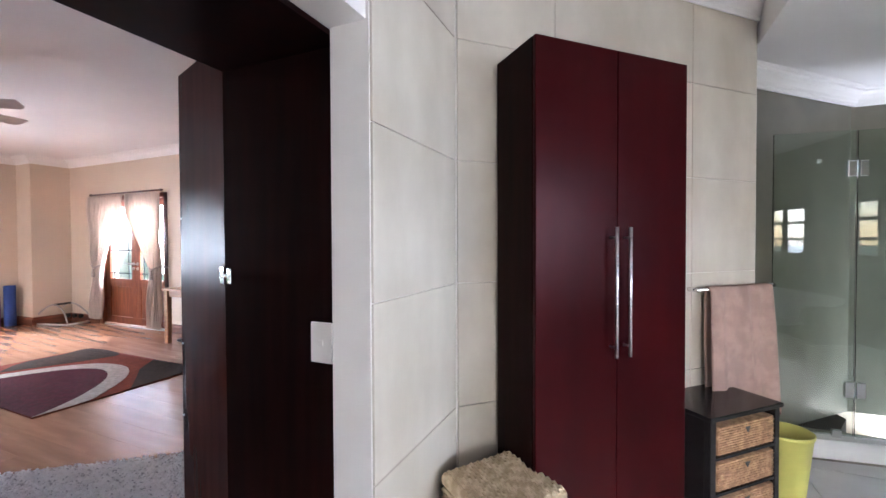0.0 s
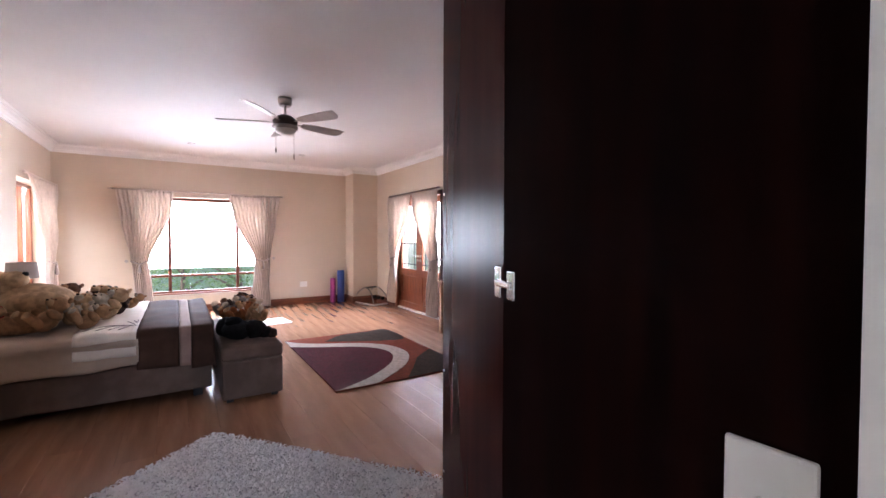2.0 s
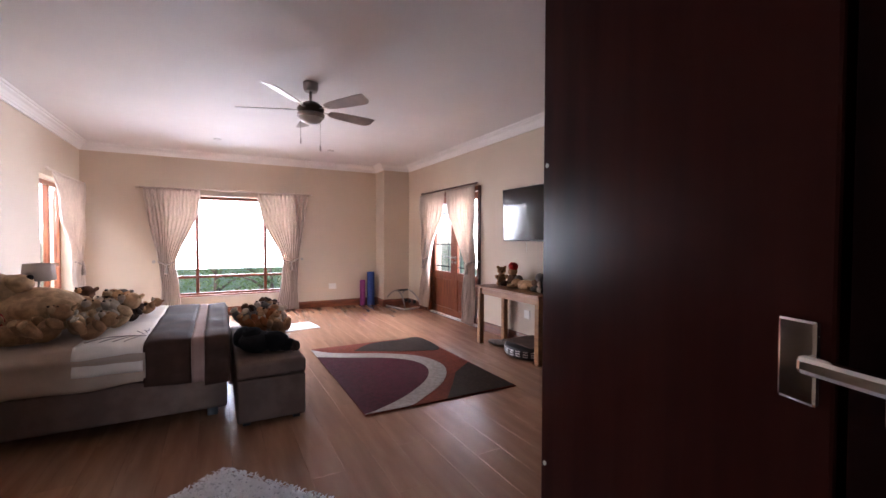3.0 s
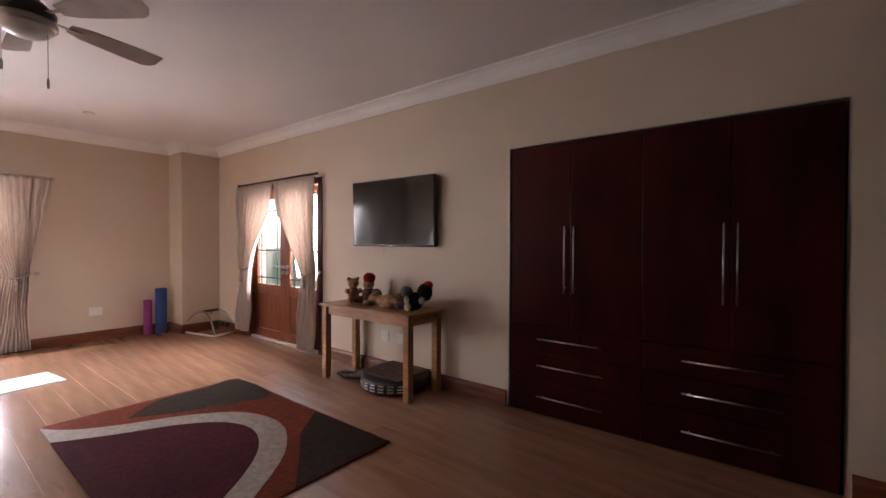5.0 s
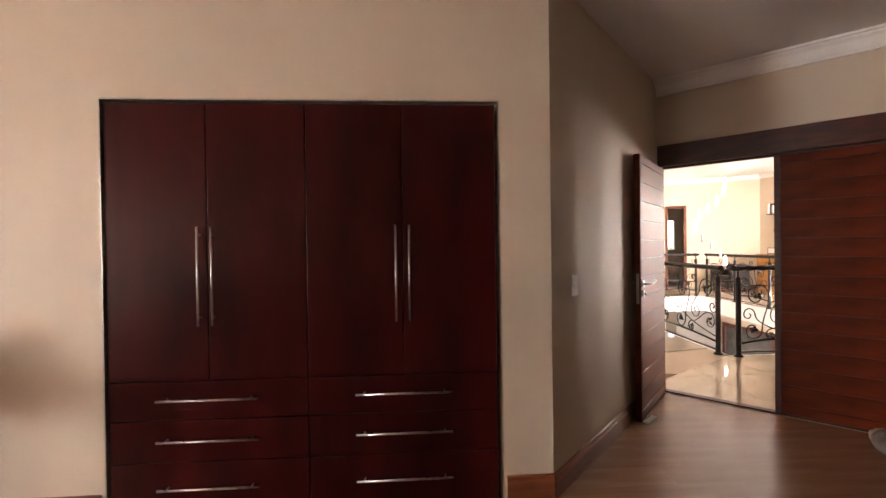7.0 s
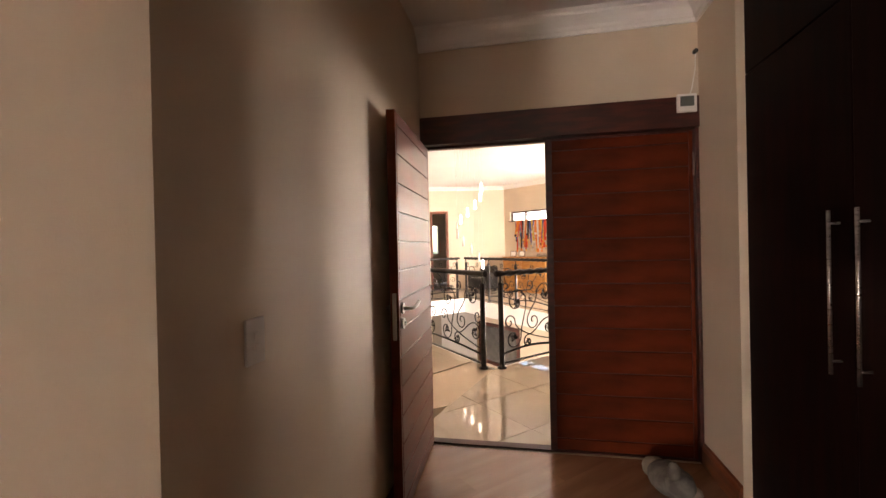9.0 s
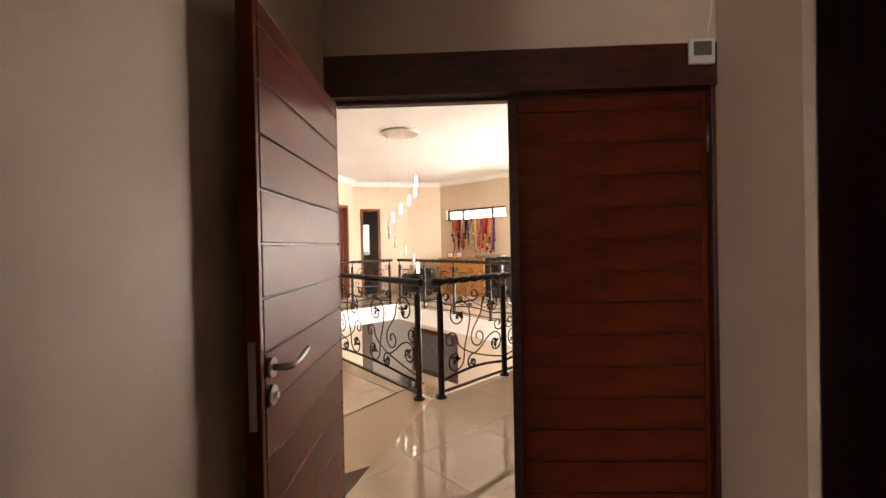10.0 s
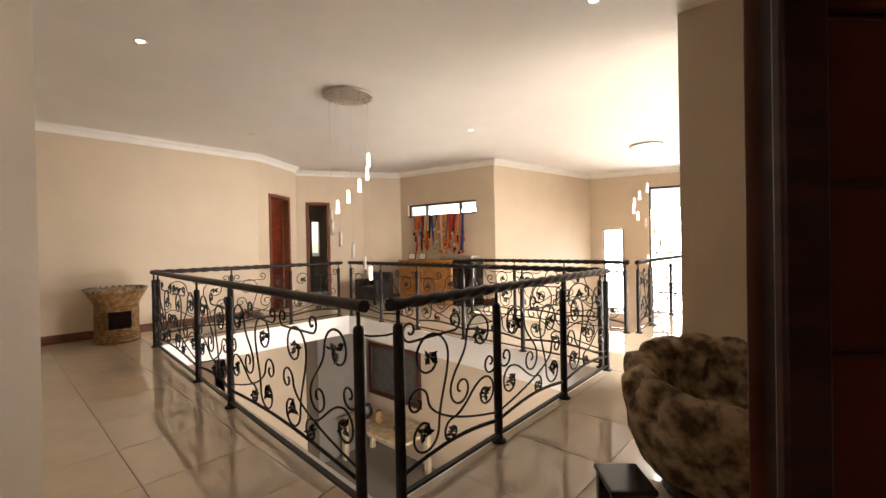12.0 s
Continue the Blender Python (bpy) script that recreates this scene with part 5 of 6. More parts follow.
sr = thing("shaggy_rug", pose(-3.55, 0.76, 0, 0, 0, 38.5), "off-white rag-woven shaggy rug on the plank floor", "rug")
part("backing", rbox(0.01, 1.86, -1.16, -0.01, 0.0, 0.012, 0.004), SHAG, sr)
rnd = random.Random(5)
verts, faces = [], []
for k in range(21000):
    x, y = rnd.uniform(-0.01, 1.88), rnd.uniform(-1.18, 0.01)
    y = round(y / 0.028) * 0.028 + rnd.gauss(0, 0.005)
    a, ln, h, w = rnd.uniform(0, 2 * math.pi), rnd.uniform(0.016, 0.036), rnd.uniform(0.005, 0.015), rnd.uniform(0.003, 0.007)
    ca, sa = math.cos(a), math.sin(a)
    b = len(verts)
    verts += [(x - sa * w, y + ca * w, 0.010), (x + sa * w, y - ca * w, 0.010), (x + ca * ln * 0.5 + sa * w, y + sa * ln * 0.5 - ca * w, 0.010 + h), (x + ca * ln * 0.5 - sa * w, y + sa * ln * 0.5 + ca * w, 0.010 + h), (x + ca * ln, y + sa * ln, 0.012 + h * 0.4)]
    faces += [(b, b + 1, b + 2, b + 3), (b + 3, b + 2, b + 4)]
me = bpy.data.meshes.new("shag")
me.from_pydata(verts, [], faces)
me.materials.append(SHAG)
pl = part("shag", me, None, sr)
pl["kind"] = "stuff"
bmat = thing("bath_mat", pose(-7.42, 1.77, 0, 0, 0, 8), "small pale patterned mat by the window", "mat")
part("mat", rbox(-0.24, 0.24, -0.28, 0.28, 0.0, 0.012, 0.004), SHAG, bmat)

for nm, x, y, r, h, mt, lb in (("exercise_mat", -9.0, 3.30, 0.055, 0.50, MATPINK, "rolled magenta exercise mat standing by the wall"), ("exercise_mat", -8.97, 3.46, 0.075, 0.66, MATBLUE, "rolled blue exercise mat standing by the pier")):
    em = thing(nm, pose(x, y, 0), lb, "exercise mat")
    bm = bmesh.new()
    lathe(bm, [(r, 0.0), (r, h), (r * 0.9, h + 0.003), (r * 0.86, h - 0.012), (r * 0.7, h), (r * 0.66, h - 0.012), (r * 0.48, h), (r * 0.42, h - 0.012), (r * 0.2, h - 0.004)], 28)
    part("roll", bm, mt, em)

ab = thing("ab_trainer", pose(-8.42, 3.92, 0, 0, 0, 12), "folding ab trainer of curved dark tubes on a pale base", "exercise machine")
for s in (-0.16, 0.16):
    bm = bmesh.new()
    tube(bm, [(-0.36 + 0.72 * t, s * (1.2 - 0.4 * math.sin(math.pi * t)), 0.03 + 0.30 * math.sin(math.pi * t) ** 0.7) for t in [i / 16 for i in range(17)]], 0.013, 8)
    part("arch", bm, NICKEL, ab)
bm = bmesh.new()
tube(bm, [(0, -0.13, 0.33), (0, 0.13, 0.33)], 0.018, 8)
part("grip", bm, BLACKPLASTIC, ab)
for x in (-0.36, 0.36):
    bm = bmesh.new()
    tube(bm, [(x, -0.20, 0.018), (x, 0.20, 0.018)], 0.017, 8)
    part("base_tube", bm, PLASTIC, ab)
bm = bmesh.new()
tube(bm, [(-0.30, -0.20, 0.016), (0.36, -0.20, 0.016)], 0.015, 8)
part("base_tube", bm, PLASTIC, ab)
for x in (-0.12, 0.02, 0.16):
    bm = bmesh.new()
    tube(bm, [(x, 0.15, 0.10), (x, 0.19, 0.10)], 0.035, 14)
    part("roller", bm, BLACKPLASTIC, ab)

bs = thing("bedside_table", pose(-6.50, -0.86, 0), "dark bedside cabinet beside the bed", "bedside table")
part("body", rbox(-0.22, 0.22, -0.2, 0.2, 0.04, 0.58, 0.006), DARKWOOD, bs)
part("top", rbox(-0.235, 0.235, -0.215, 0.215, 0.581, 0.606, 0.006), DARKWOOD, bs)
lp = thing("table_lamp", pose(-6.46, -0.84, 0.607), "table lamp with a grey drum shade beside the bed", "lamp")
bm = bmesh.new()
lathe(bm, [(0.07, 0.0), (0.07, 0.012), (0.02, 0.03), (0.03, 0.10), (0.045, 0.15), (0.03, 0.21), (0.010, 0.24), (0.010, 0.32)], 20)
part("base", bm, NICKEL, lp)
bm = bmesh.new()
lathe(bm, [(0.135, 0.30), (0.118, 0.47), (0.110, 0.47), (0.127, 0.30)], 28)
part("shade", bm, LAMPSHADE, lp)

# ---- bathroom ----
cab = thing("tall_cabinet", along((0.585, 2.145), (0.033, 1.593)) @ pose(0, 0, 0), "tall dark mahogany bathroom cabinet with two bar-handled doors", "cabinet")
part("body", rbox(0.0, 0.78, -0.29, -0.02, 0.0, 2.13, 0.003), WENGE, cab)
for i in (0, 1):
    d = part("door", rbox(i * 0.39 + 0.0015, i * 0.39 + 0.3885, -0.019, 0.0, 0.02, 2.13, 0.003), CABINETWOOD, cab)
    x = 0.355 if i == 0 else 0.425
    bar_handle(d, (x, 0.0, 0.90), (x, 0.0, 1.42), (0, 0.036, 0), 0.007)
bk = thing("laundry_basket", along((-0.335, 1.47), (-0.14, 1.745)) @ pose(0.02, -0.36, 0), "square woven seagrass laundry basket with a lid", "basket")


def woven_box(x0, x1, y0, y1, z0, z1, rows_, r=0.007):
    """Stacked wavy strands round a box."""
    bm = bmesh.new()
    for k in range(rows_):
        z = z0 + (z1 - z0) * (k + 0.5) / rows_
        pts = []
        for (ax, ay), (bx, by) in zip([(x0, y0), (x1, y0), (x1, y1), (x0, y1)], [(x1, y0), (x1, y1), (x0, y1), (x0, y0)]):
            n = 12
            nx_, ny_ = (by - ay), -(bx - ax)
            L = math.hypot(nx_, ny_)
            for i in range(n):
                t = i / n
                o = 0.004 * (1 if (i + k) % 2 else -1)
                pts.append((ax + (bx - ax) * t + nx_ / L * o, ay + (by - ay) * t + ny_ / L * o, z))
        tube(bm, pts + [pts[0]], r, 5)
    return bm


part("inside", rbox(0.012, 0.308, 0.012, 0.308, 0.0, 0.45, 0.004), SEAGRASS, bk)
part("weave", woven_box(0.005, 0.315, 0.005, 0.315, 0.005, 0.44, 26, 0.009), SEAGRASS, bk)
lid = part("lid", rbox(-0.004, 0.324, -0.004, 0.324, 0.448, 0.49, 0.012, 3), SEAGRASS, bk)
bm = bmesh.new()
for i in range(19):
    x = 0.010 + i * 0.0167
    tube(bm, [(x, 0.004 + 0.0156 * j, 0.491 + 0.0045 * (1 if (i + j) % 2 else -1)) for j in range(21)], 0.008, 5)
part("lid_weave", bm, SEAGRASS, lid)

ch = thing("wicker_drawer_chest", along((1.046, 2.596), (0.700, 2.250)), "black lacquered chest with wicker drawers beside the cabinet", "drawer chest")
CW, CH_ = 0.49, 0.56
part("top", rbox(-0.012, CW + 0.012, -0.34, 0.012, CH_ - 0.022, CH_, 0.005), BLACKLACQ, ch)
for x in (0.0, CW - 0.035):
    for y in (-0.33, -0.035):
        part("leg", rbox(x, x + 0.035, y, y + 0.035, 0, CH_ - 0.022, 0.003), BLACKLACQ, ch)
for x in (0.008, CW - 0.02):
    part("side_panel", rbox(x, x + 0.012, -0.296, -0.036, 0.03, CH_ - 0.022, 0.002), BLACKLACQ, ch)
for k in range(3):
    z0 = 0.03 + 0.168 * k
    part("rail", rbox(0.035, CW - 0.035, -0.03, -0.002, z0 - 0.018, z0 - 0.002, 0.002), BLACKLACQ, ch)
    dr = part("drawer", rbox(0.042, CW - 0.042, -0.30, -0.006, z0 + 0.004, z0 + 0.136, 0.006), WICKER, ch, "honey wicker drawer")
    bm = bmesh.new()
    for j in range(11):
        tube(bm, [(0.046 + (CW - 0.092) * i / 24, -0.004 + 0.002 * (1 if (i + j) % 2 else -1), z0 + 0.012 + j * 0.0118) for i in range(25)], 0.005, 5)
    part("weave", bm, WICKER, dr)
    # solid black triangle on the front, in place of a hole's dark inside
    bm = bmesh.new()
    vs = [bm.verts.new((CW / 2 + x, 0.003 + y, z0 + z)) for y in (0, 0.004) for x, z in ((-0.016, 0.115), (0.016, 0.115), (0, 0.088))]
    bm.faces.new(vs[:3])
    bm.faces.new(vs[3:][::-1])
    for i in range(3):
        bm.faces.new((vs[i], vs[(i + 1) % 3], vs[3 + (i + 1) % 3], vs[3 + i]))
    part("finger_hole_shade", bm, BLACKPLASTIC, dr, "dark triangle for the shade in a finger hole")

RM = along((1.150, 3.080), (0.672, 2.602))
tr_ = thing("towel_rail", RM, "chromed towel rail on the tiled wall", "towel rail")
bm = bmesh.new()
tube(bm, [(0.0, 0.0, 1.10), (0.66, 0.0, 1.10)], 0.009, 10)
part("bar", bm, CHROME, tr_)
for x in (0.015, 0.645):
    bm = bmesh.new()
    tube(bm, [(x, -0.062, 1.10), (x, 0.004, 1.10)], 0.012, 10)
    part("bracket", bm, CHROME, tr_)
tw = thing("towel", RM, "dusty pink bath towel with a maroon hem over the rail", "towel")
bm = bmesh.new()
cols, rws = 26, 40
gr = []
for layer in (0, 1):
    g = []
    for j in range(rws + 1):
        s = j / rws
        row = []
        for i in range(cols + 1):
            u = i / cols
            x = 0.05 + 0.50 * u + (0.02 * math.sin(3 * s) - 0.06 * max(0, s - 0.3) * (0.5 - u))
            if s < 0.40:
                z, y = 1.10 - 0.62 * (0.40 - s) / 0.40 * 0.95, -0.020
            elif s < 0.46:
                a = math.pi * (s - 0.40) / 0.06
                z, y = 1.10 + 0.016 * math.sin(a), -0.018 * math.cos(a)
            else:
                z, y = 1.10 - 0.74 * (s - 0.46) / 0.54, 0.020 + 0.045 * (s - 0.46)
            fold = 0.012 * math.sin(14 * u + 2 * s) * min(1, abs(s - 0.43) * 5) + 0.006 * math.sin(31 * u)
            row.append(bm.verts.new((x, y + (fold if s > 0.43 else -abs(fold) * 0.3) + layer * 0.006, z)))
        g.append(row)
    gr.append(g)
for s_, g in enumerate(gr):
    for a, b in zip(g, g[1:]):
        for i in range(cols):
            q = (a[i], a[i + 1], b[i + 1], b[i])
            f = bm.faces.new(q if s_ else q[::-1])
            f.smooth = True
for i in range(cols):
    for j in (0, rws):
        bm.faces.new((gr[0][j][i], gr[0][j][i + 1], gr[1][j][i + 1], gr[1][j][i]))
for j in range(rws):
    for i in (0, cols):
        bm.faces.new((gr[0][j][i], gr[0][j + 1][i], gr[1][j + 1][i], gr[1][j][i]))
part("cloth", bm, TOWEL, tw)
part("hem", rbox(0.045, 0.555, 0.052, 0.066, 0.362, 0.374, 0.003), TOWELR, tw, "maroon hem stripe")
yb = thing("waste_bin", pose(1.13, 2.80, 0), "yellow-green tapered plastic bin", "bin")
bm = bmesh.new()
lathe(bm, [(0.08, 0.0), (0.085, 0.01), (0.115, 0.33), (0.122, 0.335), (0.122, 0.35), (0.11, 0.35), (0.078, 0.02)], 28)
part("bucket", bm, YELLOW, yb)

# shower
KERB = along((1.22, 3.40), (4.2, 3.86))
bm = bmesh.new()
box(bm, 0.0, 3.0, -0.06, 0.06, -0.01, 0.11)
solid("kerb_shower", bm, BATHFLOOR, "pale tiled shower kerb", "kerb", kind="structure", m=KERB)
sg = thing("shower_screen", KERB, "frameless green-tinted glass shower screen with square chrome hinges", "shower screen")
for a, b in ((0.0, 0.443), (0.451, 1.20), (1.21, 2.9)):
    p = part("pane", rbox(a, b, -0.005, 0.005, 0.125, 2.05, 0.001, 1), SHOWERGLASS, sg)
    p.visible_shadow = False
for z in (0.42, 1.81):
    for x in (0.394, 0.455):
        part("hinge", rbox(x - 0.0, x + 0.045, -0.016, 0.016, z - 0.05, z + 0.05, 0.004), CHROME, sg, "square chrome hinge")
part("clamp", rbox(0.33, 0.38, -0.014, 0.014, 0.111, 0.16, 0.004), CHROME, sg)
part("seal", rbox(0.455, 2.9, -0.006, 0.006, 0.111, 0.122, 0.002), STEEL, sg)
sh = thing("shower_rose", pose(1.62, 4.10, 1.95), "square chrome shower rose on an arm", "shower")
bm = bmesh.new()
tube(bm, [(0.0, 0.24, 0.06), (0.0, 0.05, 0.06), (0.0, 0.0, 0.03)], 0.009, 8)
part("arm", bm, CHROME, sh)
part("rose", rbox(-0.06, 0.06, -0.06, 0.06, -0.01, 0.02, 0.004), CHROME, sh)

# bath along the window wall
btub = thing("bathtub", pose(3.62, -0.45, 0, 0, 0, 90), "white built-in bath with open shelves below the rim", "bathtub")
bm = bmesh.new()
n = 40
rings = []
for rx, ry, z in ((0.92, 0.50, 0.50), (0.95, 0.53, 0.53), (0.95, 0.53, 0.585), (0.90, 0.48, 0.60), (0.82, 0.40, 0.585), (0.74, 0.34, 0.30), (0.60, 0.26, 0.18)):
    rings.append([bm.verts.new((rx * abs(math.cos(a)) ** 0.6 * math.copysign(1, math.cos(a)), ry * abs(math.sin(a)) ** 0.6 * math.copysign(1, math.sin(a)), z)) for a in [2 * math.pi * j / n for j in range(n)]])
for a, b in zip(rings, rings[1:]):
    for j in range(n):
        f = bm.faces.new((a[j], a[(j + 1) % n], b[(j + 1) % n], b[j]))
        f.smooth = True
bm.faces.new(rings[-1])
bm.faces.new(rings[0][::-1])
part("tub", bm, CORNICE, btub)
part("back_panel", rbox(-0.88, 0.88, -0.46, 0.10, 0.0, 0.50, 0.004), SHOWERTILE, btub)
for z in (0.02, 0.25):
    part("shelf", rbox(-0.86, 0.86, 0.10, 0.46, z, z + 0.03, 0.008), CORNICE, btub)
for x, w, h, mt, lb in ((-0.55, 0.10, 0.15, YELLOW, "yellow bottle on the bath shelf"), (-0.36, 0.07, 0.17, BLACKPLASTIC, "dark bottle on the bath shelf"), (0.05, 0.09, 0.12, CURTAIN, "cream tub on the bath shelf"), (0.30, 0.13, 0.13, MATBLUE, "blue-green box on the bath shelf")):
    o = thing("toiletry_bottle", pose(3.32, -0.45 + x, 0.281), lb, "bottle")
    bm = bmesh.new()
    lathe(bm, [(w / 2, 0), (w / 2, h * 0.75), (w * 0.22, h * 0.88), (w * 0.22, h)], 16)
    part("bottle", bm, mt, o)
framed_window("window_8", pose(4.28, -1.6, 0, 0, 0, -90) @ pose(0, 0, 0, 0, 0, 180) @ pose(0, 0, 0), 1.0, 1.12, 1.90, (0.5,), (1.38, 1.64), DARKDOOR, "dark-framed bathroom side window with six panes", fw=0.04)
framed_window("window_9", pose(4.28, 0.1, 0, 0, 0, 90), 1.0, 1.12, 1.90, (0.5,), (1.38, 1.64), DARKDOOR, "dark-framed bathroom side window with six panes", fw=0.04)
framed_window("window_3", pose(1.56, -2.22, 0, 0, 0, 0), 2.2, 0.9, 2.1, (0.73, 1.47), (1.5,), CORNICE, "white-framed bathroom window over the bath")

# ---- landing: railings ----


def spiral_end(c, r, a, turn, turns=1.15, n=26):
    """Points of a scroll from its eye out to the angle a; turn 1 unwinds anticlockwise."""
    out = []
    for i in range(n + 1):
        t = i / n
        rr = r * (0.16 + 0.84 * t ** 0.85)
        b = radians(a) - turn * 2 * math.pi * turns * (1 - t)
        out.append((c[0] + rr * math.cos(b), c[1] + rr * math.sin(b)))
    return out


def bridge(p, q, dp, dq, n=12):
    """A smooth line from p, leaving along dp, to q, arriving along dq."""
    out = []
    for i in range(1, n):
        t = i / n
        h = (2 * t ** 3 - 3 * t * t + 1, t ** 3 - 2 * t * t + t, -2 * t ** 3 + 3 * t * t, t ** 3 - t * t)
        out.append(tuple(h[0] * p[k] + h[1] * dp[k] + h[2] * q[k] + h[3] * dq[k] for k in (0, 1)))
    return out


def double_scroll(one, two, u):
    """A bar that unwinds from one scroll and winds into another; each is (x, z, radius, angle, turn)."""
    ends = []
    for x, z, r, a, turn in (one, two):
        pts = spiral_end((u * x, z), r, a, turn)
        ends.append((pts, (-turn * math.sin(radians(a)), turn * math.cos(radians(a)))))
    (p, dp), (q, dq) = ends
    k = 1.1 * math.hypot(p[-1][0] - q[-1][0], p[-1][1] - q[-1][1])
    return p + bridge(p[-1], q[-1], (dp[0] * k, dp[1] * k), (-dq[0] * k, -dq[1] * k)) + q[::-1]


def leaf_cluster(bm, cx, cz, s=1.0, turn=0.0):
    """A small iron vine leaf of curled lobes with thickness, on a short stalk."""
    lobes = [(72 * k, 0.052 if k % 2 == 0 else 0.040, 0.0, 0.0) for k in range(5)] + [(turn + 40 + 120 * k, 0.028, 0.030 * math.cos(2.1 * k), 0.030 * math.sin(2.1 * k)) for k in range(3)]
    for k, (ang, ln, ox, oz) in enumerate(lobes):
        a = radians(turn + ang)
        ln *= s
        c = Vector((cx + ox * s, 0, cz + oz * s))
        d = Vector((math.cos(a), 0, math.sin(a)))
        side = Vector((-math.sin(a), 0, math.cos(a))) * ln * 0.30
        lift = Vector((0, 0.014 * (1 if k % 2 else -1), 0))
        vs = [bm.verts.new(p) for p in (c, c + d * ln * 0.45 + side + lift, c + d * ln + 1.6 * lift, c + d * ln * 0.45 - side + lift, c + d * ln * 0.5 - lift * 0.8)]
        for q in ((0, 1, 4), (1, 2, 4), (2, 3, 4), (3, 0, 4), (0, 3, 2, 1)):
            bm.faces.new([vs[i] for i in q])


SCROLLS = [
    ((0.22, 0.775, 0.140, 0, -1), (0.44, 0.47, 0.100, 0, 1)),
    ((0.74, 0.715, 0.155, 180, 1), (0.80, 0.305, 0.120, 180, -1)),
    ((0.16, 0.375, 0.105, 90, -1), (0.54, 0.240, 0.075, 90, 1)),
    ((0.50, 0.895, 0.060, 270, 1), (0.91, 0.890, 0.060, 270, -1)),
]


def scroll_panel(parent, m, w, flip, seed):
    """Scrolls, leaves and flat bars between two posts, w apart."""
    k = max(1, round(w / 1.0))
    u = w / k
    for c in range(k):
        o = c * u
        f = (c + flip) % 2

        def place(pts):
            return [(o + (px if not f else u - px), 0.0, pz) for px, pz in pts]

        bars = [double_scroll(a, b, u) for a, b in SCROLLS]
        sweep = spiral_end((u * 0.86, 0.49), 0.085, 180, 1)
        bars.append([(0.03 * u, 0.205)] + bridge((0.03 * u, 0.205), sweep[-1], (0.55 * u, 0.10), (0.0, 0.45), 18) + sweep[::-1])
        bars.append(spiral_end((u * 0.10, 0.56), 0.075, 200, -1) + bridge(spiral_end((u * 0.10, 0.56), 0.075, 200, -1)[-1], (0.02 * u, 0.90), (0.0, 0.25), (0.0, 0.2), 8))
        for pts in bars:
            bm = bmesh.new()
            tube(bm, place(pts), 0.0072, 6)
            part("scroll", bm, IRON, parent, m=m)
        for i, (x, z, s_) in enumerate(((0.235, 0.775, 1.3), (0.745, 0.715, 1.15), (0.80, 0.31, 1.2), (0.165, 0.375, 1.1), (0.55, 0.235, 0.9))):
            bm = bmesh.new()
            leaf_cluster(bm, place([(u * x, z)])[0][0], z, s_, 37 * i + 20 * seed)
            part("leaf", bm, IRON, parent, m=m)
    bm = bmesh.new()
    tube(bm, [(w * t, 0, 0.145 + 0.045 * math.sin(math.pi * t)) for t in [i / 12 for i in range(13)]], 0.014, 4)
    part("bow_bar", bm, IRON, parent, m=m)
    part("bottom_bar", rbox(0.02, w - 0.02, -0.018, 0.018, 0.045, 0.060, 0.003), IRON, parent, m=m)


def railing(p0, p1, stops, label, flip=0, ends=(0.0, 0.0), twisted=True):
    r = thing("railing", along(p0, p1), label, "railing", "wrought-iron railings")
    L = gap(p0, p1)
    nn = int(L / 0.018)
    bm = bmesh.new()
    pts = [(-0.06 + (L + 0.12) * i / nn, 0, 1.045) for i in range(nn + 1)]
    tube(bm, pts, 0.031, 12, twist=(lambda i, j: 1 + 0.17 * math.sin(2 * (2 * math.pi * j / 12) - 0.75 * i)) if twisted else None)
    part("handrail", bm, IRON, r)
    for x in stops:
        bm = bmesh.new()
        lathe(bm, [(0.052, 0.0), (0.052, 0.012), (0.034, 0.02), (0.029, 0.03), (0.029, 0.925), (0.022, 0.94), (0.011, 0.945), (0.011, 1.03)], 16, (x, 0, 0))
        part("post", bm, IRON, r)
    for i, (a, b) in enumerate(zip(stops, stops[1:])):
        scroll_panel(r, pose(a, 0, 0), b - a, flip + i, i)
    return r


railing((1.672, 6.79), (1.995, 12.02), [0.0, 2.0, 3.0, 5.2], "black wrought-iron landing railing with scrolls and vine leaves", twisted=False)
railing((1.837, 6.675), (4.80, 6.735), [0.0, 0.905, 1.925, 2.955], "black wrought-iron landing railing with scrolls and vine leaves", 1)
railing((2.06, 12.06), (5.08, 12.06), [0.0, 1.0, 2.0, 3.0], "black wrought-iron landing railing along the far side of the well", 0)
railing((5.25, 11.92), (4.84, 6.80), [0.0, 1.02, 2.04, 3.07, 4.10, 5.12], "black wrought-iron landing railing along the side of the well", 1)
railing((6.76, 7.20), (6.95, 10.25), [0.0, 1.0, 2.0, 3.05], "black wrought-iron railing round the stairwell", 1)
railing((6.88, 7.06), (7.58, 7.10), [0.0, 0.70], "black wrought-iron railing at the head of the stairs", 0)
railing((7.66, 7.10), (10.2, 7.12), [0.0, 1.2, 2.5], "black wrought-iron railing at the head of the stairs", 0)
lk = thing("railing_link", pose(1.672, 6.79, 0), "thin iron link between two railing posts", "railing")
bm = bmesh.new()
tube(bm, [(0.0, 0, 0.90), (0.05, -0.035, 0.885), (0.115, -0.08, 0.885), (0.165, -0.115, 0.90)], 0.006, 6)
part("link", bm, IRON, lk)

# ---- landing: pendants and lights ----


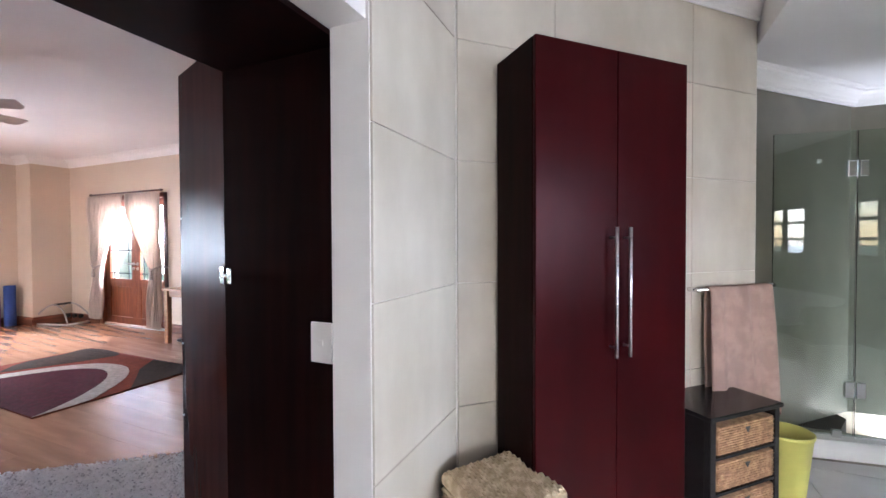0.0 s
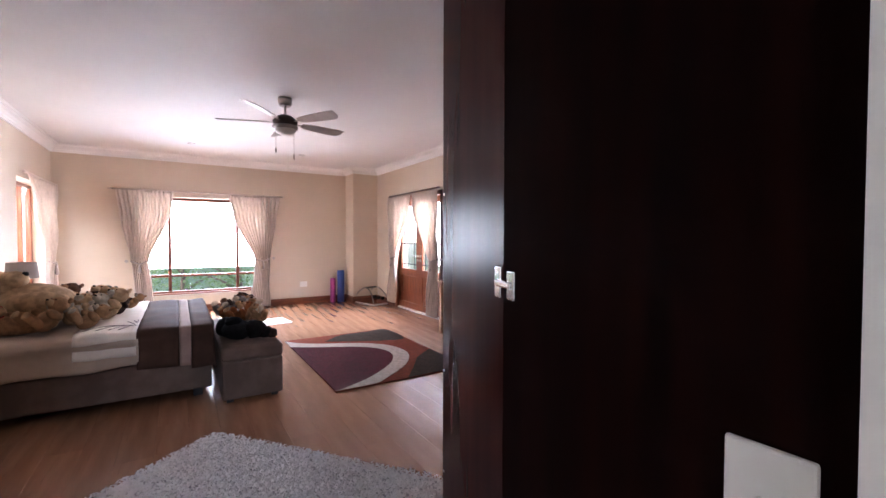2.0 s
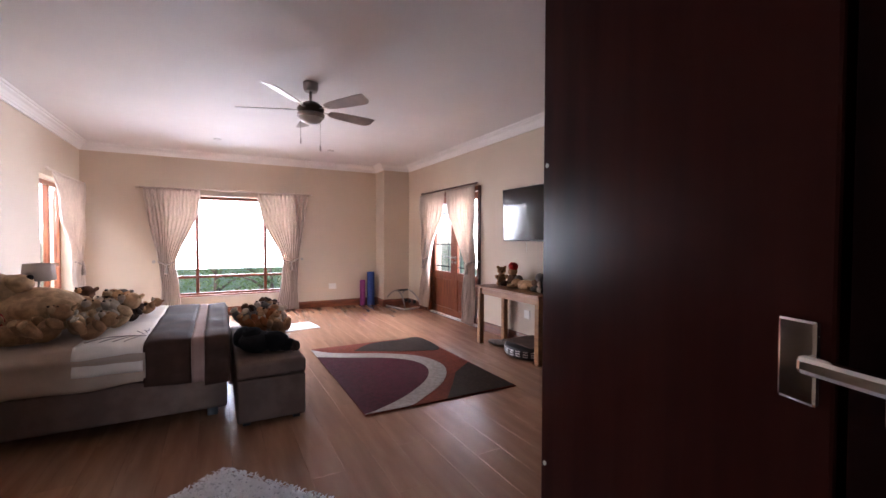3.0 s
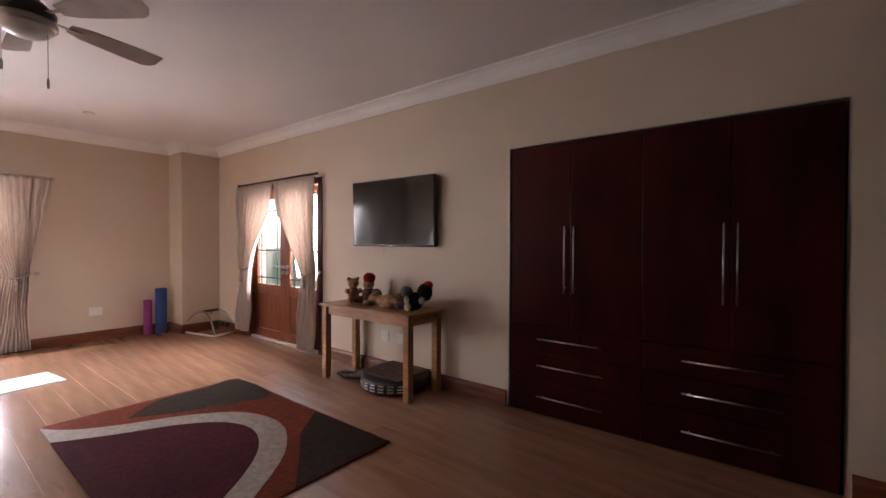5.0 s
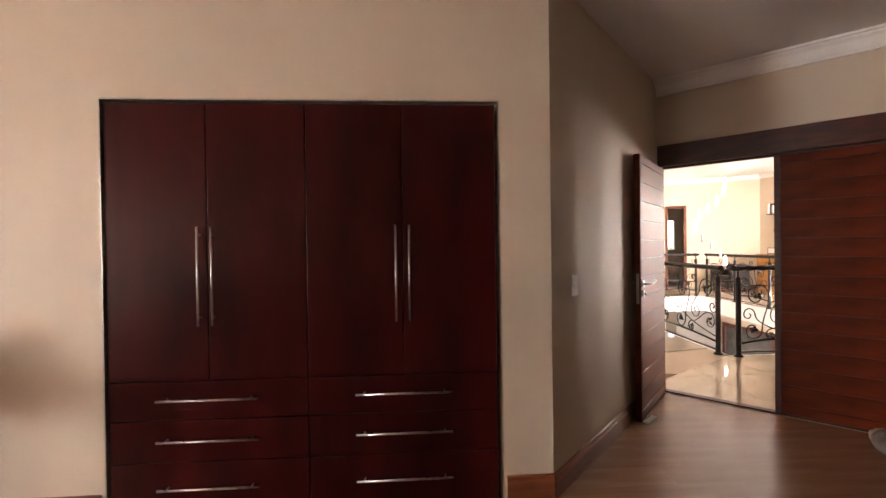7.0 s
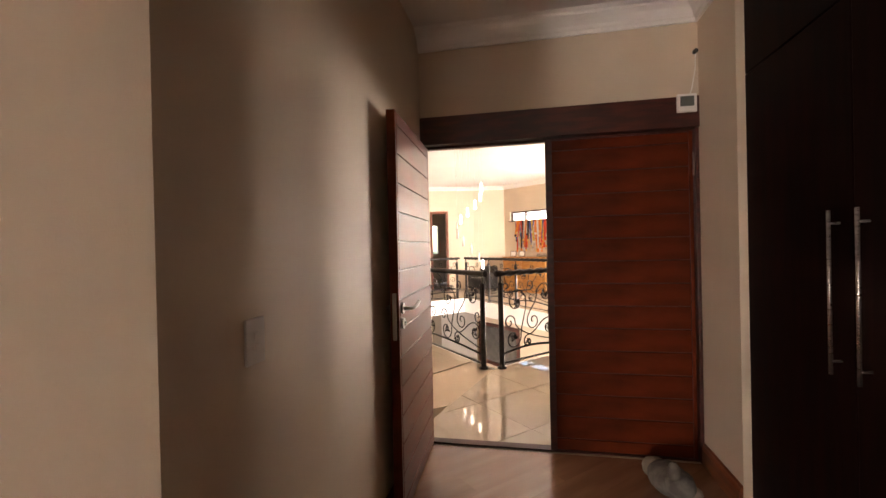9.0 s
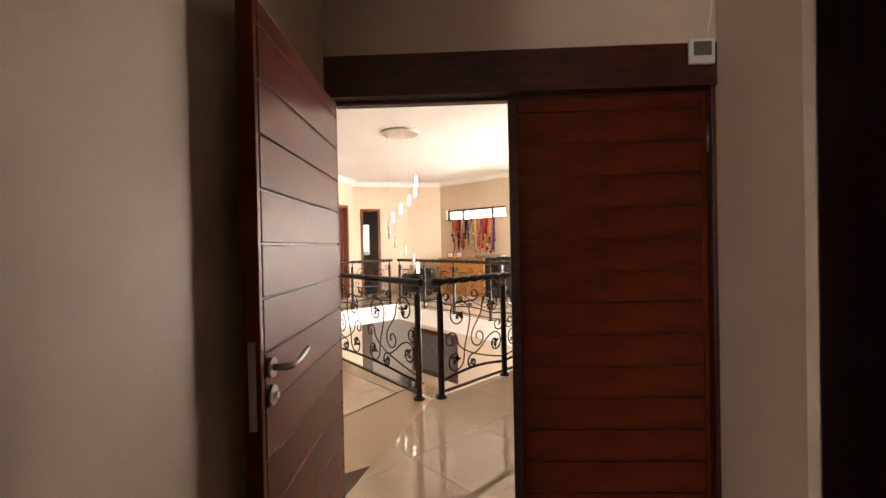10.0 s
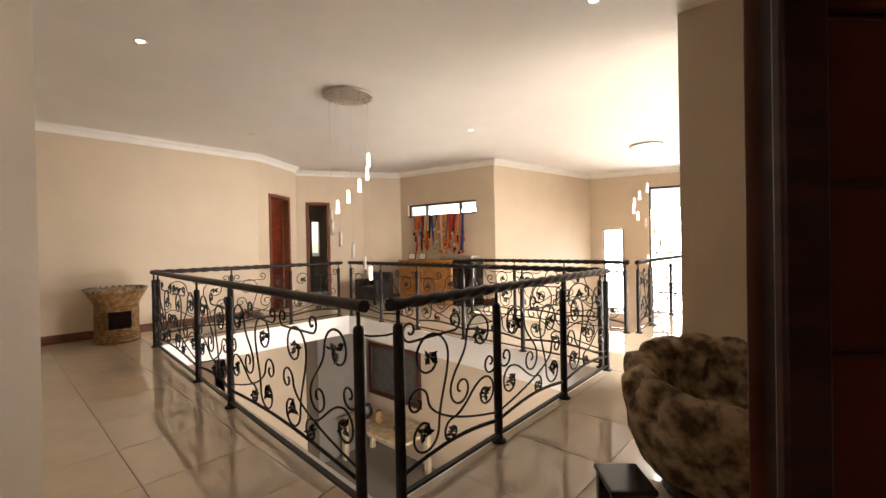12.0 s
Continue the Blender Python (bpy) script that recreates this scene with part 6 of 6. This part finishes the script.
def chandelier(x, y, label, seed, lowest):
    c = thing("pendant_cluster", pose(x, y, 0), label, "chandelier", "pendant clusters")
    bm = bmesh.new()
    lathe(bm, [(0.30, HALL - 0.035), (0.31, HALL - 0.03), (0.31, HALL - 0.004), (0.02, HALL - 0.003)], 36)
    part("canopy", bm, STEEL, c, "round brushed steel canopy")
    n = 11
    for i in range(n):
        a = radians(seed - 48 + 36 * i)
        r = 0.24
        px, py = r * math.cos(a), r * math.sin(a)
        z = HALL - 0.90 - (HALL - 0.90 - lowest) * i / (n - 1)
        bm = bmesh.new()
        tube(bm, [(px, py, z + 0.15), (px, py, HALL - 0.034)], 0.0012, 5)
        tube(bm, [(px, py, z + 0.145), (px, py, z + 0.185)], 0.012, 8)
        wire = part("wire", bm, STEEL, c)
        bm = bmesh.new()
        lathe(bm, [(0.012, 0.165), (0.019, 0.160), (0.019, 0.125), (0.024, 0.0), (0.020, 0.002), (0.016, 0.13)], 14, (px, py, z))
        lit_ = i < 5 or i == n - 1
        part("shade", bm, PENDANT if lit_ else TUBEGLASS, wire, "lit frosted glass tube" if lit_ else "clear unlit glass tube")


chandelier(3.50, 9.42, "glass tube pendants on a round steel canopy over the well", 0, 0.93)
chandelier(9.2, 7.6, "cluster of glass tube pendants over the stairs", 60, 0.9)
for x, y, lit in ((1.39, 9.61, True), (5.87, 9.34, True), (3.66, 6.36, True), (3.4, 12.0, False), (7.2, 5.6, True)):
    downlight(x, y, HALL, lit, "small lit recessed landing downlight" if lit else "small unlit recessed landing downlight")

# ---- landing: doors and windows ----


def far_door(name, m, w, h, label, open_deg, wood=DOORWOOD, depth=0.25):
    d = thing(name, m, label, "door", kind="structure")
    for a, b, c, e in ((0, 0.07, 0, h), (w - 0.07, w, 0, h), (0.07, w - 0.07, h - 0.07, h)):
        part("frame", rbox(a, b, -0.02, 0.12, c, e, 0.004), SKIRT, d)
    mm = pose(0.072, 0.075, 0, 0, 0, open_deg)
    lf = part("leaf", rbox(0.0, w - 0.144, 0.0, 0.04, 0.01, h - 0.075, 0.003), wood, d, m=mm)
    k = 11
    for i in range(k):
        z0 = 0.02 + (h - 0.1) * i / k
        part("board", rbox(0.03, w - 0.174, -0.006, 0.001, z0 + 0.006, z0 + (h - 0.1) / k - 0.006, 0.003), wood, lf)
    return d


d1 = along(HP[1], HP[2])
far_door("door_2", d1 @ pose(0.375, 0.0, 0), 0.79, 2.515, "closed red-brown boarded door on the landing", 6)
d2 = along((5.2, 14.70), HP[3])
far_door("door_3", d2 @ pose(0.595, 0.0, 0), 0.57, 2.475, "half-open dark-framed door on the landing", 100)
framed_window("window_4", along(HP[4], HP[5]) @ pose(0.245, 0.06, 0), 2.02, 2.085, 2.395, (0.55, 1.55), (), DARKDOOR, "long slit window high in the landing wall", fw=0.04)
WE = along(HP[6], HP[7])
framed_window("window_5", WE @ pose(0.335, 0.08, 0), 0.52, -0.55, 1.715, (), (0.55,), DARKDOOR, "slim tall dark-framed stair window", fw=0.035)
framed_window("window_6", WE @ pose(1.485, 0.08, 0), 1.21, -0.55, 2.795, (0.82,), (0.0, 0.25, 1.05, 1.9), DARKDOOR, "tall dark-framed stair window with many panes", fw=0.05)
# window of the added passage, out of view
framed_window("window_7", along(HP[10], HP[11]) @ pose(0.305, 0.1, 0), 3.44, 0.16, 2.99, (1.15, 2.3), (0.95,), DARKDOOR, "unseen wide dark-framed window added to light the landing")

# ---- landing: furniture ----
pc = thing("papasan_chair", pose(3.00, 5.45, 0) @ Matrix.Diagonal((0.96, 0.96, 0.96, 1)), "round cushioned chair in mottled brown fabric on a dark base", "chair")
bm = bmesh.new()
lathe(bm, [(0.26, 0.0), (0.30, 0.015), (0.30, 0.10), (0.24, 0.12)], 30)
part("base", bm, BLACKLACQ, pc, "round black base")
bm = bmesh.new()
n = 160
prof = [(0.30, 0.10), (0.40, 0.16), (0.46, 0.28), (0.485, 0.42), (0.49, 0.56), (0.48, 0.68), (0.445, 0.765), (0.39, 0.795), (0.335, 0.765), (0.30, 0.68), (0.285, 0.56), (0.26, 0.47), (0.20, 0.435), (0.10, 0.445), (0.02, 0.45)]
prof = [(p[0] + (q[0] - p[0]) * k / 3, p[1] + (q[1] - p[1]) * k / 3) for p, q in zip(prof, prof[1:]) for k in range(3)] + [prof[-1]]
rings = []
for i, (r, z) in enumerate(prof):
    t = i / (len(prof) - 1)
    ring = []
    for j in range(n):
        a = 2 * math.pi * j / n
        pleat = abs(math.sin(7.5 * a + 2.3 * math.sin(5 * t + a) + 0.9 * math.sin(3 * a))) ** 0.38
        roll = math.exp(-((t - 0.45) / 0.28) ** 2)
        k = 0.070 * (pleat - 0.65) * roll + 0.014 * math.sin(7 * a + 19 * t) * (t < 0.95)
        crease = noise.noise(Vector((2.6 * math.cos(a) + 5, 2.6 * math.sin(a), 3.5 * t + 0.8 * a)))
        k -= 0.016 * max(0.0, 1 - abs(crease) / 0.10) * (0.1 < t < 0.9)
        front = 0.5 + 0.5 * math.cos(a - radians(205))
        zz = z * (1 - 0.22 * front * min(1, max(0, (z - 0.3) / 0.4)))
        ring.append(bm.verts.new(((r + k) * math.cos(a), (r + k) * math.sin(a), zz + 0.5 * k)))
    rings.append(ring)
for a, b in zip(rings, rings[1:]):
    for j in range(n):
        f = bm.faces.new((a[j], a[(j + 1) % n], b[(j + 1) % n], b[j]))
        f.smooth = True
bm.faces.new(rings[0][::-1])
bm.faces.new(rings[-1])
part("cushion", bm, LEATHER, pc)
st = thing("step_stool", pose(2.50, 5.78, 0, 0, 0, 40), "low black stool on the tiled floor beside the chair", "stool")
part("top", rbox(-0.13, 0.13, -0.11, 0.11, 0.16, 0.19, 0.01), BLACKLACQ, st)
for x in (-0.10, 0.10):
    part("side", rbox(x - 0.02, x + 0.02, -0.10, 0.10, 0.0, 0.16, 0.006), BLACKLACQ, st)

pt = thing("wicker_planter", pose(1.73, 12.92, 0) @ Matrix.Diagonal((1.12, 1.12, 1.38, 1)), "golden wicker stand with a flared top and a dark opening", "stand")
bm = bmesh.new()
prof = [(0.24, 0.0), (0.255, 0.02), (0.235, 0.06), (0.225, 0.30), (0.235, 0.40), (0.27, 0.46), (0.33, 0.54), (0.335, 0.57), (0.30, 0.575)]
lathe(bm, prof, 28)
part("body", bm, BASKETW, pt)
for k in range(15):
    bm = bmesh.new()
    z = 0.03 + 0.026 * k
    r = 0.246 if k < 2 else 0.236
    tube(bm, [(r * math.cos(a) * (1 + 0.015 * (1 if (i + k) % 2 else -1)), r * math.sin(a) * (1 + 0.015 * (1 if (i + k) % 2 else -1)), z) for i, a in enumerate([2 * math.pi * q / 36 for q in range(37)])], 0.010, 5)
    part("strand", bm, BASKETW, pt)
# nothing is cut out: a near-black block gives the opening's inner shade
part("opening", rbox(-0.13, 0.11, -0.262, -0.225, 0.16, 0.34, 0.006), WENGE, pt, "dark block for the shade in the square opening")
bm = bmesh.new()
for k in range(26):
    a = 2 * math.pi * k / 26
    tube(bm, [(0.30 * math.cos(a), 0.30 * math.sin(a), 0.53), (0.345 * math.cos(a), 0.345 * math.sin(a), 0.575), (0.29 * math.cos(a + 0.1), 0.29 * math.sin(a + 0.1), 0.585)], 0.014, 5)
part("rim", bm, GROUT, pt, "dark mossy rim")

# desk, tapestry and things by the slit window
WL = along(HP[4], HP[5])
tp = thing("medal_rack", WL @ pose(0.50, -0.03, 0), "rack of bright sports medals on long ribbons below the window", "medal rack")
bm = bmesh.new()
tube(bm, [(-0.05, 0, 2.10), (1.45, 0, 2.10)], 0.012, 8)
part("pole", bm, DARKDOOR, tp)
part("bracket", rbox(0.66, 0.69, -0.006, 0.026, 2.06, 2.24, 0.003), BLACKPLASTIC, tp)
rt = random.Random(11)
PAL = [mat("ribbon_" + nme, c, 0.85, vary=0.12, scale=30, bump=0.3) for nme, c in (("red", (0.60, 0.05, 0.025)), ("orange", (0.75, 0.22, 0.04)), ("yellow", (0.66, 0.42, 0.07)), ("blue", (0.05, 0.08, 0.30)), ("dark", (0.03, 0.02, 0.03)), ("white", (0.66, 0.62, 0.55)), ("maroon", (0.20, 0.02, 0.03)))]
GOLD = mat("gilt_metal", (0.75, 0.50, 0.18), 0.3, metal=1.0)
for i in range(104):
    x = 0.02 + i * 0.0136 + rt.uniform(-0.008, 0.008)
    low = rt.uniform(1.20, 1.78)
    w = rt.uniform(0.018, 0.034)
    lean = rt.uniform(-0.10, 0.10)
    y = -0.014 - 0.006 * (i % 5)
    bm = bmesh.new()
    for s_ in (-1, 1):
        vs = [bm.verts.new((x + s_ * 0.012 * (1 - t) + lean * t + dx * w, y + dy, 2.10 - (2.10 - low) * t)) for t in (0, 0.35, 0.7, 1) for dx, dy in ((-1, 0), (1, 0), (1, 0.002), (-1, 0.002))]
        for k in range(3):
            for j in range(4):
                bm.faces.new((vs[4 * k + j], vs[4 * k + (j + 1) % 4], vs[4 * k + 4 + (j + 1) % 4], vs[4 * k + 4 + j]))
    rb = part("ribbon", bm, PAL[rt.choice((0, 0, 0, 1, 1, 1, 2, 3, 3, 4, 5, 5, 5, 6))], tp)
    bm = bmesh.new()
    tube(bm, [(x + lean, y - 0.004, low - 0.03), (x + lean, y + 0.004, low - 0.03)], 0.036, 14)
    part("medal", bm, rt.choice((GOLD, NICKEL, PAL[1], PAL[0], PAL[4], PAL[5])), rb)
dk = thing("desk", WL @ pose(0.45, -0.62, 0), "amber timber desk with a panelled front", "desk")
part("top", rbox(-0.02, 1.52, -0.02, 0.57, 0.985, 1.02, 0.006), DESKWOOD, dk)
part("front", rbox(0.0, 1.50, 0.0, 0.03, 0.0, 0.985, 0.005), DESKWOOD, dk)
for x in (0.0, 1.47):
    part("side", rbox(x, x + 0.03, 0.031, 0.55, 0.0, 0.984, 0.004), DESKWOOD, dk)
for x in (0.12, 0.80):
    part("panel", rbox(x, x + 0.58, -0.012, 0.0, 0.12, 0.88, 0.008), DESKWOOD, dk)
for x, lb in ((0.10, "small dark-framed photograph on the desk"), (0.42, "small pale-framed picture on the desk")):
    ph = thing("picture_frame", WL @ pose(0.45 + x, -0.40, 1.021, -10, 0, 0), lb, "picture frame")
    part("frame", rbox(0, 0.22, 0, 0.015, 0, 0.17, 0.003), DARKDOOR, ph)
    part("picture", rbox(0.02, 0.20, -0.002, 0.0, 0.02, 0.15, 0.001), PLASTIC, ph)
cv = thing("folded_cover", WL @ pose(1.60, -0.55, 1.02), "grey folded cover draped over a dark cabinet", "cover")
part("cloth", rbox(0, 0.85, 0, 0.5, 0.002, 0.09, 0.04, 3), GROUT, cv)
cb = thing("low_cabinet", WL @ pose(1.60, -0.55, 0), "dark low cabinet beside the desk", "cabinet")
part("body", rbox(0, 0.85, 0, 0.5, 0.0, 1.02, 0.006), BLACKLACQ, cb)
bc = thing("tub_chair", WL @ pose(0.0, -1.05, 0), "dark leather tub chair near the desk", "chair")
part("seat", rbox(-0.30, 0.30, -0.28, 0.28, 0.10, 0.42, 0.06, 3), BLACKPLASTIC, bc)
part("back", rbox(-0.33, 0.33, 0.22, 0.36, 0.10, 0.74, 0.06, 3), BLACKPLASTIC, bc)
for x in (-0.36, 0.26):
    part("arm", rbox(x, x + 0.10, -0.28, 0.30, 0.10, 0.58, 0.04, 3), BLACKPLASTIC, bc)
for x in (-0.25, 0.25):
    for y in (-0.22, 0.28):
        part("foot", rbox(x - 0.03, x + 0.03, y - 0.03, y + 0.03, 0, 0.10, 0.006), BLACKPLASTIC, bc)

# ---- the storey below ----
pf = thing("framed_mirror", pose(6.295, 12.72, 0, 0, 0, -90), "large dark-framed mirror on the wall downstairs", "mirror")
for a, b, c, d in ((0, 1.66, -1.96, -1.86), (0, 1.66, -0.90, -0.80), (0, 0.10, -1.86, -0.90), (1.56, 1.66, -1.86, -0.90)):
    part("frame", rbox(a, b, -0.05, -0.003, c, d, 0.008), DARKDOOR, pf)
part("glass", rbox(0.10, 1.56, -0.02, -0.008, -1.86, -0.90, 0.002), mat("grey_picture_glass", (0.09, 0.085, 0.08), 0.12), pf)
sdb = thing("console_table", pose(5.72, 11.6, -3.05), "cream stone-topped console table downstairs", "console table")
part("top", rbox(-0.45, 0.45, -1.0, 0.9, 0.80, 0.86, 0.01), STONE, sdb)
for x in (-0.35, 0.35):
    for y in (-0.9, 0.8):
        part("leg", rbox(x - 0.05, x + 0.05, y - 0.05, y + 0.05, 0, 0.80, 0.008), STONE, sdb)
for dy, r, h, mt, lb in ((0.45, 0.13, 0.28, BLACKPLASTIC, "dark bowl on the console table"), (0.05, 0.09, 0.26, BASKETW, "amber vase on the console table"), (-0.55, 0.12, 0.14, BASKETW, "round brown dish on the console table")):
    o = thing("vase", pose(5.66, 11.6 + dy, -2.188), lb, "vase")
    bm = bmesh.new()
    lathe(bm, [(r * 0.5, 0), (r, h * 0.35), (r * 0.9, h * 0.7), (r * 0.6, h * 0.92), (r * 0.65, h), (r * 0.5, h * 0.98)], 20)
    part("pot", bm, mt, o)
sf = thing("sofa", pose(5.6, 8.3, -3.05), "red-brown leather bench downstairs", "sofa")
part("seat", rbox(-0.45, 0.45, -0.8, 0.8, 0.12, 0.46, 0.06, 3), BRICKRED, sf)
part("back", rbox(0.30, 0.58, -0.8, 0.8, 0.12, 0.95, 0.06, 3), BRICKRED, sf)
for i in range(5):
    part("slat", rbox(-0.42, 0.28, -0.75 + i * 0.3, -0.5 + i * 0.3, 0.462, 0.50, 0.015), BRICKRED, sf)
for x in (-0.38, 0.45):
    for y in (-0.7, 0.7):
        part("foot", rbox(x - 0.03, x + 0.03, y - 0.03, y + 0.03, 0, 0.12, 0.005), DARKDOOR, sf)

# ---- outside ----


def tree(x, y, h, seed):
    rnd_ = random.Random(seed)
    t = thing("tree", pose(x, y, -3.5), "leafy green tree outside the window", "tree", "garden trees")
    bm = bmesh.new()
    tube(bm, [(0, 0, 0), (0.05, 0.03, h * 0.3), (0.0, 0.1, h * 0.6), (0.1, 0, h * 0.9)], 0.16, 10, 0.04)
    for k in range(7):
        a, z = k * 0.9, h * (0.35 + 0.07 * k)
        tube(bm, [(0, 0.05, z), (0.6 * math.cos(a), 0.6 * math.sin(a), z + 0.4), (1.3 * math.cos(a), 1.3 * math.sin(a), z + 0.7)], 0.06, 6, 0.015)
    part("trunk", bm, BARK, t)
    vs, fs = [], []
    clumps = [(rnd_.gauss(0, h * 0.17), rnd_.gauss(0, h * 0.17), rnd_.uniform(h * 0.3, h * 1.0)) for _ in range(64)]
    for k in range(2600):
        c = clumps[rnd_.randrange(len(clumps))]
        p = Vector((c[0] + rnd_.gauss(0, 0.3), c[1] + rnd_.gauss(0, 0.3), c[2] + rnd_.gauss(0, 0.25)))
        d = Vector((rnd_.gauss(0, 1), rnd_.gauss(0, 1), rnd_.gauss(0, 0.7))).normalized()
        e = d.orthogonal().normalized()
        s = rnd_.uniform(0.07, 0.14)
        b = len(vs)
        vs += [p, p + d * s * 0.5 + e * s * 0.3, p + d * s, p + d * s * 0.5 - e * s * 0.3]
        fs.append((b, b + 1, b + 2, b + 3))
    me_ = bpy.data.meshes.new("crown")
    me_.from_pydata(vs, [], fs)
    me_.materials.append(LEAF)
    part("crown", me_, None, t)


for i, (x, y, h) in enumerate(((-15.5, -1.0, 4.6), (-17, 2.4, 4.2), (-14.5, 5.5, 4.4), (-19, 0.6, 5.6), (-9.5, -8, 5.0), (-6.0, 11, 4.2), (-9, 12.5, 5.0), (17, 6, 5.5), (18, 9, 5.0))):
    tree(x, y, h, 40 + i)
bm = bmesh.new()
box(bm, -9.0, -4.5, 4.5, 6.9, -0.25, -0.08)
solid("terrace", bm, BATHFLOOR, "pale tiled balcony outside the french doors", "terrace", kind="structure")

# ---- floor boards and tiles ----
bm = bmesh.new()
box(bm, W - 0.2, -0.34, S - 0.2, N + 0.6, -0.14, -0.012)
prism(bm, [(-1.4, N - 0.2), (0.9, 2.2), (1.9, 4.2), OUT_R, OUT_L, (-1.4, 4.4)], -0.138, -0.0125)
ob = solid("floor", bm, SCREED, "laminate plank floor over a dark screed", "floor", kind="structure")
ROOM = [(W, S), (-0.36, S), (-0.36, N), (W, N)]
rows_y = 0.19
k = 0
shared = to_mesh("plank", rbox(0.0004, 1.2796, 0.0004, rows_y - 0.0004, -0.012, 0.0, 0.0005, 1), PLANK)
y = S
while y < 5.9:
    off = (k * 0.47) % 1.28
    x = W - off
    while x < 1.7:
        quad = [(x, y), (x + 1.28, y), (x + 1.28, y + rows_y), (x, y + rows_y)]
        whole = x > W and x + 1.28 < -0.36 and y + rows_y < N
        if whole:
            part("plank", shared, None, ob, m=pose(x, y, 0))
        else:
            for region in (ROOM,):
                pc = clip_convex(quad, region)
                if len(pc) >= 3:
                    bm = bmesh.new()
                    prism(bm, [(px - x, py - y) for px, py in pc], -0.012, 0.0)
                    part("plank", to_mesh("plank", bm, PLANK), None, ob, m=pose(x, y, 0))
            for region in ([(-0.36, 2.3), (1.47, 4.16), IN_R, IN_L, (-0.36, 5.04)], [(-1.237, N), (-0.36, N), (-0.36, 5.04)]):
                pc = clip_convex(quad, region)
                if len(pc) >= 3:
                    bm = bmesh.new()
                    prism(bm, [(px - x, py - y) for px, py in pc], -0.012, 0.0)
                    part("plank", to_mesh("plank", bm, PLANK), None, ob, m=pose(x, y, 0))
        x += 1.28
    y += rows_y
    k += 1


def tiled(parent, regions, size, joint, thick, material, x0, y0, x1, y1, mesh_name="tile"):
    sh = to_mesh(mesh_name, rbox(joint / 2, size - joint / 2, joint / 2, size - joint / 2, -thick, 0.0, 0.0015, 1), material)
    for i in range(int((x1 - x0) / size) + 1):
        for j in range(int((y1 - y0) / size) + 1):
            x, y = x0 + i * size, y0 + j * size
            g = joint / 2
            quad = [(x + g, y + g), (x + size - g, y + g), (x + size - g, y + size - g), (x + g, y + size - g)]
            for r in regions:
                area = sum(a[0] * b[1] - b[0] * a[1] for a, b in zip(r, r[1:] + r[:1]))
                rr = r if area > 0 else r[::-1]
                pc = clip_convex(quad, rr)
                if len(pc) < 3:
                    continue
                a = abs(sum(p[0] * q[1] - q[0] * p[1] for p, q in zip(pc, pc[1:] + pc[:1]))) / 2
                if a > 0.999 * (size - joint) ** 2:
                    part("tile", sh, None, parent, m=pose(x, y, 0))
                elif a > 0.0005:
                    bm = bmesh.new()
                    prism(bm, [(px - x, py - y) for px, py in pc], -thick, 0.0)
                    part("tile", to_mesh("tile", bm, material), None, parent, m=pose(x, y, 0))


TREG = [
    [(-0.6, 6.6), (0.10, 6.75), OUT_L, A, (1.86, 9.0), (-0.6, 9.0)],
    [(-0.6, 9.0), (1.86, 9.0), B, (2.02, 13.45), (-0.6, 13.45)],
    [B, C, (5.27, 14.2), (5.05, 14.25), (4.05, 13.45), (2.02, 13.45)],
    [C, V4, (8.07, 10.40), (7.72, 13.16), (6.95, 13.75), (5.27, 14.2)],
    [D, V1, V4, C],
    [IN_L, IN_R, OUT_R, OUT_L],
    [OUT_L, OUT_R, (1.9, 4.58), (4.83, 4.56), D, A],
    [(4.83, 4.2), (12.6, 4.2), V2, V1, D],
    [(4.95, 2.6), (9.0, 2.6), (9.0, 4.2), (4.95, 4.2)],
]
tiled(bpy.data.objects["floor_landing"], TREG, 0.64, 0.003, 0.010, FLOORTILE, 0.345 - 0.64 * 2, 4.10 - 0.64 * 3, 12.6, 14.4)
tiled(bpy.data.objects["floor_bathroom"], [[(-0.34, -2.1), (4.2, -2.1), (4.2, 3.7), (1.28, 3.30), (-0.33, 1.4)], [(-0.33, 1.3), (1.28, 3.07), (1.05, 3.07), (-0.33, 1.69)]], 0.45, 0.003, 0.010, BATHFLOOR, -0.5, -2.2, 4.2, 3.4)

# wall tiles in the bathroom
wb = bpy.data.objects["wall_bathroom"]


def wall_tiles(p0, p1, cuts, levels, thick=0.009, material=WALLTILE):
    m = along(p0, p1)
    for a, b in zip(cuts, cuts[1:]):
        for c, d in zip(levels, levels[1:]):
            bm = rbox(a + 0.0015, b - 0.0015, -thick, 0.0, c + 0.0015, d - 0.0015, 0.0012, 1)
            part("tile", bm, material, wb, m=m)


LEVELS = [0.002, 0.132, 0.656, 1.187, 1.709, 2.222, 2.74]
wall_tiles((-0.321, 1.685), (-0.321, 1.052), [0.0, 0.632], LEVELS)
wall_tiles((1.046, 3.053), (-0.318, 1.689), [0.0, 0.529, 1.429, 1.925], LEVELS)
